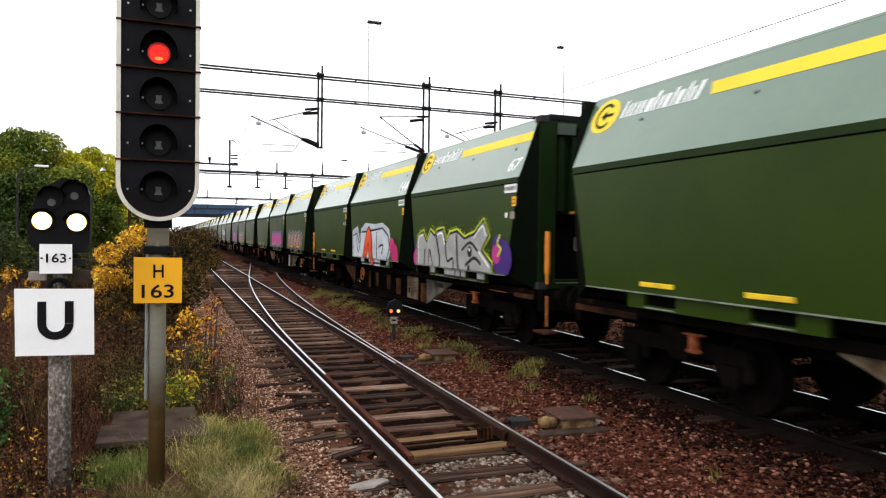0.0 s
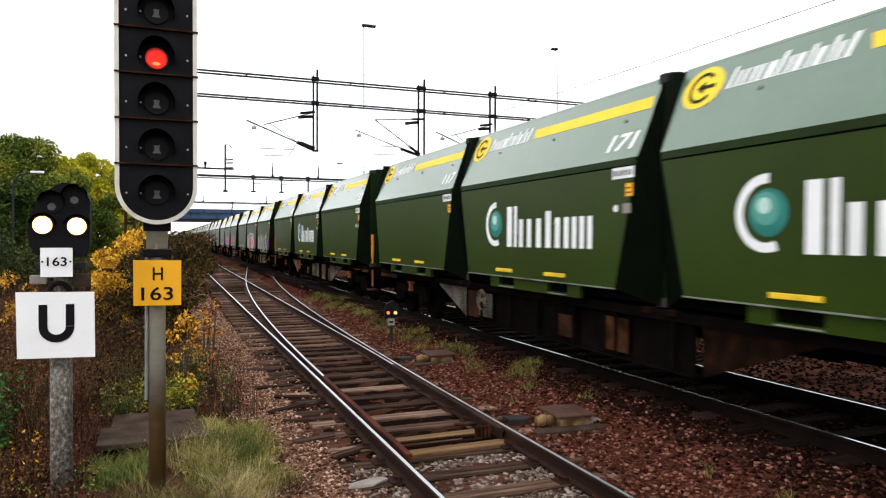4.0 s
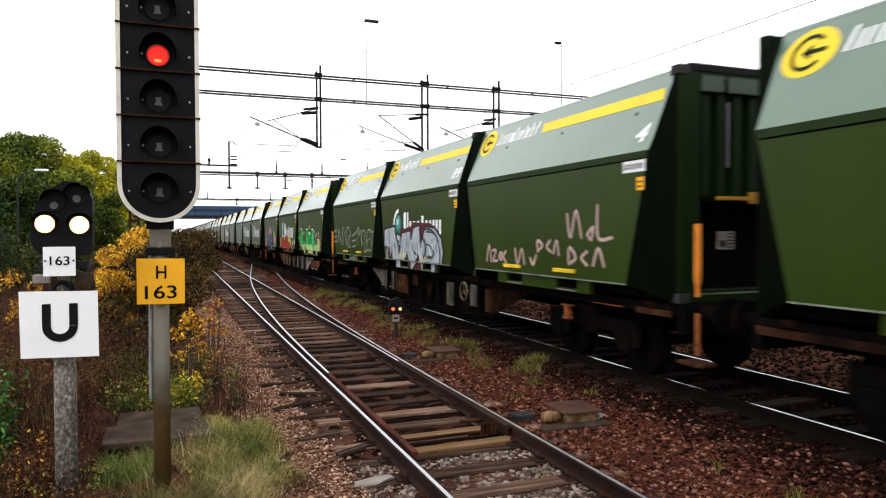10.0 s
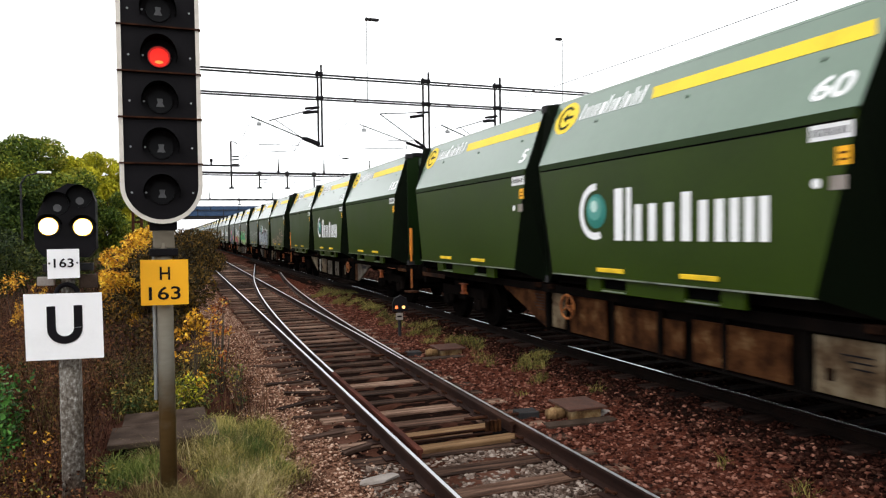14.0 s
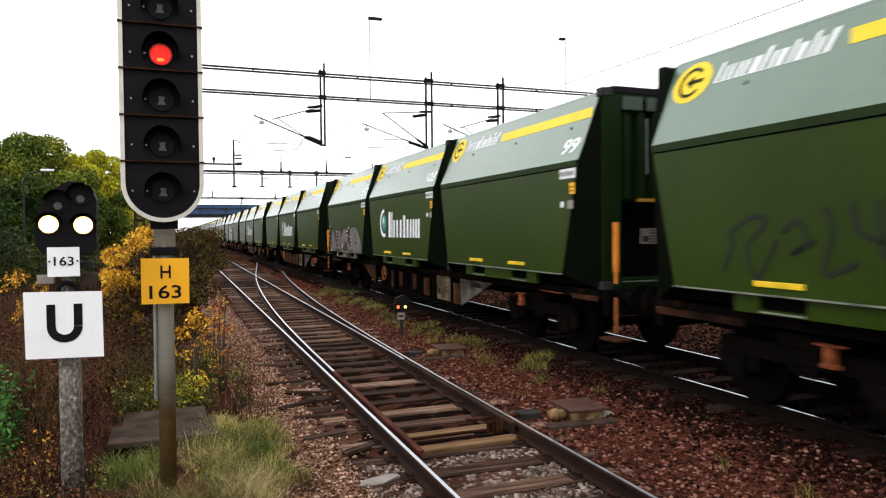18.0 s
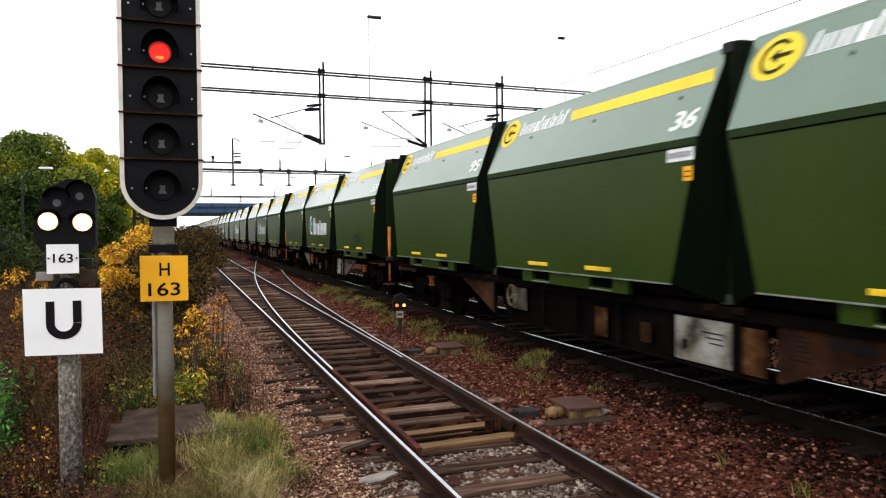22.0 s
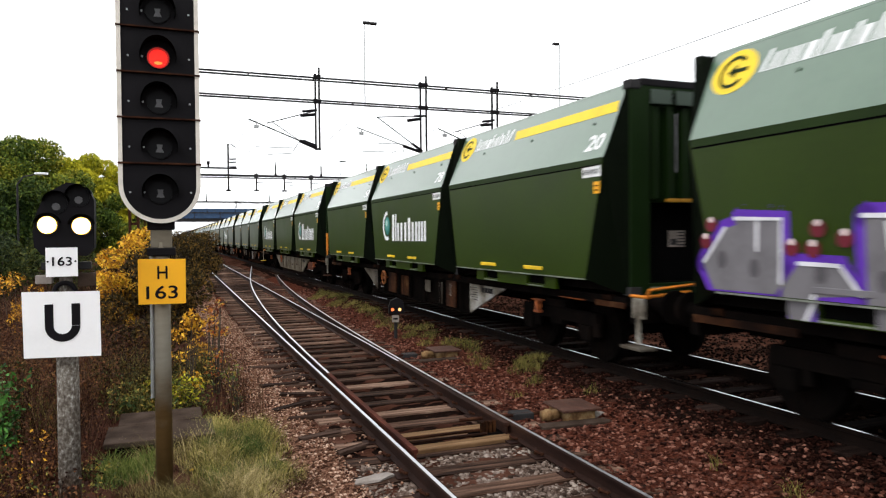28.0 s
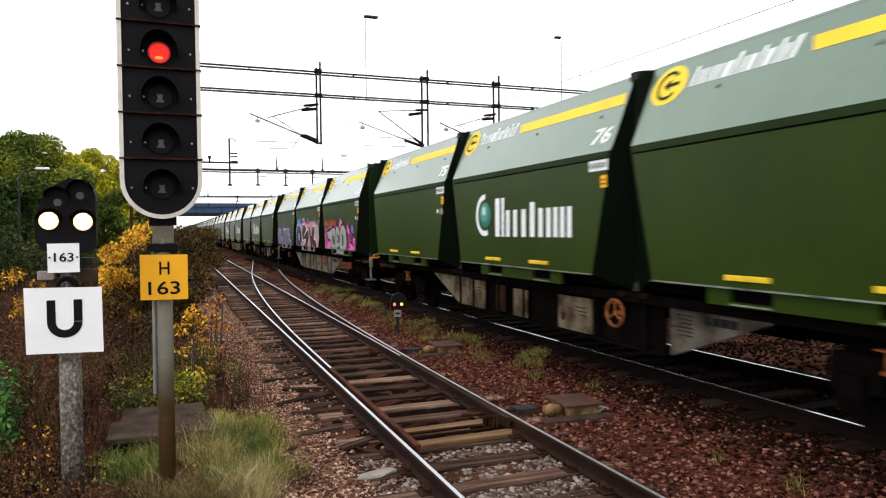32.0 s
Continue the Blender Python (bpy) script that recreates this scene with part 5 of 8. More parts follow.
def piece_grey_dark(c):
    letters = [[(-2.26, 1.34), (-2.07, 1.59), (-2.11, 2.06), (-1.87, 2.14), (-1.11, 1.41)], [(-1.06, 1.37), (-1.0, 2.08), (-0.57, 2.09), (-0.62, 1.81), (-0.13, 2.18), (0.1, 2.12), (0.62, 1.68), (1.04, 1.48), (0.94, 1.37), (0.61, 1.38), (0.13, 1.69), (0.08, 1.33), (-0.59, 1.34), (-0.48, 1.66)], [(-0.19, 1.66), (0.09, 1.67), (0.09, 1.09), (-0.5, 1.1)], [(0.79, 2.14), (1.35, 2.2), (1.72, 2.13), (2.07, 1.93), (2.31, 1.68), (2.35, 1.35), (1.64, 1.35), (1.6, 1.13), (1.18, 1.14), (1.22, 1.38), (1.11, 1.62), (0.83, 1.93)]]
    dark = [[(-2.49, 1.84), (-2.58, 2.1), (-2.23, 2.28), (-1.81, 2.18), (-2.05, 2.01), (-2.24, 1.8)], [(-1.31, 2.09), (-0.57, 2.14), (-0.18, 2.21), (0.05, 2.19), (-0.58, 1.85), (-1.04, 2.01)], [(0.36, 2.04), (0.71, 2.19), (1.35, 2.24), (0.83, 2.07), (0.95, 1.69), (1.19, 1.52), (1.02, 1.44), (0.53, 1.75)]]
    marks = [(-2.23, 2.25), (-2.51, 2.1), (-2.53, 1.88), (-2.27, 1.72), (-2.19, 1.5), (-2.2, 1.37), (-1.17, 2.05), (-1.17, 1.93), (-1.15, 1.79), (-1.1, 1.65), (-0.37, 1.51), (-0.29, 1.58), (0.26, 1.45), (0.33, 1.34), (0.41, 2.06), (0.49, 1.91), (0.63, 2.16), (0.87, 1.86), (0.93, 1.74), (1.03, 1.62), (1.09, 1.5), (0.65, 1.18), (0.66, 1.11), (-1.33, 1.21), (-1.28, 1.11)]
    grey = (0.125, 0.108, 0.102)
    sprayed(c, [(K, dark + [q for p in letters for q in outline_of(p, 0.10)]), (grey, letters), ((0.16, 0.02, 0.03), [disc(u, v - 0.05, 0.07, 8, 0.035) for u, v in marks]), ((0.62, 0.56, 0.56), [disc(u, v, 0.075, 8, 0.028) for u, v in marks]), (K, [[(1.53, 1.68), (1.8, 1.7), (1.61, 1.58)]]), (grey, [disc(1.5, 1.6, 0.03, 8)])])
    paint_over_strips(c, grey)


def piece_purple(c):
    letters = [[(-2.61, 1.66), (-2.27, 2.04), (-2.13, 2.07), (-2.13, 2.13), (-1.53, 2.12), (-1.51, 1.47), (-1.61, 1.37), (-2.45, 1.37)], [(-1.51, 1.47), (-1.34, 1.68), (-0.88, 1.67), (-0.67, 1.42), (-1.11, 1.38), (-1.25, 1.1), (-1.46, 1.1), (-1.53, 1.34)], [(-0.65, 2.13), (0.42, 2.1), (0.65, 1.99), (0.82, 1.87), (0.84, 1.77), (0.74, 1.37), (0.63, 1.11), (-0.61, 1.11)], [(0.77, 2.1), (1.36, 2.09), (1.39, 1.66), (1.3, 1.38), (1.15, 1.11), (1.11, 1.4), (0.82, 1.41), (0.86, 1.79)], [(1.35, 1.55), (1.48, 1.59), (1.65, 1.54), (1.84, 1.42), (1.44, 1.32), (1.32, 1.11), (1.17, 1.14)]]
    lines = [[(-2.58, 1.67), (-2.27, 2.04)], [(-2.13, 2.14), (-1.53, 2.12), (-1.53, 1.49)], [(-1.32, 1.69), (-0.88, 1.68), (-0.67, 1.43)], [(-0.67, 2.13), (0.42, 2.1), (0.63, 2.01), (0.82, 1.86)], [(0.76, 2.13), (1.35, 2.11), (1.36, 1.65)], [(1.35, 1.55), (1.48, 1.6), (1.68, 1.55), (1.84, 1.42)], [(-1.83, 2.11), (-1.83, 1.81)], [(-0.43, 2.06), (-0.4, 1.84), (-0.28, 1.82)], [(1.07, 2.09), (1.09, 1.79), (1.15, 1.79)], [(0.26, 1.52), (0.18, 1.37), (0.21, 1.22), (0.33, 1.2)], [(-1.15, 1.39), (-1.29, 1.11)], [(1.53, 1.41), (1.32, 1.12)]]
    drops = [(-2.47, 2.08), (-2.55, 1.9), (-1.11, 2.02), (-1.4, 1.84), (-1.16, 1.83), (-0.83, 1.93), (1.58, 1.72), (1.71, 1.98), (1.92, 1.78)]
    dark = [(-2.32, 1.7), (-1.87, 1.62), (-1.08, 1.6), (-0.07, 1.92), (0.18, 1.74), (0.47, 1.96), (0.65, 1.64), (0.91, 1.99), (1.26, 1.83), (-0.32, 1.41), (-0.46, 1.56), (1.58, 1.53)]
    grey, purple, white = (0.15, 0.143, 0.155), (0.10, 0.025, 0.36), (0.66, 0.66, 0.70)
    mist(c, [p[:5] for p in letters], purple, 0.08, 240, 21, 0.03)
    glow = [q for p in letters for q in outline_of(p, 0.22)]
    sprayed(c, [(purple, glow), (grey, letters), ((0.085, 0.08, 0.088), [disc(u, v, 0.07, 9, 0.10) for u, v in dark]), (purple, [disc(0.4, 1.4, 0.13, 14, 0.2), disc(-0.17, 1.16, 0.07, 10, 0.08)]), (white, [q for p in lines for q in ribbon(p, 0.042, False)]),
                ((0.13, 0.010, 0.022), [disc(u, v, 0.085, 12) for u, v in drops]), ((0.75, 0.62, 0.62), [disc(u, v + 0.055, 0.035, 8) for u, v in drops])])
    paint_over_strips(c, grey)


def piece_brown_pink(c):
    ring_ = closed([(-2.5, 1.25), (-2.65, 1.62), (-2.6, 1.92), (-2.43, 2.16), (-2.1, 2.27), (-1.72, 2.23), (-1.43, 2.09), (-1.25, 1.86), (-1.22, 1.64), (-1.38, 1.36), (-1.52, 1.15)])
    snake = closed([(-0.7, 2.3), (-0.91, 2.26), (-1.03, 2.09), (-1.1, 1.88), (-0.99, 1.69), (-0.77, 1.61), (-0.49, 1.66), (-0.22, 1.62), (-0.44, 1.44), (-0.7, 1.37), (-0.74, 1.27), (-0.58, 1.1), (-0.1, 1.1), (0.22, 1.37), (0.44, 1.59), (0.51, 1.8), (0.43, 1.95), (0.29, 2.05), (-0.02, 2.0), (-0.62, 1.76), (-0.62, 1.82), (-0.06, 2.08), (-0.2, 2.17), (-0.4, 2.26)], 3)
    fork = closed([(0.93, 1.92), (1.05, 1.76), (1.14, 1.97), (1.26, 2.13), (1.5, 2.2), (1.75, 2.16), (1.8, 2.0), (1.6, 1.8), (1.6, 1.66), (1.85, 1.62), (2.1, 1.53), (2.2, 1.35), (2.1, 1.2), (1.7, 1.26), (1.45, 1.36), (1.26, 1.45), (1.36, 1.28), (1.29, 1.12), (1.12, 1.08), (1.0, 1.2), (0.71, 1.66), (0.55, 1.88), (0.42, 2.12), (0.55, 2.22), (0.74, 2.19)], 3)
    blue, pink, white, brown = (0.05, 0.33, 0.85), (0.85, 0.09, 0.48), (0.82, 0.8, 0.82), (0.034, 0.019, 0.005)
    back = [((0.36, 0.33, 0.31), [[(-2.4, 1.15), (-2.75, 1.4), (-2.85, 2.1), (-2.5, 2.33), (-1.0, 2.36), (0.3, 2.33), (0.96, 2.42), (1.6, 2.4), (2.5, 2.2), (2.6, 1.7), (2.4, 1.36), (1.5, 1.15)]]),
            ((0.7, 0.7, 0.72), [[(-1.75, 2.5), (-1.65, 2.62), (-1.58, 2.5)], rect(-1.02, -0.92, 2.3, 2.58), rect(-1.02, -0.7, 2.49, 2.58), [(0.08, 2.42), (0.2, 2.56), (0.32, 2.42)]]),
            (blue, outline_of(ring_, 0.30) + [closed([(-2.75, 1.8), (-2.62, 2.2), (-2.37, 2.43), (-1.97, 2.56), (-1.73, 2.5), (-1.5, 2.33), (-1.28, 2.05), (-1.3, 1.7), (-2.4, 1.7)])]),
            (pink, outline_of(snake, 0.22) + outline_of(fork, 0.22) + [closed([(-0.95, 2.2), (-0.7, 2.45), (-0.35, 2.42), (-0.05, 2.2), (-0.5, 2.1)]), closed([(0.4, 2.15), (0.55, 2.36), (0.85, 2.3), (0.95, 2.0), (0.7, 2.0)]), closed([(1.15, 2.0), (1.25, 2.3), (1.6, 2.4), (1.85, 2.25), (1.7, 2.0)])]),
            (white, outline_of(ring_, 0.10) + outline_of(snake, 0.09) + outline_of(fork, 0.09)), (brown, [ring_, snake, fork]),
            ((0.11, 0.07, 0.04), [disc(-1.95, 2.12, 0.2, 14, 0.08), disc(-0.62, 2.14, 0.16, 14, 0.07), disc(0.62, 2.08, 0.12, 14, 0.09), disc(1.5, 2.06, 0.14, 14, 0.07)]),
            (white, [disc(-1.92, 1.73, 0.15, 18, 0.18)]), (blue, [disc(-1.92, 1.73, 0.11, 18, 0.14)])]
    sprayed(c, back)
    mist(c, [[(-2.8, 2.0), (-2.5, 2.35), (-1.8, 2.5)], [(-2.7, 1.9), (-2.4, 2.45), (-1.9, 2.58)]], blue, 0.07, 160, 5)
    mist(c, [[(-0.95, 2.3), (-0.6, 2.46), (-0.1, 2.3)], [(0.45, 2.3), (0.9, 2.3)], [(1.2, 2.3), (1.6, 2.42), (1.9, 2.2)]], pink, 0.07, 260, 6)
    mist(c, [[(-1.3, 2.36), (-0.9, 2.36), (0.3, 2.36), (0.96, 2.42), (1.7, 2.4), (2.5, 2.2), (2.6, 1.6)]], (0.36, 0.33, 0.31), 0.1, 420, 7)
    paint_over_strips(c, (0.36, 0.33, 0.31))


def piece_pink_silver(c):
    back = [((0.85, 0.11, 0.48), [[(-2.35, 1.36), (-2.3, 1.9), (-1.7, 1.95), (-1.35, 2.2), (-1.0, 2.1), (-0.75, 2.25), (-0.4, 2.1), (0.05, 2.1), (0.25, 2.45), (0.6, 2.15), (1.1, 2.0), (1.35, 2.15), (1.65, 1.9), (1.75, 1.7), (2.3, 1.75), (2.25, 1.36)]]), ((0.16, 0.09, 0.45), [disc(1.95, 2.05, 0.14), disc(2.1, 1.98, 0.08), disc(-2.2, 2.05, 0.09)])]
    body = [(-1.75, 1.7), (-1.85, 1.95), (-1.35, 2.0), (-1.0, 2.12), (-0.7, 2.1), (-0.5, 1.98), (-0.3, 2.18), (-0.05, 2.12), (0.2, 1.95), (0.4, 2.15), (0.75, 2.2), (1.1, 2.0), (1.2, 1.6), (1.1, 1.3), (0.8, 1.15), (-0.2, 1.18), (-0.9, 1.2), (-1.3, 1.25), (-1.35, 1.7)]
    lines = [([(-1.0, 1.8), (-1.05, 1.3)], 0.06), ([(-0.62, 1.3), (-0.5, 2.0)], 0.08), ([(-0.85, 1.75), (-0.72, 1.5)], 0.16), ([(-0.2, 1.85), (0.0, 1.72), (-0.15, 1.6)], 0.09), ([(0.2, 1.95), (0.1, 1.6), (0.2, 1.25)], 0.08), ([(0.65, 1.78), (0.66, 1.5)], 0.19), ([(-0.2, 1.35), (0.05, 1.42)], 0.08)]
    spots = [((0.04, 0.06, 0.2), [disc(0.66, 1.64, 0.06, 12, 0.09)]), (K, ribbon([(1.32, 1.95), (1.28, 1.45)], 0.1) + ribbon([(1.45, 1.9), (1.5, 1.5), (1.65, 1.45)], 0.08) + ribbon([(1.7, 1.85), (1.6, 1.6)], 0.07) + ribbon([(-2.0, 1.9), (-1.9, 1.45)], 0.09) + ribbon([(-2.1, 1.75), (-2.05, 1.45)], 0.06) + [disc(2.0, 1.68, 0.1, 12), disc(1.85, 1.6, 0.07, 10), disc(2.12, 1.55, 0.07, 10)]), ((0.22, 0.12, 0.4), [disc(1.98, 1.66, 0.04, 8)]), ((0.8, 0.12, 0.02), ribbon([(-2.15, 2.38), (-2.0, 2.2), (-1.9, 2.36), (-1.8, 2.2)], 0.06) + ribbon([(-1.65, 2.3), (-1.55, 2.22), (-1.65, 2.18)], 0.05) + ribbon([(-1.2, 2.32), (-1.0, 2.2), (-0.8, 2.36)], 0.06) + ribbon([(-0.6, 2.2), (-0.5, 2.38)], 0.05) + ribbon([(-2.1, 2.05), (-1.6, 2.08)], 0.045))]
    mist(c, [back[0][1][0]], (0.85, 0.11, 0.48), 0.09, 420, 9, 0.03)
    mist(c, [[(-2.15, 2.3), (-0.5, 2.35)]], (0.8, 0.12, 0.02), 0.09, 110, 10)
    silhouette(c, body, [(SILVER, 1.1, 2.4)], K, None, lines, spots, back, over=SILVER, edge=0.2)


def piece_small_color(c):
    lettered(c, [[(-1.8 + 0.9 * i, 1.45), (-1.6 + 0.9 * i, 2.0), (-1.3 + 0.9 * i, 1.5), (-1.0 + 0.9 * i, 1.9)] for i in range(4)], (0.35, 0.16, 0.12), K, (0.3, 0.34, 0.4), 0.26, (0.7, 0.7, 0.7))


def piece_pink_small(c):
    lettered(c, [[(-1.5 + 0.7 * i, 1.5), (-1.3 + 0.7 * i, 2.0), (-1.0 + 0.7 * i, 1.55)] for i in range(5)], (0.75, 0.12, 0.35), (0.25, 0.02, 0.2), (0.2, 0.3, 0.6), 0.2)


# wagon by wagon, from front to rear: fleet number, white brand mark, extra plates, spray paint
PLAIN = ("", False, False, None)
LOADS = {
    -3: (PLAIN, ("", True, False, None), PLAIN),
    -2: (("", False, False, piece_pink_small), ("", False, False, piece_small_color), PLAIN),
    -1: (PLAIN, ("", False, False, piece_pink_small), ("", False, False, piece_small_color)),
    0: (("17", False, True, None), ("144", False, False, piece_white_red), ("67", False, True, piece_silver_lime)),
    1: (("132", False, False, None), ("129", True, True, None), ("130", False, True, None)),
    2: (("117", False, False, None), ("171", True, True, None), ("58", True, True, None)),
    3: (("154", False, False, piece_blue_pink), ("64", True, False, piece_red_yellow), ("120", False, False, piece_green)),
    4: (("48", False, False, piece_white_scribble), ("89", True, False, piece_chrome_red), ("4", False, False, piece_pink_tags)),
    5: (("172", False, False, None), ("126", True, False, None), ("163", False, False, None)),
    6: (("5", False, True, None), ("60", True, True, None), ("9", False, False, None)),
    7: (("152", False, False, piece_grey_dark), ("103", True, True, None), ("99", False, True, None)),
    8: (("169", False, False, piece_dark_scribble), ("140", True, False, piece_dark_under_bars), ("135", False, False, piece_dark_blot)),
    9: (("95", False, False, None), ("36", False, False, None), ("37", False, False, None)),
    10: (("61", True, False, None), ("28", False, False, None), ("51", True, False, None)),
    11: (("50", False, False, None), ("78", True, False, None), ("20", False, False, None)),
    12: (("166", False, True, piece_purple), ("158", False, True, piece_brown_pink), ("168", False, True, piece_pink_silver)),
    13: (("75", False, True, None), ("76", True, False, None), ("74", False, False, None)),
    14: (PLAIN, PLAIN, PLAIN),
}
FIRST, LAST = -13, 14
movers = []            # (thing, place along the train, x, z)


def slot(w, k):
    """Place of container k of wagon w along the train; wagon 9's rear container is at 0."""
    return (9 - w) * WAGON + (2 - k) * STEP


def far_container():
    """The same container without its small fittings, for the wagons that stay far off."""
    c = copy_thing(container, Matrix.Identity(4))
    small = ("rib", "print", "pocket_edge", "knob", "corner_casting", "seam_groove", "header_beam", "bottom_edge", "lock_clasp", "data_plate", "vertical_marking", "badge_mark", "warning_plate", "strip_label", "lower_end_wall", "fork_pocket")
    for o in list(c.children_recursive):
        if o.name.split(".")[0] in small:
            bpy.data.objects.remove(o)
    return c


master_used = False
distant = far_container()
for w in range(FIRST, LAST + 1):
    for k in range(3):
        number, brand, plates, spray = LOADS.get(w, (PLAIN, ("", w % 2 == 0, False, None), PLAIN))[k]
        if w < -3:
            c = distant if (w, k) == (FIRST, 0) else copy_thing(distant, Matrix.Identity(4))
            movers.append((c, slot(w, k), TRACK_X, BASE))
            continue
        c = container if not master_used else copy_thing(container, Matrix.Identity(4))
        movers.append((c, slot(w, k), TRACK_X, BASE))
        master_used = True
extras = [m[0] for m in movers]
i = 0
for w in range(FIRST, LAST + 1):
    for k in range(3):
        number, brand, plates, spray = LOADS.get(w, (PLAIN, ("", w % 2 == 0, False, None), PLAIN))[k]
        c = extras[i]
        i += 1
        if number:
            fleet_number(c, number)
        if brand:
            brand_mark(c)
        if plates:
            small_plates(c)
        if spray:
            spray(c)
        what = "green container with yellow stripe"
        if spray:
            what += " and " + {piece_silver_lime: "silver and lime graffiti", piece_white_red: "white and red graffiti", piece_blue_pink: "blue and pink graffiti", piece_red_yellow: "red and yellow graffiti", piece_green: "bright green graffiti", piece_white_scribble: "white scribbled lines", piece_chrome_red: "chrome graffiti", piece_pink_tags: "pale pink tags", piece_dark_scribble: "faded dark scribbles", piece_dark_under_bars: "faded dark scribbles", piece_dark_blot: "a faded dark blot", piece_grey_dark: "dull grey graffiti", piece_purple: "grey and purple graffiti", piece_brown_pink: "brown and pink graffiti", piece_pink_silver: "pink and silver graffiti", piece_small_color: "brownish graffiti", piece_pink_small: "pink graffiti"}[spray]
        elif brand:
            what += " and white bars"
        tagged(c, what + " on wagon", "container", "containers of the train")


# ---- wagons ----
def wheelset():
    bm = tubes(((-0.95, 0, 0), (0.95, 0, 0), 0.08), n=10)
    for s in (-1, 1):
        tube(bm, (s * 0.69, 0, 0), (s * 0.82, 0, 0), 0.46, n=28)
        tube(bm, (s * 0.66, 0, 0), (s * 0.69, 0, 0), 0.485, n=28)
        tube(bm, (s * 0.82, 0, 0), (s * 0.835, 0, 0), 0.38, n=20)
        for a in range(4):
            q = Matrix.Rotation(a * math.pi / 2, 3, "X")
            tube(bm, q @ Vector((s * 0.83, 0.27, 0)), q @ Vector((s * 0.845, 0.27, 0)), 0.045, n=8)
    return bm


WHEEL_MESH = None


def bogie(parent, y0):
    """A two-axle bogie with side frames, springs and axle boxes."""
    b = part("bogie", boxes((-0.85, 0.85, -0.22, 0.22, 0.45, 0.85), (-1.12, -0.98, -1.15, 1.15, 0.58, 0.78), (0.98, 1.12, -1.15, 1.15, 0.58, 0.78), (-1.12, 1.12, -0.18, 0.18, 0.5, 0.62), bevel=0.015), UNDER, parent, "sooty steel bogie, darkened for the shade under the wagon", pose(0, y0, 0))
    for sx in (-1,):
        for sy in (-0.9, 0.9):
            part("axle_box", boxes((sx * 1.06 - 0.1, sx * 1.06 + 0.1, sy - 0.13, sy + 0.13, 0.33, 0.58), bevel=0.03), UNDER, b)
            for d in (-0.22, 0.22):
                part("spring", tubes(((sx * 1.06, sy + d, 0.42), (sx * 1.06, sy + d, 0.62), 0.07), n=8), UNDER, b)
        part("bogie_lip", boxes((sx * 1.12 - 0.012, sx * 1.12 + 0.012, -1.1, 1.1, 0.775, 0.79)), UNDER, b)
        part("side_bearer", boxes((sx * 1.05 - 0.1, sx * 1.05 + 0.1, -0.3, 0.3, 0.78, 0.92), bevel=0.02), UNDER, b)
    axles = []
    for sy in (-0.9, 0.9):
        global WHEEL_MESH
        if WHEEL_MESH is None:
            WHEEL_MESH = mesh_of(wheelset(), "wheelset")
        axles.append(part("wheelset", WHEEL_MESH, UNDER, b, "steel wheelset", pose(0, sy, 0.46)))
    return b


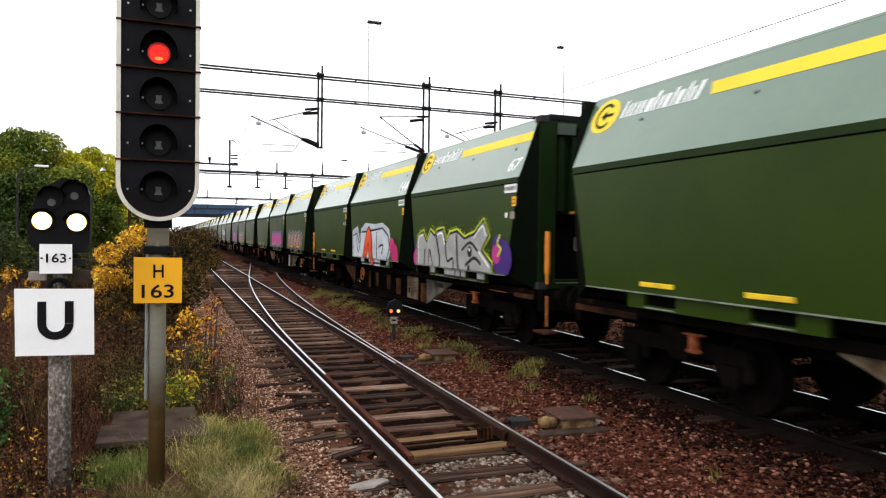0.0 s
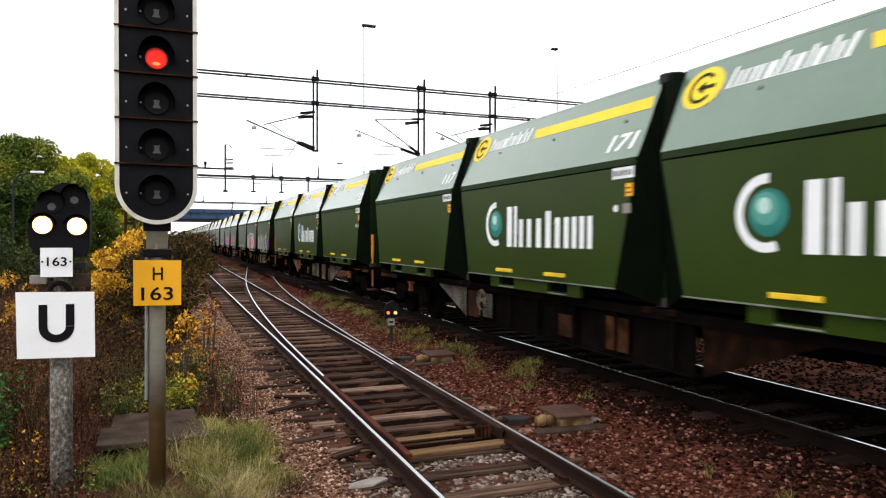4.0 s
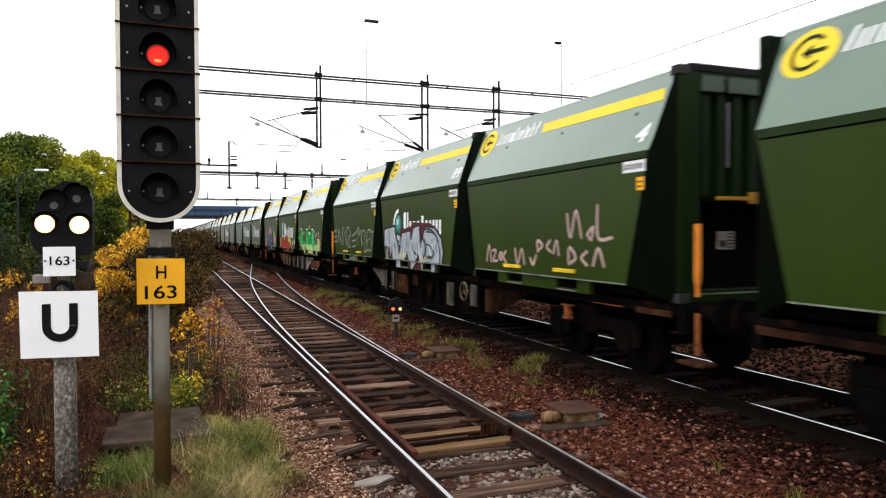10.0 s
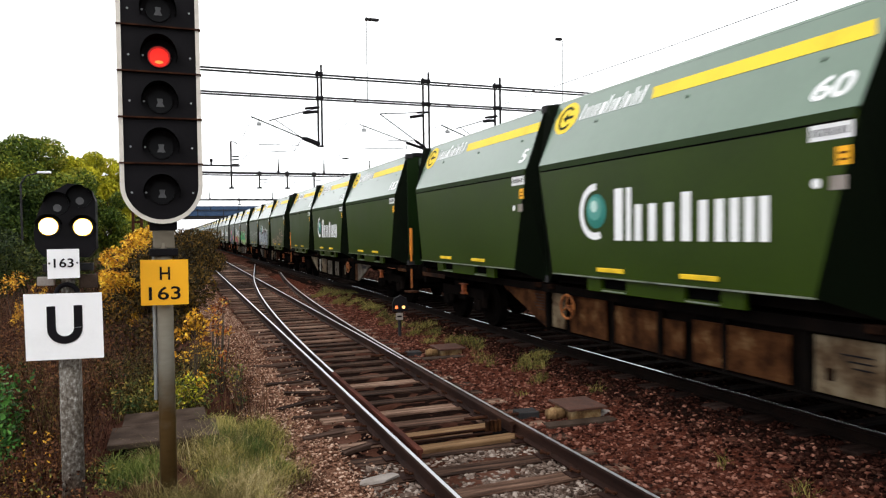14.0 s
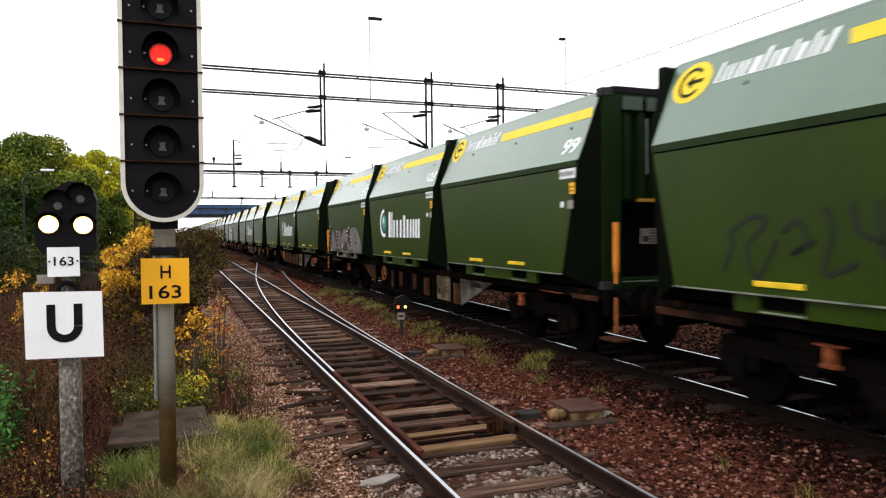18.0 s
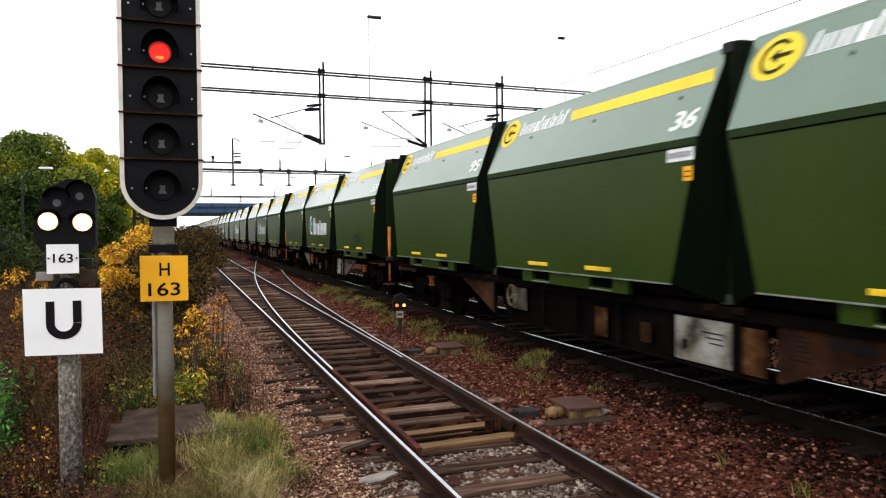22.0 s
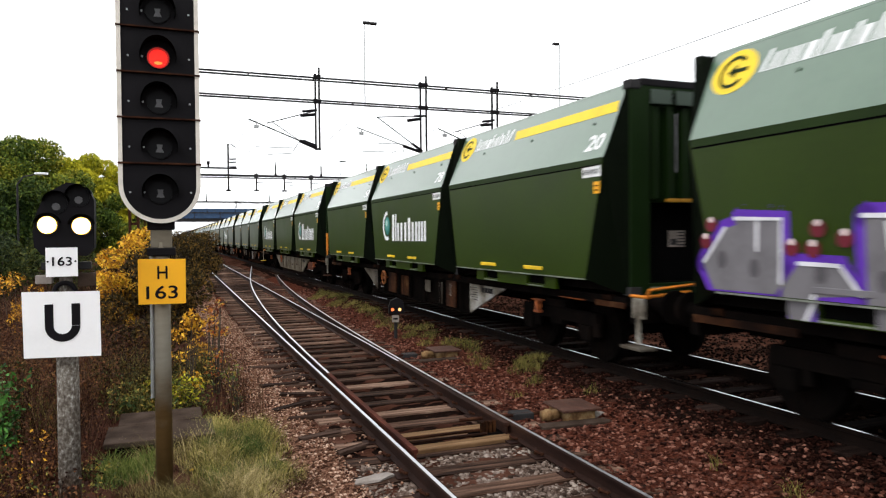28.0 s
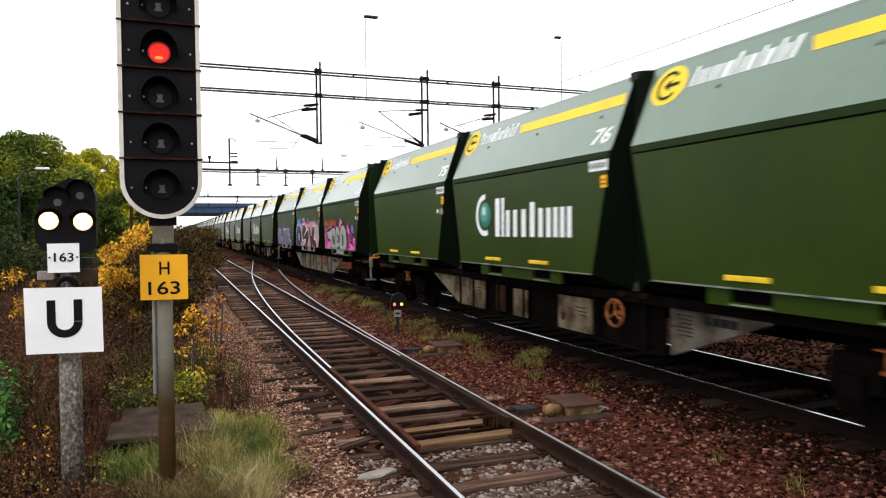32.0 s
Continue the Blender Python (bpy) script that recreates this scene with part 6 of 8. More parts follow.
# per wagon: brake wheel's place and paint, the two end plates, then the side plates (y0, y1, z0, z1, paint)
FITTINGS = {
    1: (2.30, BRAKE_ORANGE, CREAM_PANEL, GREY_PANEL, ((0.75, 1.0, 0.46, 0.74, CREAM_PANEL), (-1.40, -0.75, 0.42, 0.98, GREY_PANEL), (-0.70, -0.15, 0.42, 0.92, CREAM_PANEL), (-2.72, -2.10, 0.38, 0.98, CREAM_PANEL), (-3.46, -3.14, 0.38, 0.85, OCHRE_PANEL), (-3.75, -3.55, 0.38, 0.95, GREY_PANEL))),
    2: (2.2, CREAM_PANEL, GREY_PANEL, UNDER_RUST, ((2.63, 3.10, 0.40, 0.95, RUST_PANEL), (1.98, 2.58, 0.45, 0.92, GREY_PANEL), (-0.9, -0.5, 0.45, 0.8, RUST_PANEL), (-2.3, -1.8, 0.42, 0.9, OCHRE_PANEL))),
    3: (2.36, BRAKE_ORANGE, OCHRE_PANEL, WHITE_PANEL, ((1.53, 2.94, 0.40, 0.98, CREAM_PANEL), (0.83, 1.18, 0.40, 0.92, CREAM_PANEL), (0.48, 0.68, 0.62, 0.86, RUST_PANEL), (-0.38, 0.0, 0.38, 0.88, CREAM_PANEL), (-0.90, -0.78, 0.40, 0.95, CREAM_PANEL), (-0.60, -0.48, 0.40, 0.95, CREAM_PANEL), (-1.75, -1.25, 0.40, 0.95, GREY_PANEL), (-3.14, -2.24, 0.38, 0.98, GREY_PANEL), (-3.65, -3.34, 0.38, 0.92, OCHRE_PANEL))),
    4: (-2.72, CREAM_PANEL, GREY_PANEL, UNDER_RUST, ((2.38, 2.75, 0.45, 0.98, GREY_PANEL), (1.30, 2.26, 0.42, 0.92, OCHRE_PANEL), (0.55, 0.95, 0.70, 0.95, RUST_PANEL), (-0.45, -0.15, 0.5, 0.8, UNDER_RUST), (-1.85, -1.46, 0.40, 0.92, GREY_PANEL), (-3.16, -2.80, 0.50, 0.95, GREY_PANEL), (-3.9, -3.55, 0.45, 0.9, RUST_PANEL))),
    5: (-2.75, BRAKE_ORANGE, CREAM_PANEL, GREY_PANEL, ((2.54, 2.88, 0.42, 0.92, WHITE_PANEL), (1.46, 2.39, 0.40, 0.98, CREAM_PANEL), (0.42, 1.15, 0.38, 0.92, GREY_PANEL), (-0.90, -0.2, 0.40, 0.92, GREY_PANEL), (-1.95, -1.78, 0.50, 0.85, CREAM_PANEL), (-3.76, -3.41, 0.38, 0.95, OCHRE_PANEL))),
    6: (2.3, BRAKE_ORANGE, OCHRE_PANEL, GREY_PANEL, ((2.55, 2.95, 0.40, 0.98, CREAM_PANEL), (1.40, 2.48, 0.38, 0.98, OCHRE_PANEL), (0.25, 1.25, 0.38, 0.92, OCHRE_PANEL), (-0.25, 0.12, 0.38, 0.85, OCHRE_PANEL), (-1.85, -0.42, 0.38, 0.90, OCHRE_PANEL), (-2.9, -2.15, 0.38, 0.95, CREAM_PANEL))),
    7: (1.88, BRAKE_ORANGE, OCHRE_PANEL, GREY_PANEL, ((1.22, 1.53, 0.42, 0.9, OCHRE_PANEL), (0.48, 0.77, 0.5, 0.9, RUST_PANEL), (-0.71, -0.43, 0.5, 0.9, RUST_PANEL), (-1.68, -1.32, 0.42, 0.85, OCHRE_PANEL), (-3.15, -2.27, 0.40, 0.98, CREAM_PANEL), (-3.70, -3.33, 0.38, 0.85, OCHRE_PANEL))),
    8: (2.20, BRAKE_ORANGE, CREAM_PANEL, GREY_PANEL, ((2.52, 2.85, 0.55, 0.95, WHITE_PANEL), (1.52, 1.83, 0.55, 0.85, OCHRE_PANEL), (0.85, 1.08, 0.40, 0.65, CREAM_PANEL), (-0.45, -0.23, 0.45, 0.8, RUST_PANEL), (-3.27, -2.45, 0.38, 0.95, WHITE_PANEL), (-3.84, -3.52, 0.38, 0.85, OCHRE_PANEL))),
    9: (2.17, CREAM_PANEL, RUST_PANEL, RUST_PANEL, ((1.85, 2.4, 0.55, 0.95, GREY_PANEL), (-0.64, -0.34, 0.42, 0.85, OCHRE_PANEL), (-1.65, -1.44, 0.48, 0.75, RUST_PANEL), (-3.08, -2.14, 0.38, 0.92, WHITE_PANEL), (-3.58, -3.22, 0.38, 0.9, OCHRE_PANEL))),
    11: (2.2, BRAKE_ORANGE, GREY_PANEL, WHITE_PANEL, ((1.4, 2.1, 0.4, 0.95, RUST_PANEL), (0.3, 0.9, 0.4, 0.92, OCHRE_PANEL), (-1.3, -0.9, 0.62, 0.9, GREY_PANEL), (-2.1, -1.95, 0.4, 0.9, GREY_PANEL), (-2.95, -2.4, 0.38, 0.98, RUST_PANEL), (-2.72, -2.55, 0.62, 0.92, WHITE_PANEL))),
    13: (-2.7, BRAKE_ORANGE, CREAM_PANEL, GREY_PANEL, ((2.64, 3.11, 0.38, 0.98, CREAM_PANEL), (1.9, 2.60, 0.38, 0.95, CREAM_PANEL), (0.95, 1.35, 0.42, 0.92, RUST_PANEL), (0.1, 0.62, 0.40, 0.90, CREAM_PANEL), (-1.95, -0.95, 0.38, 0.92, CREAM_PANEL))),
}


def wagon_master(kind):
    w = new("flat_wagon")
    plated = kind in ("plated", "plated_post")
    deck = part("centre_frame", boxes((-0.45, 0.45, -9.2, 9.2, 0.72, 1.05), (-1.2, 1.2, -9.35, -9.2, 0.75, 1.12), (-1.2, 1.2, 9.2, 9.35, 0.75, 1.12), bevel=0.01), UNDER, w, "sooty steel underframe, darkened for the shade below the deck")
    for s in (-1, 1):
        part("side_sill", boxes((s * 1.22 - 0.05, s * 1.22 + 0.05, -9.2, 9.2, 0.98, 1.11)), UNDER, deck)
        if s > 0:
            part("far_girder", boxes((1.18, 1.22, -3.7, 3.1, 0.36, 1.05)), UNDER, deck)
            for e in (-1, 1):
                bm = tubes(((0.875, e * 9.35, 1.0), (0.875, e * 9.7, 1.0), 0.11), ((0.875, e * 9.7, 1.0), (0.875, e * 9.76, 1.0), 0.23), n=14)
                part("buffer", bm, UNDER, w)
            continue
        yb = -0.30
        front = s * 1.20
        if plated:
            wheel_y, wheel_mat, far_mat, near_mat, plates = (-2.81 if kind == "plated" else 2.12), HOOK, None, None, ()
            belly = bmesh.new()
            prism(belly, [(yb - 5.05, 1.06), (yb - 5.05, 0.94), (yb - 3.45, 0.34), (yb + 3.45, 0.34), (yb + 5.05, 0.94), (yb + 5.05, 1.06)], front - 0.02, front + 0.02)
            side = part("side_girder", belly, GIRDER, w, "pale grey fish-bellied side girder")
            for yy in (-3.2, -2.55, -1.35, -0.1, 0.45, 1.15, 2.4, 2.95, 3.25):
                part("rib", boxes((front - 0.055, front - 0.015, yb + yy - 0.035, yb + yy + 0.035, 0.37, 1.05), bevel=0.006), GIRDER, side)
                part("rib_seam", boxes((front - 0.024, front - 0.02, yb + yy - 0.085, yb + yy - 0.035, 0.37, 1.05)), UNDER_RUST, side)
            for yy, z, a, b in ((-1.9, 0.62, 0.32, 0.05), (0.75, 0.66, 0.04, 0.12), (1.6, 0.60, 0.06, 0.09), (2.7, 0.72, 0.05, 0.14), (-0.7, 0.58, 0.30, 0.045), (1.95, 0.55, 0.05, 0.04)):
                part("slot", boxes((front - 0.026, front - 0.018, yb + yy - a / 2, yb + yy + a / 2, z, z + b)), UNDER_RUST, side, "rusty slot in the girder")
            for y0, n in ((-2.5, 6), (3.4, 5), (1.35, 3), (-0.05, 3)):
                for k in range(n):
                    part("lettering_bar", boxes((front - 0.026, front - 0.019, yb + y0, yb + y0 + 0.38 - 0.05 * (k % 3), 0.88 - 0.045 * k, 0.892 - 0.045 * k)), BLACK, side)
            for y0, y1 in ((-4.15, -4.07), (-4.0, -3.88), (-3.85, -3.73), (-3.70, -3.58)):
                part("owner_bar", boxes((front - 0.026, front - 0.019, yb + y0, yb + y1, 0.80, 0.90)), BLACK, side)
            part("yellow_mark", boxes((front - 0.026, front - 0.018, yb + 0.2, yb + 0.27, 0.68, 0.75)), OCHRE_PANEL, side)
            part("bottom_flange", boxes((front - 0.05, front + 0.03, yb - 3.25, yb + 3.25, 0.325, 0.345)), CREAM_PANEL, side)
        else:
            wheel_y, wheel_mat, far_mat, near_mat, plates = FITTINGS[kind]
            side = part("side_girder", boxes((s * 1.10 - 0.02, s * 1.10 + 0.02, yb - 3.2, yb + 3.2, 0.36, 1.05)), UNDER, w, "sooty side girder with plates, darkened for shade")
            for e, m in ((1, far_mat), (-1, near_mat)):
                bm = bmesh.new()
                prism(bm, [(yb + e * 5.05, 1.06), (yb + e * 5.05, 0.95), (yb + e * 3.45, 0.36), (yb + e * 3.45, 1.06)], front - 0.02, front + 0.02)
                part("end_gusset", bm, m, side, "triangular end plate")
                if m is UNDER_RUST:
                    continue
                for k in range(6):
                    part("lettering_bar", boxes((front - 0.026, front - 0.019, yb + e * 3.68 - 0.18, yb + e * 3.68 + 0.18 - 0.05 * (k % 3), 0.90 - 0.05 * k, 0.912 - 0.05 * k)), BLACK, side)
                if e < 0:
                    for y0 in (-4.1, -4.25, -4.38, -4.51):
                        part("owner_bar", boxes((front - 0.026, front - 0.019, yb + y0 - 0.06, yb + y0 + 0.05, 0.83, 0.93)), BLACK, side)
            for y0, y1, z0, z1, m in plates:
                plate = part("side_plate", boxes((front - 0.02, front + 0.01, y0, y1, z0, z1), bevel=0.008), m, side)
                if y1 - y0 > 0.6 and m is not RUST_PANEL and m is not OCHRE_PANEL:
                    for k in range(3):
                        part("lettering_bar", boxes((front - 0.027, front - 0.02, y0 + 0.12, y0 + 0.45 - 0.06 * k, z1 - 0.16 - 0.06 * k, z1 - 0.145 - 0.06 * k)), BLACK, plate)
                    part("slot", boxes((front - 0.027, front - 0.02, y1 - 0.22, y1 - 0.14, z0 + 0.14, z0 + 0.26)), UNDER_RUST, plate)
            for yy in (3.12, 2.42, 1.22, 0.2, -0.95, -2.05, -3.22):
                part("rib", boxes((front - 0.04, front + 0.02, yy - 0.035, yy + 0.035, 0.36, 1.02), bevel=0.006), UNDER, side)
            part("bottom_flange", boxes((s * 1.18 - 0.07, s * 1.18 + 0.07, yb - 3.3, yb + 3.3, 0.335, 0.36)), UNDER, side)
        # hand-brake wheel
        bm = ring(bmesh.new(), (-1.33, wheel_y, 0.80), (1, 0, 0), 0.19, 0.02)
        for a in range(3):
            q = Matrix.Rotation(a * 2.094, 3, "X")
            tube(bm, Vector((-1.33, wheel_y, 0.80)), Vector((-1.33, wheel_y, 0.80)) + q @ Vector((0, 0, 0.19)), 0.014, n=6)
        tube(bm, (-1.34, wheel_y, 0.80), (-1.2, wheel_y, 0.80), 0.03, n=8)
        part("brake_wheel", bm, wheel_mat, w, "worn hand-brake wheel", smooth=True)
        for yy in (-8.8, -3.3, -2.85, 2.85, 3.3, 8.8):
            part("container_lug", boxes((s * 1.26 - 0.06, s * 1.26 + 0.06, yy - 0.09, yy + 0.09, 1.04, 1.125), bevel=0.015), UNDER_RUST, w)
        for yy in (-6.72, 6.66):
            part("rope_hook", boxes((s * 1.25 - 0.04, s * 1.25 + 0.04, yy - 0.055, yy + 0.055, 0.68, 0.88), (s * 1.25 - 0.05, s * 1.25 + 0.05, yy - 0.16, yy + 0.16, 0.87, 0.89), (s * 1.25 - 0.05, s * 1.25 + 0.05, yy - 0.085, yy + 0.085, 0.66, 0.70), bevel=0.01), HOOK, w, "rusty orange hook")
        part("sill_strip", boxes((s * 1.275 - 0.006, s * 1.275 + 0.006, -8.2, -7.45, 0.985, 1.0)), HOOK, w, "worn orange strip on the sill")
        part("end_sill", boxes((s * 1.28 - 0.01, s * 1.28 + 0.01, 7.7, 9.2, 0.93, 1.02), bevel=0.005), RUST_PANEL, w, "dull grey-brown end sill")
        part("end_sill", boxes((s * 1.28 - 0.01, s * 1.28 + 0.01, -9.2, -8.5, 0.95, 1.03), bevel=0.005), RUST_PANEL, w, "dull grey-brown end sill")
        # buffers
        for e in (-1, 1):
            bm = tubes(((s * 0.875, e * 9.35, 1.0), (s * 0.875, e * 9.7, 1.0), 0.11), n=12)
            tube(bm, (s * 0.875, e * 9.7, 1.0), (s * 0.875, e * 9.76, 1.0), 0.23, n=16)
            part("buffer", bm, UNDER, w)
    for e in (-1, 1):
        part("coupling", tubes(((0, e * 9.3, 0.95), (0, e * 9.85, 0.85), 0.06), n=8), UNDER, w)
        if e > 0:
            continue
        if kind == "plated" or (not plated and kind > 8):
            bm = tubes(((-1.22, e * 9.25, 1.14), (-1.22, e * 9.6, 1.14), 0.022), ((-1.22, e * 9.6, 1.14), (-0.55, e * 9.66, 1.2), 0.022), ((-1.22, e * 9.6, 1.14), (-1.22, e * 9.66, 1.24), 0.02), ((-1.22, e * 9.66, 1.24), (-0.4, e * 9.66, 1.3), 0.02), n=6)
            part("hand_rail", bm, ORANGE, w, "orange bent hand rail")
            part("step_bracket", boxes((-1.30, -1.24, e * 9.5 - 0.12, e * 9.5 + 0.12, 0.85, 1.12), (-1.30, -1.26, e * 9.5 - 0.04, e * 9.5 + 0.04, 0.5, 0.9), bevel=0.008), WHITE_PANEL, w, "whitish step bracket")
            part("foot_step", boxes((-1.42, -1.15, e * 9.5 - 0.22, e * 9.5 + 0.22, 0.44, 0.48), bevel=0.008), PAD if kind == 9 else GREY_PANEL, w, "foot step")
        else:
            bm = tubes(((-1.28, e * 9.66, 1.42), (-1.28, e * 9.66, 2.12), 0.042), ((-1.28, e * 9.66, 1.25), (-1.28, e * 9.66, 1.42), 0.025), n=8)
            part("hand_rail", bm, ORANGE, w, "upright orange hand rail")
            part("step_post", tubes(((-1.28, e * 9.66, 0.55), (-1.28, e * 9.66, 1.05), 0.028), n=6), WHITE_PANEL if plated else BRAKE_ORANGE, w, "worn step post")
            if plated:
                part("step_bracket", boxes((-1.31, -1.23, e * 9.5 - 0.10, e * 9.5 + 0.10, 0.86, 1.12), bevel=0.008), WHITE_PANEL, w, "whitish step bracket")
            part("foot_step", boxes((-1.42, -1.15, e * 9.65 - 0.2, e * 9.65 + 0.2, 0.44, 0.48), bevel=0.008), RUST, w)
    for y0 in (-7.1, 7.1):
        bogie(w, y0)
    return w


WAGON_KINDS = {10: "plated_post", 12: "plated", 14: "plated", 0: 7}
masters = {}
for w in range(FIRST, LAST + 1):
    kind = WAGON_KINDS.get(w, w if w in FITTINGS else (4, 7, 2, 8)[w % 4])
    if kind not in masters:
        masters[kind] = wagon_master(kind)
        ob = masters[kind]
    else:
        ob = copy_thing(masters[kind], Matrix.Identity(4))
    tagged(ob, "sooty, shade-darkened flat wagon with pale grey side girders on the rails" if str(kind).startswith("plated") else "sooty, shade-darkened flat wagon with stained rusty side plates on the rails", "wagon", "wagons of the train")
    movers.append((ob, slot(w, 1), TRACK_X, 0.0))
for m in movers:
    m[0].location = (m[2], m[1] - 164.25, m[3])


# ---- signals beside the track ----
def facing(x, y, z0, turn=0.0):
    """Maps (u, v, lift) onto an upright face towards the camera's side."""
    m = pose(x, y, z0, 0, 0, turn)
    return lambda u, v, l: m @ Vector((u, -l, v))


def stadium(half, low, high, n=14):
    pts = [(half * math.cos(math.pi + math.pi * i / n), low + half * math.sin(math.pi + math.pi * i / n)) for i in range(n + 1)]
    pts += [(half * math.cos(math.pi * i / n), high + half * math.sin(math.pi * i / n)) for i in range(n + 1)]
    return pts


def solid(outline, place, l0, l1):
    bm = bmesh.new()
    a = [bm.verts.new(place(u, v, l1)) for u, v in outline]
    b = [bm.verts.new(place(u, v, l0)) for u, v in outline]
    bm.faces.new(a)
    bm.faces.new(b[::-1])
    k = len(a)
    for i in range(k):
        bm.faces.new((a[i], b[i], b[(i + 1) % k], a[(i + 1) % k]))
    bmesh.ops.recalc_face_normals(bm, faces=bm.faces)
    return bm


def hood(place, u, v, r, depth, spread=(-20, 200), n=14):
    """A curved shade over a lens."""
    bm = bmesh.new()
    rows = []
    for i in range(n + 1):
        a = radians(spread[0] + (spread[1] - spread[0]) * i / n)
        rows.append([bm.verts.new(place(u + rr * math.cos(a), v + rr * math.sin(a), l)) for rr, l in ((r, 0.0), (r, depth * (0.55 + 0.45 * math.sin(max(0, a)) if 0 < a < math.pi else 0.5)), (r + 0.006, depth * 0.5), (r + 0.006, 0.0))])
    for a, b in zip(rows, rows[1:]):
        for j in range(3):
            bm.faces.new((a[j], a[j + 1], b[j + 1], b[j]))
    return bm


def main_signal():
    X, Y = -0.076, 6.72
    s = new("main_signal")
    place = facing(X, Y - 0.12, 0, 0)
    part("mast", tubes(((X - 0.005, Y, -0.42), (X - 0.005, Y, 1.95), 0.072), n=20), MAST, s, "grey round steel mast, stained ochre below", smooth=True)
    part("mast_neck", boxes((X - 0.115, X + 0.115, Y - 0.08, Y + 0.08, 2.06, 2.25), bevel=0.01), BLACK, s, "black neck box")
    part("neck_sleeve", boxes((X - 0.09, X + 0.09, Y - 0.07, Y + 0.07, 1.90, 2.06), bevel=0.01), MAST, s)
    part("neck_collar", boxes((X - 0.12, X + 0.12, Y - 0.085, Y + 0.085, 1.83, 1.90), bevel=0.01), BLACK, s)
    half = 0.337
    low, high = 2.456, 4.2
    body = part("signal_board", solid(stadium(half - 0.03, low, high), place, -0.02, 0.012), BLACK, s, "black five-light signal board")
    bm = bmesh.new()
    out, inn = stadium(half, low, high, 18), stadium(half - 0.036, low, high, 18)
    k = len(out)
    rows = [[bm.verts.new(place(*out[i], -0.03)), bm.verts.new(place(*out[i], 0.03)), bm.verts.new(place(*inn[i], 0.03)), bm.verts.new(place(*inn[i], -0.03))] for i in range(k)]
    for i in range(k):
        a, b = rows[i], rows[(i + 1) % k]
        for j in range(4):
            bm.faces.new((a[j], b[j], b[(j + 1) % 4], a[(j + 1) % 4]))
    part("rim", bm, RIM, s, "pale worn metal rim")
    pitch = 0.396
    v0 = 2.391
    for i in range(5):
        v = v0 + pitch * i
        if i < 4:
            part("divider", boxes((X - half - 0.004, X + half + 0.008, Y - 0.165, Y - 0.105, v + 0.247, v + 0.261), bevel=0.003), RUST, s, "thin brown metal divider")
        lens = part("lens", solid(disc(0.0, v, 0.10, 24), place, 0.012, 0.03), GLASS_DARK, s)
        part("hood", hood(place, 0.0, v + 0.005, 0.145, 0.20), BLACK_MATT, lens)
        if i == 3:
            part("lens_glow", solid(disc(0.0, v - 0.008, 0.092, 24), place, 0.0305, 0.033), LAMP_RED_DIM, lens, "dim red rim of the lens")
            part("red_light", solid(disc(0.0, v - 0.012, 0.074, 24), place, 0.0335, 0.036), LAMP_RED, lens, "glowing red light")
            part("light_core", solid(disc(0.0, v - 0.055, 0.034, 14, 0.014), place, 0.037, 0.04), LAMP_RED_CORE, lens)
        else:
            part("reflector", solid([(-0.035, v - 0.045), (0.035, v - 0.045), (0.018, v - 0.01), (0.025, v + 0.025), (-0.025, v + 0.025), (-0.018, v - 0.01)], place, 0.031, 0.034), LENS_MARK, lens)
        for u in (-0.245, -0.13, 0.255):
            part("screw", solid(disc(u, v, 0.009, 8), place, 0.012, 0.022), STEEL, s)
    plate = part("signal_plate", solid([(-0.197, 1.405), (0.195, 1.40), (0.197, 1.80), (-0.197, 1.805)], facing(X + 0.002, Y - 0.115, 0.0, 0), -0.004, 0.004), SIGN_YELLOW, s, "yellow enamel plate with black lettering")
    pl = facing(X + 0.002, Y - 0.115, 0, 0)
    part("letter", flat_text("H", 0.085, 0.115, lambda u, v, l: pl(-0.04 + u, 1.625 + v, l), 0, 0.008, 0.012), BLACK, plate)
    part("number", flat_text("163", 0.262, 0.118, lambda u, v, l: pl(-0.133 + u, 1.448 + v, l), 0, 0.008, 0.012), BLACK, plate)
    part("conduit", tubes(((X - 0.095, Y - 0.02, 0.55), (X - 0.085, Y - 0.02, 1.9), 0.016), n=8), STEEL, s)
    tagged(s, "tall black five-light railway signal showing red on a round mast", "signal")


main_signal()


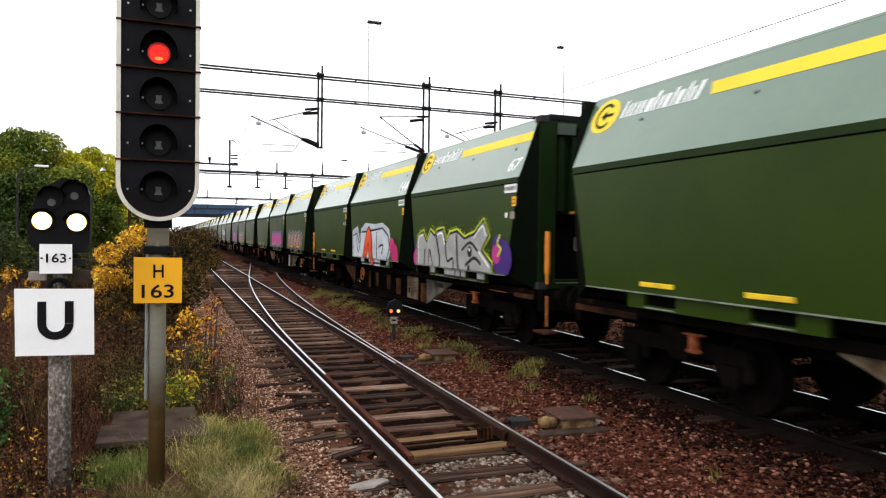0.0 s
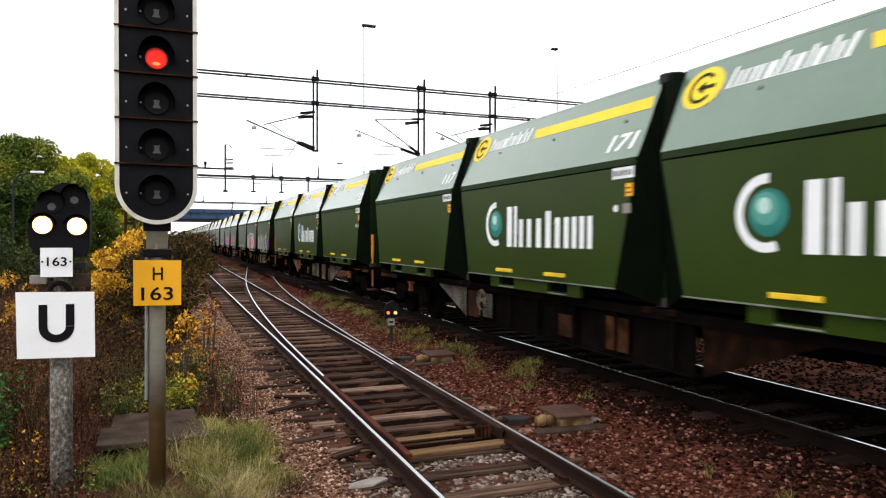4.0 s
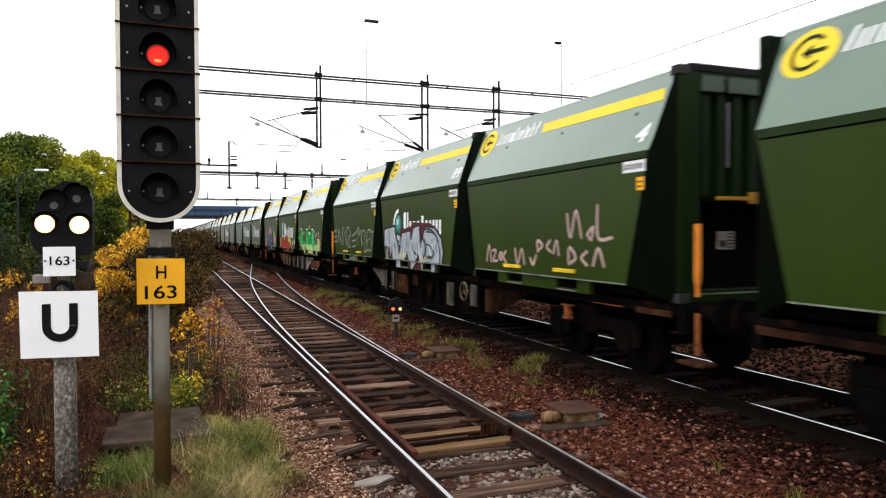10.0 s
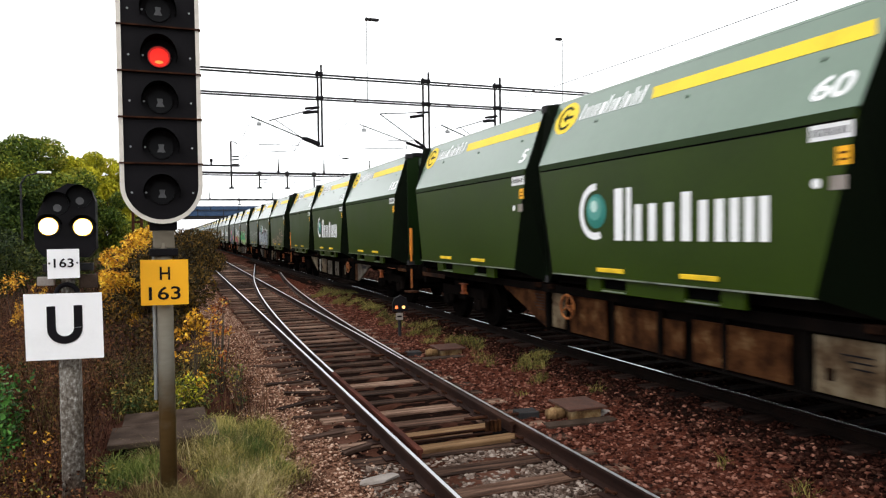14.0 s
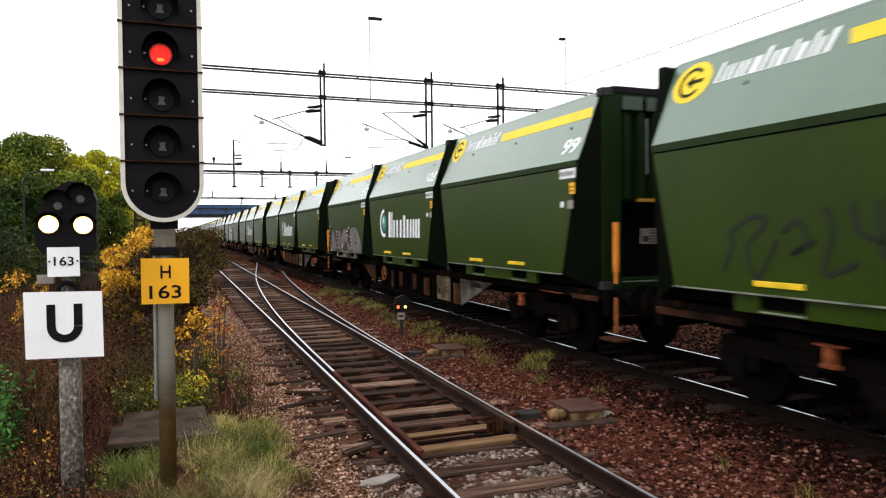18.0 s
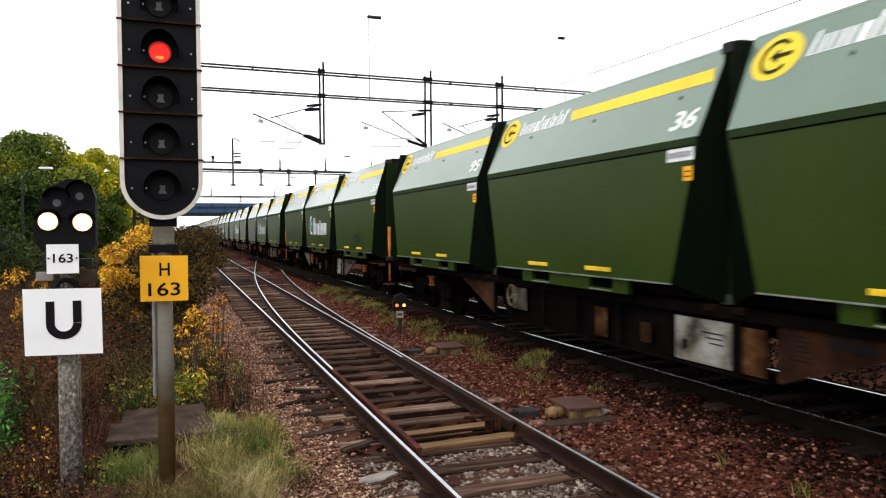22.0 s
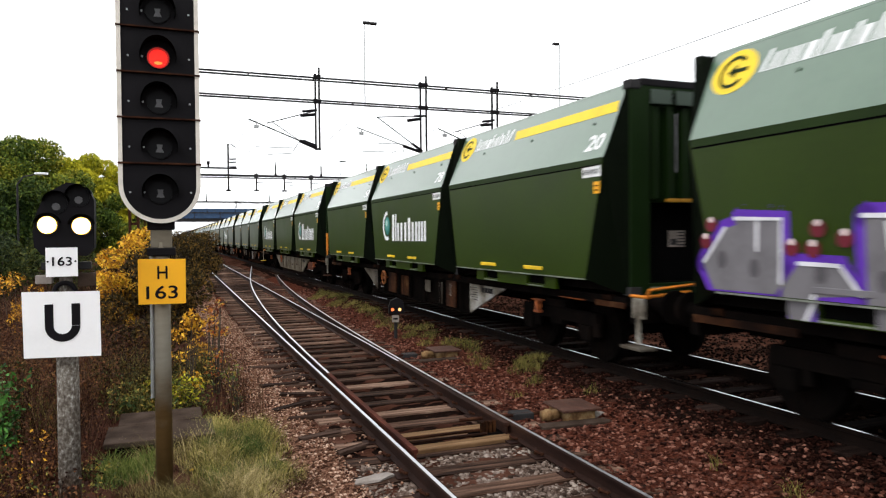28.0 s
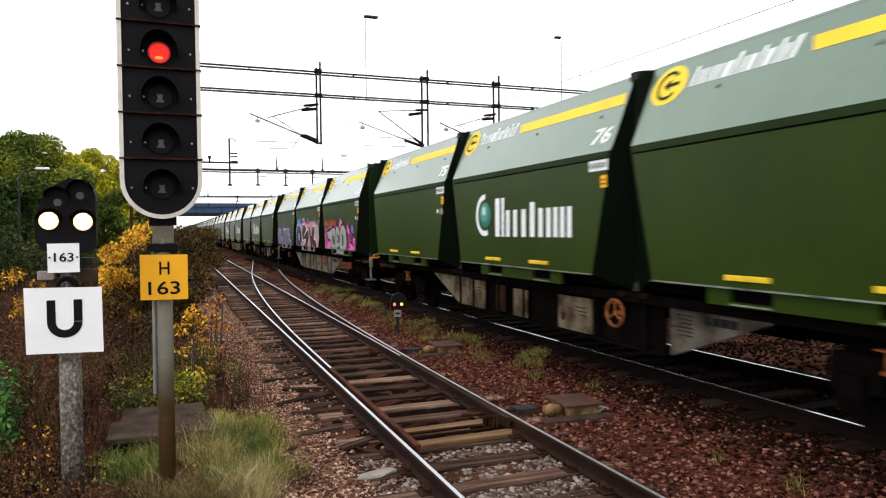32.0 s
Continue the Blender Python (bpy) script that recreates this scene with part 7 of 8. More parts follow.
def distant_dwarf():
    """Low signal on a post with the two white lights, a small plate and a square board."""
    X, Y = -0.80, 6.35
    s = new("shunting_signal")
    place = facing(X, Y - 0.10, 0, 0)
    head = [(-0.215, 2.05), (-0.205, 1.93), (-0.15, 1.86), (0.17, 1.85), (0.222, 1.92), (0.225, 2.30), (0.19, 2.39), (0.11, 2.43), (0.03, 2.44), (-0.12, 2.35), (-0.185, 2.2)]
    part("post", tubes(((X, Y, -0.45), (X, Y, 1.35), 0.085, 0.082), ((X, Y, 1.35), (X, Y, 1.85), 0.05), n=18), POST, s, "grey mottled concrete post", smooth=True)
    body = part("signal_head", solid(head, place, -0.16, 0.02), BLACK, s, "black four-light signal head")
    for (u, v), lit in (((-0.11, 2.10), True), ((0.132, 2.092), True), ((-0.045, 2.275), False), ((0.115, 2.33), False)):
        lens = part("lens", solid(disc(u, v, 0.082, 22), place, 0.02, 0.03), GLASS_DARK, body)
        part("hood", hood(place, u, v, 0.092, 0.13, (10, 170)), BLACK_MATT, lens)
        if lit:
            part("edge_light", solid(disc(u, v, 0.070, 24), place, 0.031, 0.034), LAMP_AMBER, lens, "amber edge of the light")
            part("white_light", solid(disc(u, v, 0.063, 24), place, 0.035, 0.038), LAMP_WHITE, lens, "bright white light")
        else:
            part("reflector", solid(disc(u, v - 0.03, 0.03, 10), place, 0.031, 0.034), LENS_MARK, lens)
    plate = part("number_plate", solid([(-0.125, 1.69), (0.10, 1.69), (0.10, 1.92), (-0.125, 1.92)], facing(X + 0.005, Y - 0.17, 0, 0), -0.004, 0.004), SIGN_WHITE, s, "small white enamel plate")
    pl = facing(X + 0.005, Y - 0.17, 0, 0)
    part("number", flat_text("163", 0.14, 0.072, lambda u, v, l: pl(-0.08 + u, 1.775 + v, l), 0, 0.008, 0.015), BLACK, plate)
    part("rivet", solid(disc(-0.11, 1.81, 0.008, 8), pl, 0.005, 0.009), BLACK, plate)
    part("rivet", solid(disc(0.085, 1.81, 0.008, 8), pl, 0.005, 0.009), BLACK, plate)
    part("bracket", boxes((X - 0.17, X + 0.19, Y - 0.06, Y + 0.04, 1.74, 1.80), bevel=0.008), DARK_STEEL, s)
    part("side_lug", boxes((X - 0.21, X - 0.09, Y - 0.08, Y, 1.63, 1.70), bevel=0.008), CONCRETE, s, "pale grey lug")
    part("side_lug", boxes((X + 0.09, X + 0.22, Y - 0.08, Y, 1.60, 1.71), bevel=0.008), SLAB, s, "dull grey lug")
    part("cable", ring(bmesh.new(), (X + 0.0, Y - 0.08, 1.56), (0, 1, 0), 0.075, 0.02), BLACK, s, smooth=True)
    board = part("square_board", solid([(-0.274, 1.05), (0.274, 1.036), (0.27, 1.563), (-0.282, 1.572)], facing(X - 0.015, Y - 0.125, 0, 0), -0.006, 0.006), SIGN_WHITE, s, "white square board with a black letter")
    bl = facing(X - 0.015, Y - 0.125, 0, 0)
    uu = [rect(-0.125, -0.063, 1.29, 1.47), rect(0.065, 0.127, 1.295, 1.47)] + arc_band(0.001, 1.293, 0.064, 0.126, 180, 360, 16)
    part("letter_u", flat_shapes(uu, bl, 0.010), BLACK, board)
    tagged(s, "low black shunting signal with two white lights and a white board", "signal")


distant_dwarf()


def ground_signal():
    X, Y = 4.86, 15.3
    s = new("dwarf_signal")
    place = facing(X, Y, 0.16, -14)
    part("stem", tubes(((X, Y + 0.05, -0.45), (X, Y + 0.05, 0.25), 0.04), n=10), DARK_STEEL, s)
    part("signal_head", solid([(-0.17, 0.03), (0.17, 0.03), (0.19, 0.16), (0.15, 0.33), (0.02, 0.40), (-0.13, 0.33), (-0.18, 0.18)], place, -0.16, 0.02), BLACK, s)
    for u, glow, what in ((-0.085, LAMP_EMBER, "orange-red lit lamp"), (0.08, LAMP_SMALL, "warm lit lamp")):
        part("light", solid(disc(u, 0.13, 0.037, 14), place, 0.021, 0.03), glow, s, what)
        part("hood", hood(place, u, 0.13, 0.06, 0.1, (10, 170)), BLACK_MATT, s)
    p = part("number_plate", solid(rect(-0.10, 0.06, -0.16, 0.0), place, 0.03, 0.04), CONCRETE, s, "small pale plate")
    part("print", flat_shapes([rect(-0.07, 0.03, -0.10, -0.06)], place, 0.045), BLACK, p)
    tagged(s, "small black dwarf signal with two warm lights in ballast", "signal")


ground_signal()


# ---- overhead line ----
def gantry(y, z_low, z_high, x0, x1, drops, foot=5.55, arms=True, posts=()):
    g = new("overhead_gantry")
    b = 0.06 if arms else 0.15
    part("boom", boxes((x0, x1, y - 0.28, y - 0.20, z_high - b, z_high), (x0, x1, y + 0.20, y + 0.28, z_high - b, z_high)), DARK_STEEL, g)
    part("lower_boom", boxes((x0, x1, y - 0.28, y - 0.20, z_low - 0.06, z_low), (x0, x1, y + 0.20, y + 0.28, z_low - 0.06, z_low)), DARK_STEEL, g)
    bm = bmesh.new()
    n = max(2, int((x1 - x0) / 4.0))
    for i in range(n + 1):
        x = x0 + (x1 - x0) * i / n
        box(bm, x - 0.02, x + 0.02, y - 0.28, y + 0.28, z_high - 0.06, z_high - 0.02)
        box(bm, x - 0.02, x + 0.02, y - 0.28, y + 0.28, z_low - 0.06, z_low - 0.02)
    part("cross_ties", bm, DARK_STEEL, g)
    for k, x in enumerate(drops):
        yy = y - 0.31
        if not arms:
            d = part("drop_tube", boxes((x - 0.06, x + 0.06, y - 0.35, y - 0.23, foot, z_high + 0.12), (x - 0.17, x + 0.17, y - 0.37, y - 0.21, z_low - 0.10, z_high + 0.05), (x - 0.22, x + 0.22, y - 0.37, y - 0.21, foot, foot + 0.12), bevel=0.01), DARK_STEEL, g, "dark steel drop tube")
            part("steady_arm", tubes(((x, yy, foot + 0.75), (x + 0.7, yy, foot + 0.8), 0.03), ((x + 0.1, yy, foot + 0.5), (x + 0.75, yy, foot + 0.55), 0.02), n=6), DARK_STEEL, d)
            continue
        gap = 0.075 if k == 0 else 0.13
        d = part("drop_tube", boxes((x - gap - 0.04, x - gap + 0.03, yy - 0.04, yy + 0.04, foot + 0.05, z_high + 0.12), (x + gap - 0.035, x + gap + 0.035, yy - 0.04, yy + 0.04, foot + 0.08, z_high + 0.38), (x - gap - 0.05, x + gap + 0.05, yy - 0.05, yy + 0.05, foot + 0.02, foot + 0.09), bevel=0.006), DARK_STEEL, g, "steel double drop tube")
        for z in (z_low - 0.16, z_high - 0.10):
            part("clamp", boxes((x - gap - 0.08, x + gap + 0.07, yy - 0.07, yy + 0.07, z, z + 0.17), bevel=0.02), BLACK, d)

        def at(u, z):
            return (x + u, yy, z)
        if k != 1:
            arm = ((at(0.0, 7.2), at(-2.06, 6.57), 0.022), (at(-1.85, 6.64), at(-0.74, 5.92), 0.016), (at(-2.76, 6.70), at(-0.02, 5.64), 0.026))
            cans = ((at(-0.02, 7.22), at(-0.62, 7.12), 0.05), (at(-0.12, 7.02), at(-0.70, 6.95), 0.065), (at(-0.74, 5.92), at(-0.08, 5.66), 0.075), (at(-0.6, 5.94), at(-0.02, 5.72), 0.05))
            stay = ((at(-2.5, 5.61), at(-0.88, 5.62), 0.014), (at(-2.05, 5.32), at(-1.08, 5.39), 0.014), (at(-1.08, 5.39), at(-0.74, 5.92), 0.014))
            hang = (-2.46, 6.58)
        else:
            arm = ((at(0.12, 7.23), at(-2.1, 7.06), 0.022), (at(-2.1, 7.06), at(-0.1, 5.7), 0.022), (at(-2.99, 6.58), at(-0.2, 5.66), 0.02))
            cans = ((at(0.1, 7.23), at(-0.42, 7.19), 0.05), (at(-0.12, 7.09), at(-0.74, 6.98), 0.065), (at(-0.52, 5.98), at(-0.06, 5.68), 0.06), (at(-0.94, 5.88), at(-0.2, 5.66), 0.065))
            stay = ((at(-2.77, 5.58), at(-0.94, 5.61), 0.014), (at(-2.08, 5.95), at(-0.55, 5.97), 0.014), (at(-0.94, 5.61), at(-0.9, 5.85), 0.014))
            hang = (-2.8, 6.5)
        part("bracket_arm", tubes(*arm, n=6), DARK_STEEL, d)
        for one in cans:
            part("insulator", tubes(one, n=8), BLACK, d)
        part("steady_arm", tubes(*stay, n=6), DARK_STEEL, d)
        part("wire_clamp", boxes((x + hang[0] - 0.09, x + hang[0] + 0.09, yy - 0.05, yy + 0.05, hang[1] - 0.22, hang[1] - 0.10), (x + hang[0] - 0.02, x + hang[0] + 0.02, yy - 0.02, yy + 0.02, hang[1] - 0.12, hang[1] + 0.06), bevel=0.01), STEEL, d, "small grey wire clamp")
    for x in posts:
        part("stand_off", tubes(((x, y, z_high), (x, y, z_high + 0.3), 0.13, 0.05), ((x, y, z_high + 0.3), (x, y, z_high + 0.85), 0.06), ((x, y, z_high + 0.85), (x, y, z_high + 1.25), 0.03), n=8), BLACK, g, "black post insulator on the boom")
    for x in (x0, x1):
        for d in (-0.16, 0.13):
            part("post_leg", boxes((x + d - 0.05, x + d + 0.05, y - 0.12, y + 0.12, -0.6, z_high)), RUST, g)
        part("post_rungs", boxes(*[(x - 0.11, x + 0.08, y - 0.05, y + 0.05, 0.4 + 1.05 * k, 0.5 + 1.05 * k) for k in range(6)]), RUST, g)
    tagged(g, "grey steel overhead-line gantry with drop tubes across the tracks", "gantry", "overhead gantries")
    return g


gantry(29.0, 7.65, 8.58, -1.2, 33.0, (5.80, 10.45, 13.9))
gantry(62.0, 7.12, 7.36, -1.6, 40.0, (7.14, 9.5, 11.84, 16.0), 5.95, False, (8.8, 12.8, 17.0))
gantry(105.0, 7.0, 7.2, -2.0, 40.0, (9.2, 15.0), 6.3, False, (5.2, 14.0))
gantry(150.0, 7.0, 7.2, -2.5, 40.0, (5.0, 10.0, 16.0), 6.0, False, (7.5, 13.0))


def switch_mast():
    """A tall mast with a short side boom, insulators and a small hooked lamp."""
    s = new("overhead_mast")
    x, y = 4.82, 61.6
    part("mast", boxes((x - 0.07, x + 0.07, y - 0.07, y + 0.07, 5.95, 9.9), bevel=0.01), DARK_STEEL, s)
    part("side_boom", boxes((x - 6.4, x + 0.7, y - 0.06, y + 0.06, 7.78, 7.92), bevel=0.01), DARK_STEEL, s)
    part("foot_clamp", boxes((x - 0.2, x + 0.2, y - 0.1, y + 0.1, 5.9, 6.05), bevel=0.02), BLACK, s)
    for z in (8.35, 8.62, 7.95):
        part("insulator", tubes(((x + 0.1, y, z), (x + 0.65, y, z + 0.04), 0.06), n=8), BLACK, s)
    part("stand_off", tubes(((x - 1.6, y, 7.9), (x - 1.6, y, 8.15), 0.07), ((x - 1.6, y, 8.15), (x - 1.6, y, 8.4), 0.12), n=8), BLACK, s)
    part("lamp_hook", tubes(((x, y, 9.9), (x + 0.3, y, 9.88), 0.03), ((x + 0.3, y, 9.88), (x + 0.55, y, 9.66), 0.045), n=6), DARK_STEEL, s)
    tagged(s, "dark steel hanging mast with a side boom on the gantry", "mast")


switch_mast()


def light_mast(x, y, z0, z1, reach):
    s = new("light_mast")
    part("pole", tubes(((x, y, z0), (x, y, z1), 0.024, 0.018), n=8), STEEL, s)
    part("lamp_head", boxes((x - 0.05, x + reach, y - 0.09, y + 0.09, z1 - 0.02, z1 + 0.08), bevel=0.02), DARK_STEEL, s, "dark flat lamp head")
    tagged(s, "thin grey lamp pole with a flat head on the gantry", "lamp", "yard lamps")


light_mast(7.98, 29.25, 7.6, 11.15, 0.55)
light_mast(17.65, 29.25, 7.6, 11.1, -0.35)
for x, y, z0, z1, r in ((14.62, 62.3, 6.0, 8.75, 0.5),):
    light_mast(x, y, z0, z1, r)


def wires():
    g = new("overhead_wires")
    for x in (11.2, 3.15, TRACK_X):
        for z, r in ((5.5, 0.006), (6.75, 0.006)):
            spans = (29, 62, 105, 150, 200) if x < 11 or z < 6 else (-30, 29, 62, 105, 150, 200)
            pts = []
            for a, b in zip(spans, spans[1:]):
                pts += [(x, a + (b - a) * i / 8, z - (0.5 * (1 - (2 * i / 8 - 1) ** 2) if z > 6 else 0)) for i in range(8)]
            bm = sweep(pts, [(-r, -r), (r, -r), (r, r), (-r, r)])
            part("wire", bm, DARK_STEEL, g)
    tagged(g, "thin dark contact and carrier wires over the tracks", "wires")


wires()


def far_bridge():
    b = new("road_bridge")
    y = 205.0
    part("deck", boxes((-40, 60, y, y + 9, 7.4, 8.6)), BRIDGE, b, "blue-grey bridge deck")
    part("parapet", boxes((-40, 60, y - 0.1, y + 0.1, 8.6, 10.1)), BRIDGE, b)
    part("soffit", boxes((-40, 60, y + 0.2, y + 8.8, 6.6, 7.4)), DARK_STEEL, b)
    for x in (-30, -9, 21, 45):
        part("pier", boxes((x - 0.6, x + 0.6, y + 3, y + 5, -0.7, 6.6)), CONCRETE, b)
    tagged(b, "long blue-grey road bridge across the tracks", "bridge")


far_bridge()


# ---- plants ----
def leaves(name, centres, sizes, mat, parent=None, seed=0, flat=0.0, label=""):
    """Many small pointed leaves, one at each centre, turned at random."""
    rng = np.random.default_rng(seed)
    c = np.asarray(centres, dtype=np.float64)
    n = len(c)
    s = np.broadcast_to(np.asarray(sizes, dtype=np.float64), (n,))
    a = rng.normal(size=(n, 3))
    a[:, 2] *= 1 - flat
    a /= np.linalg.norm(a, axis=1)[:, None]
    b = np.cross(a, rng.normal(size=(n, 3)))
    b /= np.linalg.norm(b, axis=1)[:, None]
    nrm = np.cross(a, b)
    s = s[:, None] * rng.uniform(0.6, 1.3, (n, 1))
    v = np.stack([c - a * s, c + b * s * 0.45 + nrm * s * 0.1, c + a * s, c - b * s * 0.45 + nrm * s * 0.1], 1).reshape(-1, 3)
    f = np.arange(4 * n).reshape(-1, 4)
    return from_arrays(name, v, f, mat, parent, label)


def crown_points(rng, blobs, n):
    """Points in the outer shells of a number of clumps."""
    out = []
    tot = sum(b[3] ** 2 for b in blobs)
    for x, y, z, r in blobs:
        k = max(8, int(n * r * r / tot))
        d = rng.normal(size=(k, 3))
        d /= np.linalg.norm(d, axis=1)[:, None]
        rad = r * rng.uniform(0.35, 1.08, (k, 1)) ** 0.5
        out.append(np.array([x, y, z]) + d * rad * np.array([1, 1, 0.85]))
    return np.concatenate(out)


def tree(name, x, y, height, spread, mat, n, size, seed, label, group="trackside trees", z=-0.7):
    rng = np.random.default_rng(seed)
    t = new(name)
    t.location = (x, y, z)
    bm = tubes(((0, 0, 0), (0.1, 0, height * 0.45), 0.03 * height * 0.6, 0.02 * height * 0.6), n=9)
    blobs = []
    for i in range(26):
        a = rng.uniform(0, 2 * math.pi)
        f = rng.uniform(0.12, 1.0)
        r = spread * (0.35 + 0.75 * math.sin(math.pi * min(1, 0.15 + 0.8 * f))) * rng.uniform(0.3, 0.85)
        p = (r * math.cos(a), r * math.sin(a), height * (0.2 + 0.68 * f))
        blobs.append((*p, spread * rng.uniform(0.25, 0.42)))
        if i < 12:
            tube(bm, (0.1 * f, 0, height * (0.15 + 0.3 * f)), p, 0.008 * height * 0.7, 0.01, n=5)
    part("trunk", bm, BARK, t, "dark trunk and limbs")
    leaves("crown", crown_points(rng, blobs, n), size, mat, t, seed + 1)
    tagged(t, label, "tree", group)
    return t


tree("broadleaf_tree", -9.3, 58, 10.4, 3.9, LEAF_GREEN, 52000, 0.125, 31, "large green broadleaf tree with a rounded crown")
tree("broadleaf_tree", -13.4, 55, 9.0, 4.2, LEAF_DARK, 34000, 0.13, 32, "dark green broadleaf tree beside the yard")
tree("broadleaf_tree", -7.3, 67, 11.0, 2.9, LEAF_LIME, 30000, 0.145, 33, "yellow-green broadleaf tree turning for autumn")
tree("broadleaf_tree", -5.2, 70, 10.6, 2.4, LEAF_LIME, 20000, 0.14, 34, "green and yellow broadleaf tree near the tracks")
tree("broadleaf_tree", -3.6, 74, 9.6, 2.0, LEAF_GREEN, 16000, 0.14, 35, "slim green broadleaf tree near the tracks")
tree("broadleaf_tree", -8.6, 50, 6.6, 3.2, LEAF_DARK, 28000, 0.115, 36, "low dark green tree beside the yard")
tree("broadleaf_tree", -4.4, 60, 6.4, 2.3, LEAF_GREEN, 20000, 0.115, 37, "small green tree near the tracks")
tree("broadleaf_tree", -12.0, 42, 4.6, 3.2, LEAF_DARK, 22000, 0.105, 38, "low dark green thicket tree beside the yard")


def shrub(x, y, r, h, mat, n, size, seed, label, name="shrub", group="trackside shrubs"):
    rng = np.random.default_rng(seed)
    t = new(name)
    t.location = (x, y, -0.42)
    bm = bmesh.new()
    blobs = []
    for i in range(12):
        a, f = rng.uniform(0, 2 * math.pi), rng.uniform(0.25, 1)
        p = (r * 0.75 * math.cos(a) * rng.uniform(0.2, 1), r * 0.75 * math.sin(a) * rng.uniform(0.2, 1), h * f * 0.9)
        tube(bm, (p[0] * 0.2, p[1] * 0.2, 0), p, 0.012, 0.004, n=4)
        blobs.append((*p, r * rng.uniform(0.25, 0.45)))
    tagged(part("woody_stem", bm, BARK, t), kind="stuff")
    leaves("foliage", crown_points(rng, blobs, n), size, mat, t, seed + 1)
    return tagged(t, label, "shrub", group)


# autumn shrubs along the left of the siding
rs = random.Random(17)
shrub(-0.95, 14.2, 0.62, 2.95, LEAF_BRIGHT, 3600, 0.038, 40, "golden yellow autumn shrub behind the signals")
shrub(-0.55, 17.5, 0.5, 3.0, LEAF_BRIGHT, 2800, 0.045, 41, "orange-yellow autumn shrub behind the signals")
shrub(-2.75, 15.5, 0.5, 1.9, LEAF_YELLOW, 900, 0.034, 42, "small orange autumn shrub in tall weeds")
for i, (y, x) in enumerate(((13.5, -0.4), (16.5, -0.2), (20, 0.05), (24, 0.3), (28, 0.55), (33, 0.85), (38, 1.0), (44, 1.2), (51, 1.3), (60, 1.3))):
    shrub(x, y, 0.95 + 0.012 * y, 2.2 + 0.012 * y, LEAF_OLIVE, 6500, 0.034 + 0.0006 * y, 50 + 2 * i, "brownish shrub with thinning leaves beside the track")


for i, (x, y, r, h) in enumerate(((-5.2, 26, 1.6, 2.4), (-8.0, 29, 2.0, 2.7), (-11.0, 31, 2.0, 2.6), (-3.6, 31, 1.5, 2.2), (-6.3, 34, 1.9, 2.8))):
    shrub(x, y, r, h, LEAF_HEDGE, 6500, 0.06, 130 + 2 * i, "dark green hedge bush at the edge of the yard", "hedge_bush", "hedge bushes")

shrub(0.20, 10.3, 0.36, 1.5, LEAF_BRIGHT, 620, 0.036, 90, "slender sapling with bright yellow leaves beside the mast", "sapling", "saplings")
shrub(0.62, 10.9, 0.30, 1.6, LEAF_ORANGE, 260, 0.032, 92, "slender sapling with orange-red leaves beside the track", "sapling", "saplings")
shrub(0.05, 9.9, 0.42, 0.55, LEAF_LIME, 420, 0.034, 94, "low sapling with yellow-green leaves", "sapling", "saplings")
shrub(0.80, 9.7, 0.24, 0.75, LEAF_WEED, 160, 0.028, 96, "thin green weed bush beside the gravel", "sapling", "saplings")
shrub(0.55, 12.4, 0.32, 1.25, LEAF_YELLOW, 300, 0.032, 98, "sparse sapling with yellow leaves beside the track", "sapling", "saplings")


STRAW = material("straw_blades", [(0.06, 0.048, 0.012), (0.14, 0.112, 0.032), (0.26, 0.2, 0.075), (0.45, 0.36, 0.18)], 0.85, scale=0.9, random_by="island", spread=0.8)
GRASS_GREEN = material("fresh_grass", [(0.015, 0.034, 0.006), (0.045, 0.082, 0.011), (0.09, 0.135, 0.022), (0.19, 0.2, 0.05)], 0.8, scale=0.9, random_by="island", spread=0.7)
GRASS_LOW = material("green_grass", [(0.035, 0.036, 0.008), (0.09, 0.088, 0.016), (0.175, 0.155, 0.034), (0.3, 0.24, 0.075)], 0.85, scale=0.9, random_by="island", spread=0.7)


def blades(name, label, mat, n, spots, height, width, seed, category="grass", lean=0.32):
    """Thin blades or stalks in tufts; spots: (x, y, radius)."""
    rng = np.random.default_rng(seed)
    w = np.array([s[2] ** 2 for s in spots])
    pick = rng.choice(len(spots), n, p=w / w.sum())
    sp = np.array(spots)[pick]
    a, r = rng.uniform(0, 2 * math.pi, n), rng.uniform(0, 1, n) ** 0.62 * sp[:, 2]
    x, y = sp[:, 0] + r * np.cos(a), sp[:, 1] + r * np.sin(a)
    z = ground_z(x, y) - 0.01
    h = height * rng.uniform(0.45, 1.2, n)
    h = h * (1.15 - 0.6 * (r / sp[:, 2]) ** 2)
    lean = rng.normal(0, lean, (n, 2)) * h[:, None]
    d = rng.uniform(0, math.pi, n)
    wx, wy = np.cos(d) * width, np.sin(d) * width
    b0 = np.stack([x - wx, y - wy, z], -1)
    b1 = np.stack([x + wx, y + wy, z], -1)
    m0 = np.stack([x - wx * 0.7 + lean[:, 0] * 0.35, y - wy * 0.7 + lean[:, 1] * 0.35, z + h * 0.6], -1)
    m1 = np.stack([x + wx * 0.7 + lean[:, 0] * 0.35, y + wy * 0.7 + lean[:, 1] * 0.35, z + h * 0.6], -1)
    tp = np.stack([x + lean[:, 0], y + lean[:, 1], z + h], -1)
    v = np.stack([b0, b1, m1, m0, tp], 1).reshape(-1, 3)
    i = np.arange(n)[:, None] * 5
    f = np.concatenate([i + np.array([[0, 1, 2]]), i + np.array([[0, 2, 3]]), i + np.array([[3, 2, 4]])], 0)
    return tagged(from_arrays(name, v, f, mat), label, category, kind="stuff")


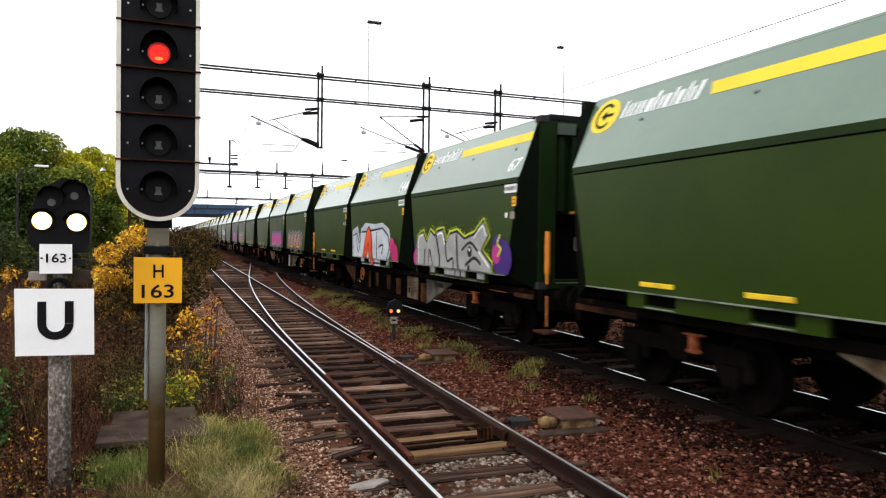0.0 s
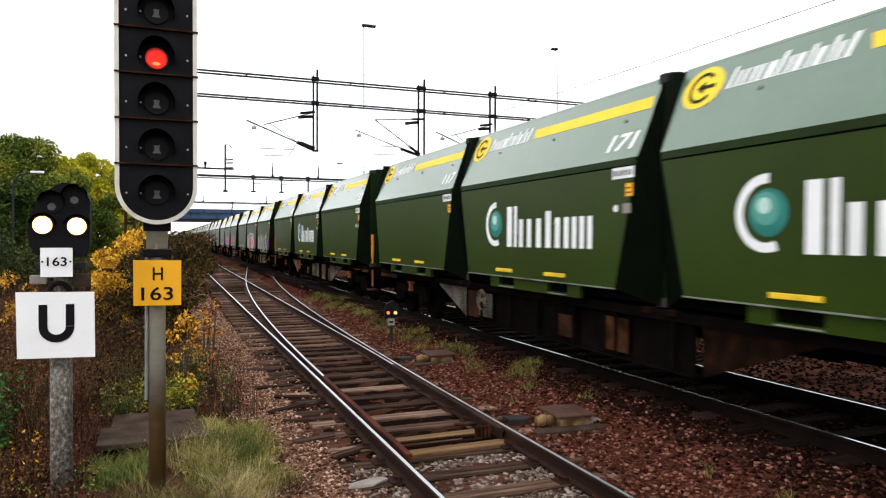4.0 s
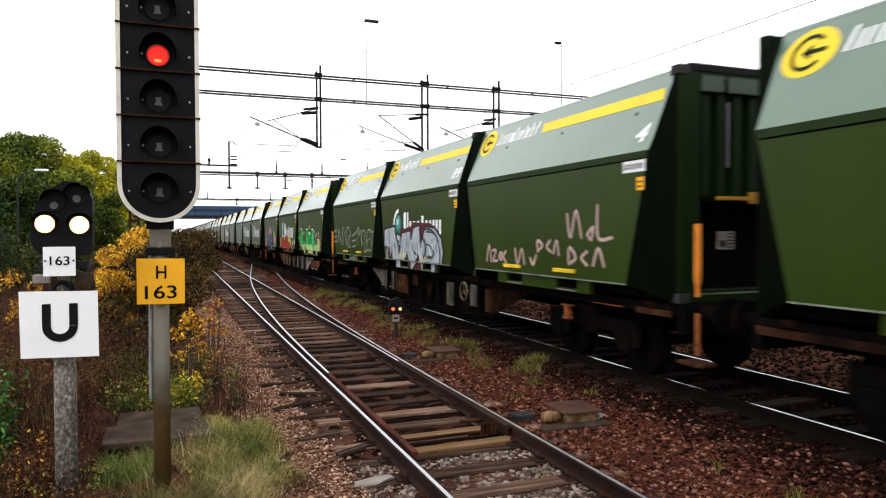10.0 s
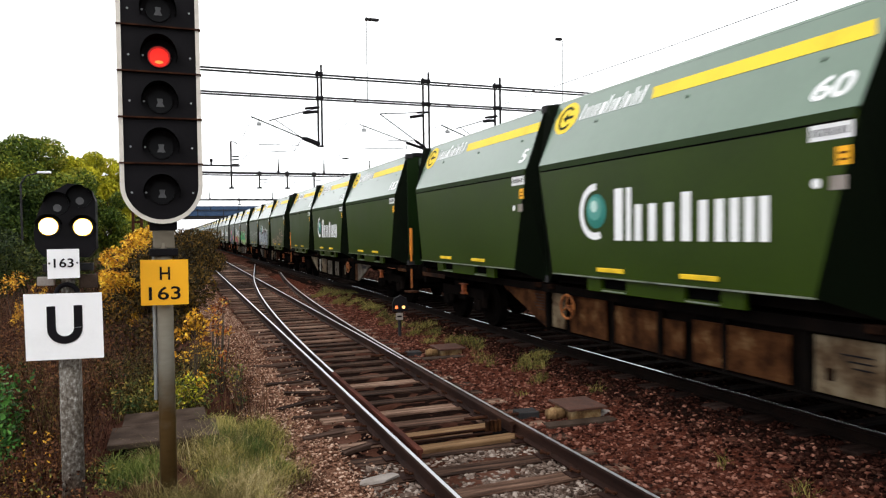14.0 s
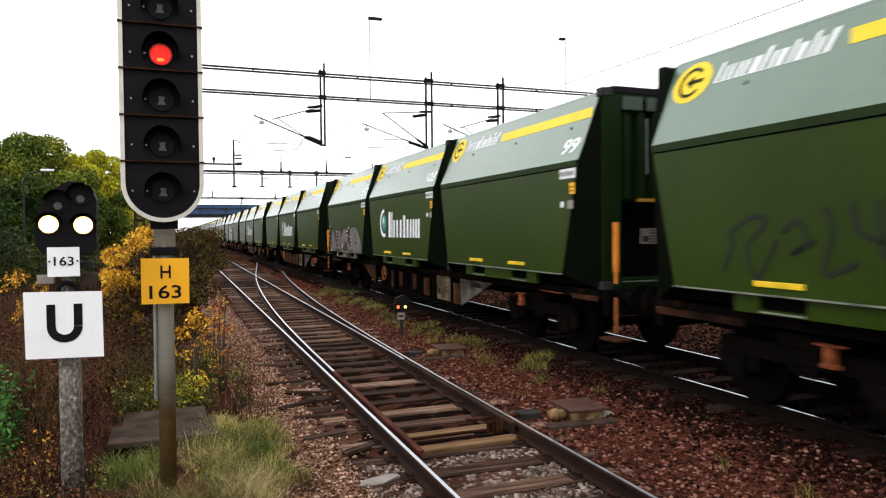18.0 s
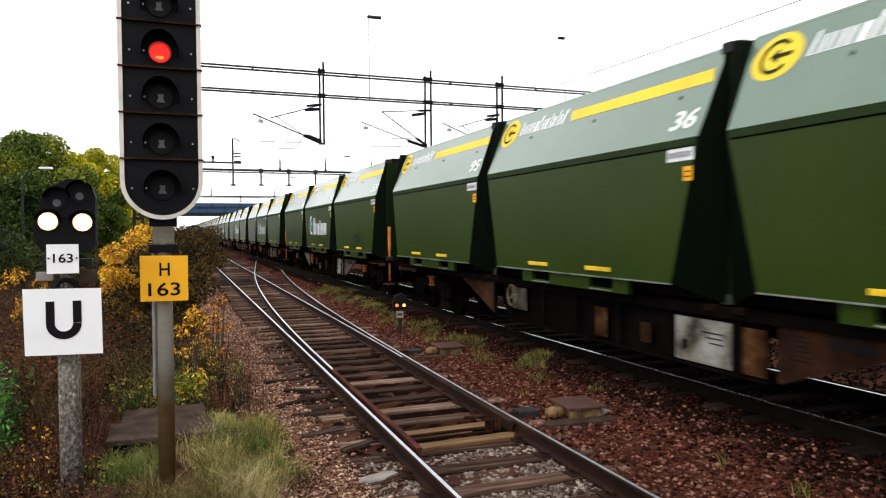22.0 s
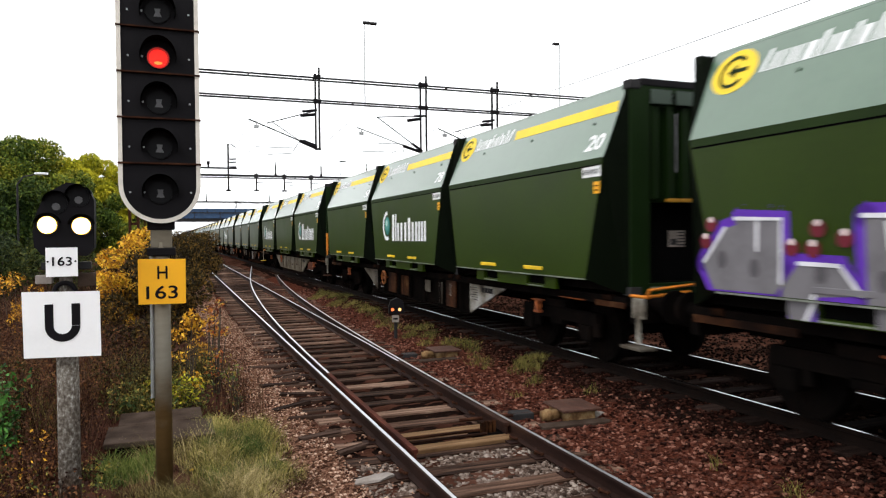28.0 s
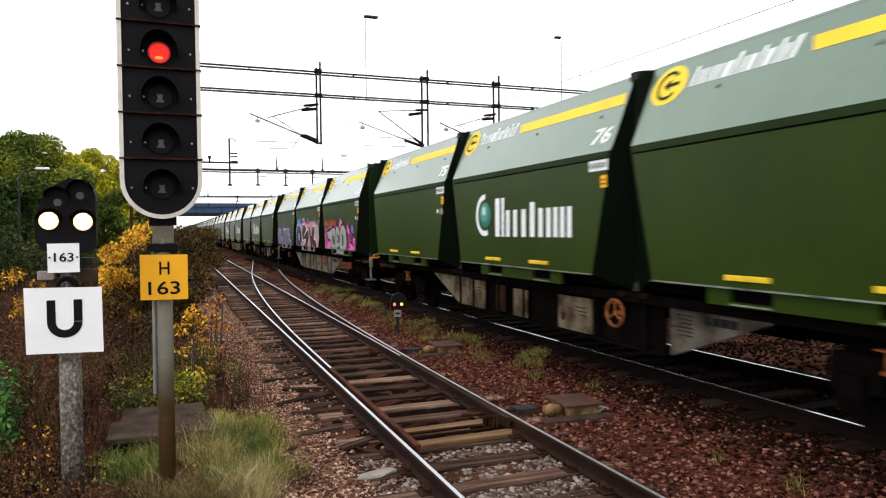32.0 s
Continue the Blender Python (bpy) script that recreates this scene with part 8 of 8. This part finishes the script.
def tufts(seed, n, x0, x1, y0, y1, r0, r1):
    r = random.Random(seed)
    return [(r.uniform(x0, x1), r.uniform(y0, y1), r.uniform(r0, r1)) for _ in range(n)]


blades("grass_by_the_mast", "dry yellow-green grass round the mast foot", GRASS, 7000, tufts(5, 26, 0.3, 1.0, 6.2, 8.9, 0.08, 0.3), 0.2, 0.0028, 71, lean=0.55)
blades("straw_grass", "pale straw-coloured grass at the mast foot", STRAW, 5200, tufts(6, 24, -0.25, 0.95, 5.9, 8.2, 0.1, 0.3), 0.24, 0.0024, 75, lean=0.85)
blades("fresh_grass_tuft", "fresh green grass tufts before the slab", GRASS_GREEN, 5200, [(-0.42, 7.35, 0.3), (-0.62, 7.6, 0.25), (-0.25, 7.7, 0.2)] + tufts(7, 16, 0.3, 1.05, 6.4, 9.4, 0.08, 0.25), 0.19, 0.003, 76, lean=0.5)
blades("dead_litter", "flattened dead brown grass between tufts", STALK, 3200, tufts(8, 26, -0.4, 1.1, 5.9, 9.3, 0.12, 0.35), 0.14, 0.0026, 78, lean=1.3)
blades("olive_weeds", "olive weeds among brown stalks", STALK_OLIVE, 5600, [(-2.1, 9.3, 0.4), (-1.4, 8.7, 0.3), (-2.6, 10.6, 0.5), (-0.7, 11.3, 0.4), (-0.45, 10.6, 0.45), (-2.2, 12, 0.5), (-1.5, 10.2, 0.3), (0.45, 11.8, 0.3), (-0.3, 9.9, 0.3)], 0.62, 0.0032, 77, "weeds", 0.4)
blades("edge_stems", "thin dark weed stems at the edge of the gravel", STALK, 90, tufts(9, 12, 0.55, 1.0, 8.9, 11.5, 0.1, 0.3), 0.8, 0.0045, 79, "weeds", 0.22)
rt = random.Random(23)
verge = [(5.25 + 0.012 * y + rt.gauss(0, 0.2), y, rt.uniform(0.1, 0.34)) for y in [10.6 + 0.42 * i for i in range(42)]]
verge += [(5.48, 10.3, 0.26), (5.6, 10.1, 0.18), (5.2, 9.45, 0.14), (4.68, 8.96, 0.1), (5.5, 8.3, 0.11), (5.07, 5.4, 0.1), (5.13, 4.5, 0.12), (5.3, 9.5, 0.12)]
blades("grass_between_tracks", "small yellow-green grass tufts between the tracks", GRASS_LOW, 8500, verge, 0.17, 0.0035, 72, lean=0.55)
blades("dry_weeds", "tall reddish-brown dry weeds", STALK, 6500, [(-1.8, 9, 1.2), (-0.9, 10.5, 1.0), (-1.0, 7.7, 0.3), (-1.25, 7.0, 0.25), (-2.6, 11.5, 1.4), (-3.6, 14, 1.8), (-1.6, 13, 1.2), (0.1, 11.4, 0.4), (0.2, 13, 0.4), (-1.4, 8.0, 0.6), (-5.5, 18, 2.5), (-4, 20, 2.5)], 1.0, 0.0034, 73, "weeds", 0.5)
blades("far_weeds", "brown dry weeds in the distance", STALK, 9000, [(-4, 24, 3), (-8, 28, 4), (-3, 32, 3), (-9, 36, 4), (-12, 24, 4)], 1.0, 0.012, 74, "weeds")


def leafy_stand(name, label, mat, stem_mat, n, per, spots, height, size, seed, lean=0.3, droop=0.05):
    """Upright stems that carry small leaves along their upper part."""
    rng = np.random.default_rng(seed)
    w = np.array([s[2] ** 2 for s in spots])
    sp = np.array(spots)[rng.choice(len(spots), n, p=w / w.sum())]
    a, r = rng.uniform(0, 2 * math.pi, n), np.sqrt(rng.uniform(0, 1, n)) * sp[:, 2]
    foot = np.stack([sp[:, 0] + r * np.cos(a), sp[:, 1] + r * np.sin(a)], -1)
    z = ground_z(foot[:, 0], foot[:, 1])
    h = height * rng.uniform(0.45, 1.15, n)
    d = rng.normal(0, lean, (n, 2)) * h[:, None]
    t = rng.uniform(0.12, 1.0, (n, per)) ** 0.8
    bend = t[..., None] ** 1.6
    p = np.concatenate([foot[:, None] + d[:, None] * bend, (z[:, None] + h[:, None] * t)[..., None]], -1)
    p += rng.normal(0, droop, p.shape)
    ob = leaves(name, p.reshape(-1, 3), size, mat, None, seed + 1)
    tagged(ob, label, "weeds", kind="stuff")
    w2 = 0.0022
    base = np.concatenate([foot, z[:, None] - 0.01], -1)
    mid = np.concatenate([foot + d * 0.33, (z + h * 0.5)[:, None]], -1)
    tip = np.concatenate([foot + d, (z + h)[:, None]], -1)
    side = np.stack([np.cos(a), np.sin(a), 0 * a], -1) * w2
    v = np.stack([base - side, base + side, mid + side * 0.8, mid - side * 0.8, tip], 1).reshape(-1, 3)
    i = np.arange(n)[:, None] * 5
    f = np.concatenate([i + np.array([[0, 1, 2]]), i + np.array([[0, 2, 3]]), i + np.array([[3, 2, 4]])], 0)
    tagged(from_arrays(name + "_stems", v, f, stem_mat), "thin dark stems of " + label.split(" ", 1)[1], "weeds", kind="stuff")


leafy_stand("brown_brush", "dark brown withered brush beside the signals", LEAF_BROWN, STALK, 4200, 14, [(-1.8, 9.2, 1.0), (-0.9, 10.6, 0.8), (-2.7, 11.5, 1.4), (-1.5, 13, 1.2), (-3.7, 14, 1.7), (-5.5, 18, 2.2), (-1.4, 8.0, 0.4)], 1.05, 0.019, 301)
leafy_stand("olive_brush", "mixed olive weeds behind the slab", LEAF_OLIVE, STALK_OLIVE, 620, 12, [(-0.35, 10.1, 0.35), (-0.7, 10.8, 0.4), (0.0, 10.6, 0.3), (-2.0, 8.9, 0.35), (-2.4, 10.2, 0.4)], 0.78, 0.022, 303)
leafy_stand("green_weeds", "mixed green and yellow weeds behind the slab", LEAF_WEED, STALK_OLIVE, 260, 11, [(-0.5, 9.75, 0.25), (-0.1, 9.75, 0.25), (0.25, 9.9, 0.2), (-0.2, 10.6, 0.4)], 0.5, 0.026, 305)
leafy_stand("dark_low_brush", "mixed dark low weeds round the post", LEAF_BROWN, STALK, 420, 12, [(-1.2, 7.5, 0.35), (-1.45, 7.1, 0.3), (-0.95, 7.2, 0.25), (-0.72, 6.1, 0.16), (-0.98, 6.2, 0.16)], 0.42, 0.02, 313)
leafy_stand("seed_weeds", "sparse thin weeds at the edge of the gravel", LEAF_BROWN, STALK, 90, 9, [(0.8, 9.3, 0.2), (0.75, 10.2, 0.25), (0.85, 11.2, 0.25)], 0.85, 0.018, 307, 0.2)
leafy_stand("leafy_green_bush", "bright deep green leafy weeds in brown brush", LEAF_DEEP, STALK_OLIVE, 150, 30, [(-1.72, 7.95, 0.26), (-1.82, 8.3, 0.26), (-1.66, 7.5, 0.16)], 0.95, 0.034, 309, 0.2, 0.06)
leafy_stand("orange_sprays", "scattered orange-yellow leaf sprays in brush", LEAF_YELLOW, STALK, 26, 9, [(-1.35, 7.5, 0.35), (-1.7, 8.9, 0.4), (-1.1, 7.1, 0.25), (-2.4, 10.8, 0.5)], 0.62, 0.022, 311)


def weed_leaves():
    rng = np.random.default_rng(81)
    def cloud(n, spots, h):
        w = np.array([s[2] ** 2 for s in spots])
        sp = np.array(spots)[rng.choice(len(spots), n, p=w / w.sum())]
        a, r = rng.uniform(0, 2 * math.pi, n), np.sqrt(rng.uniform(0, 1, n)) * sp[:, 2]
        x, y = sp[:, 0] + r * np.cos(a), sp[:, 1] + r * np.sin(a)
        z = ground_z(x, y) + rng.uniform(0, 1, n) ** 1.4 * h
        return np.stack([x, y, z], -1)
    ob = leaves("weed_foliage", cloud(1500, [(0.3, 10.1, 0.35), (-0.1, 10.1, 0.35), (-0.5, 9.9, 0.3), (0.6, 11.5, 0.4), (0.3, 12.5, 0.4)], 0.5), 0.022, LEAF_WEED, None, 82)
    tagged(ob, "yellow and green leaves of trackside weeds", "weeds", kind="stuff")
    ob = leaves("brown_undergrowth", cloud(14000, [(-1.6, 8.9, 0.9), (-1.0, 7.9, 0.35), (-2.2, 9.4, 0.6), (-0.8, 10.7, 1.0), (-2.6, 11.5, 1.5), (-3.6, 14, 1.8), (-1.6, 13.5, 1.3), (-1.2, 7.4, 0.35)], 0.4), 0.019, LEAF_BROWN, None, 83)
    tagged(ob, "brown withered undergrowth beside the signals", "weeds", kind="stuff")
    ob = leaves("low_weed", cloud(700, [(-0.62, 7.0, 0.2), (-1.4, 7.2, 0.25), (-1.0, 6.9, 0.2)], 0.3), 0.017, LEAF_WEED, None, 85)
    tagged(ob, "low green and yellow weeds at the post", "weeds", kind="stuff")
    ob = leaves("orange_weed", cloud(220, [(-1.3, 7.6, 0.4), (-0.62, 7.0, 0.18), (-2.0, 10.5, 0.6)], 0.42), 0.016, LEAF_YELLOW, None, 86)
    tagged(ob, "yellow-orange withered weed leaves near the post", "weeds", kind="stuff")


weed_leaves()

# ---- small things on the ground ----
def slab_cover():
    s = new("cable_pit_cover")
    part("slab", boxes((-0.70, 0.44, 8.1, 8.85, -0.26, -0.20), bevel=0.015), SLAB, s, "worn brownish concrete slab", pose(0, 0, 0))
    part("slab", boxes((-0.60, 0.34, 8.88, 9.5, -0.265, -0.205), bevel=0.015), SLAB, s, "worn brownish concrete slab")
    # Added block, near black for the shade under the slab overhang.
    part("pit_frame", boxes((-0.58, 0.32, 8.22, 9.4, -0.40, -0.26)), UNDER, s, "near-black block for the shaded gap under the slabs")
    tagged(s, "two brownish concrete slabs covering a cable pit", "slab")


slab_cover()


def point_machine(x, y, turn, label):
    s = new("point_machine")
    s.matrix_basis = pose(x, y, -0.40, 0, 0, turn)
    part("housing", boxes((-0.20, 0.22, -0.24, 0.24, 0.0, 0.15), bevel=0.02), MACHINE, s, "stained ochre housing")
    part("lid", boxes((-0.26, 0.28, -0.30, 0.30, 0.15, 0.18), bevel=0.01), LID, s, "brown steel lid")
    part("motor", tubes(((-0.24, -0.08, 0.09), (-0.46, -0.08, 0.09), 0.065), ((-0.34, -0.08, 0.09), (-0.40, -0.08, 0.09), 0.08), n=14), MACHINE, s, "rusty round motor", smooth=True)
    part("bearer_plate", boxes((-0.62, 0.34, -0.46, -0.26, 0.0, 0.05), bevel=0.01), SLAB, s, "dull steel bearer plate")
    part("cable_box", boxes((-0.78, -0.50, 0.05, 0.28, 0.0, 0.10), bevel=0.015), DARK_STEEL, s, "black cable box")
    part("base_beam", boxes((-1.3, 0.5, -0.28, -0.10, -0.06, 0.01), (-1.3, 0.5, 0.08, 0.26, -0.06, 0.01), bevel=0.01), WOOD, s)
    part("drive_rod", tubes(((-0.4, 0.1, 0.08), (-1.5, 0.1, 0.08), 0.022), n=8), RUST, s)
    tagged(s, label, "point machine", "point machines")


point_machine(4.82, 7.72, -4, "rusty point machine with a brown lid beside the switch")
point_machine(4.95, 12.6, -2, "second rusty point machine farther along the switch")


def switch_clamp(x, y):
    s = new("switch_lock")
    for i in range(4):
        part("clamp_finger", boxes((x - 0.02 + 0.05 * i, x + 0.015 + 0.05 * i, y - 0.03, y + 0.03, -0.36, -0.205 + 0.008 * (i % 2)), bevel=0.008), OCHRE_PANEL, s, "", pose(0, 0, 0))
    part("base_plate", boxes((x - 0.14, x + 0.26, y - 0.12, y + 0.12, -0.37, -0.335), bevel=0.01), UNDER, s)
    part("stretcher_rod", tubes(((x, y + 0.05, -0.31), (x - 1.15, y + 0.05, -0.31), 0.018), ((x, y - 0.12, -0.31), (x - 1.15, y - 0.12, -0.31), 0.018), n=8), RUST_PANEL, s, "worn rusty rods")
    tagged(s, "rusty switch lock with rods between the rails", "switch lock")


switch_clamp(3.38, 7.35)


def loose_stone(x, y, r, seed):
    rng = random.Random(seed)
    bm = bmesh.new()
    bmesh.ops.create_icosphere(bm, subdivisions=2, radius=r)
    for v in bm.verts:
        v.co = Vector((v.co.x * 1.3, v.co.y, v.co.z * 0.5)) * rng.uniform(0.88, 1.1)
    ob = part("flat_stone", bm, CONCRETE, None, "", pose(x, y, float(ground_z(np.float64(x), y)) + r * 0.3))
    tagged(ob, "pale flat stone lying on rusty ballast", "stone", "loose stones")


loose_stone(5.12, 7.56, 0.085, 1)


def fallen_leaves():
    rng = np.random.default_rng(99)
    n = 90
    x, y = rng.uniform(-0.3, 1.2, n), rng.uniform(5.6, 12, n)
    ob = leaves("fallen_leaves", np.stack([x, y, ground_z(x, y) + 0.045], -1), 0.022, LEAF_YELLOW, None, 100, flat=0.9)
    tagged(ob, "yellow fallen leaves on gravel and grass", "leaves", kind="stuff")


fallen_leaves()


def broken_concrete():
    bm = bmesh.new()
    bmesh.ops.create_icosphere(bm, subdivisions=2, radius=0.12)
    rng = random.Random(4)
    for v in bm.verts:
        v.co = Vector((v.co.x * 1.9, v.co.y * 0.7, v.co.z * 0.35)) * rng.uniform(0.85, 1.12)
    tagged(part("broken_concrete", bm, CONCRETE, None, "", pose(1.8, 6.42, -0.365, 0, 0, 12)), "pale broken piece of concrete beside the rail", "rubble")



broken_concrete()


def loose_board(x, y, length, turn, seed):
    rng2 = random.Random(seed)
    bm = boxes((-length / 2, length / 2, -0.045, 0.045, -0.02, 0.02), bevel=0.008)
    for v in bm.verts:
        v.co += Vector((rng2.uniform(-0.04, 0.04), rng2.uniform(-0.012, 0.012), rng2.uniform(-0.008, 0.008)))
    tagged(part("loose_board", bm, WOOD_WET, None, "", pose(x, y, -0.365, rng2.uniform(-6, 6), rng2.uniform(-4, 4), turn)), "dark weathered board lying beside the rail", "board", "loose boards")


for k, (x, y, a, t) in enumerate(((1.62, 8.1, 0.5, 12), (1.7, 9.0, 0.6, -8), (1.55, 9.7, 0.55, 25), (1.75, 10.4, 0.5, -15), (1.6, 11.2, 0.6, 8), (1.8, 11.9, 0.5, 30), (1.62, 12.8, 0.6, -20), (1.85, 7.45, 0.45, 35))):
    loose_board(x, y, a, t, 200 + k)


def far_lamp():
    s = new("street_lamp")
    x, y = -6.95, 40.0
    bm = tubes(((x, y, -0.8), (x, y, 4.7), 0.06, 0.045), ((x, y, 4.7), (x + 0.25, y, 5.1), 0.04), ((x + 0.25, y, 5.1), (x + 0.8, y, 5.25), 0.035), n=8)
    part("pole", bm, DARK_STEEL, s)
    part("lamp_head", boxes((x + 0.75, x + 1.35, y - 0.12, y + 0.12, 5.23, 5.34), bevel=0.03), WHITE, s)
    tagged(s, "grey street lamp with a curved arm before dark trees", "lamp")


far_lamp()


# ---- what moves ----
def along(t):
    """Place of the rear container of wagon 9 at t seconds."""
    return ((2.82181e-05 * t - 1.360527e-03) * t + 2.5373889e-02) * t * t + 7.40679866 * t - 164.253959


def rolling(source, others):
    """The other wheelsets turn with the first one."""
    keys = source.animation_data
    for o in others:
        o.rotation_mode = "QUATERNION"
        o.animation_data_create()
        o.animation_data.action = keys.action
        o.animation_data.action_slot = keys.action_slot


def motions():
    front = [o for o in scene.objects if o.name.startswith("wheelset") and o.location.y > 0]
    rear = [o for o in scene.objects if o.name.startswith("wheelset") and o.location.y < 0]
    for sets in (front, rear):
        y = sets[0].location.y
        walk(sets[0], [(t / 15, pose(0, y, 0.46, -math.degrees(along(t / 15) / 0.46) % 360)) for t in range(0, 481)])
        rolling(sets[0], sets[1:])
    for thing, s, x, z in movers:
        walk(thing, [(t, pose(x, along(t) + s, z)) for t in range(0, 33, 2)])


motions()
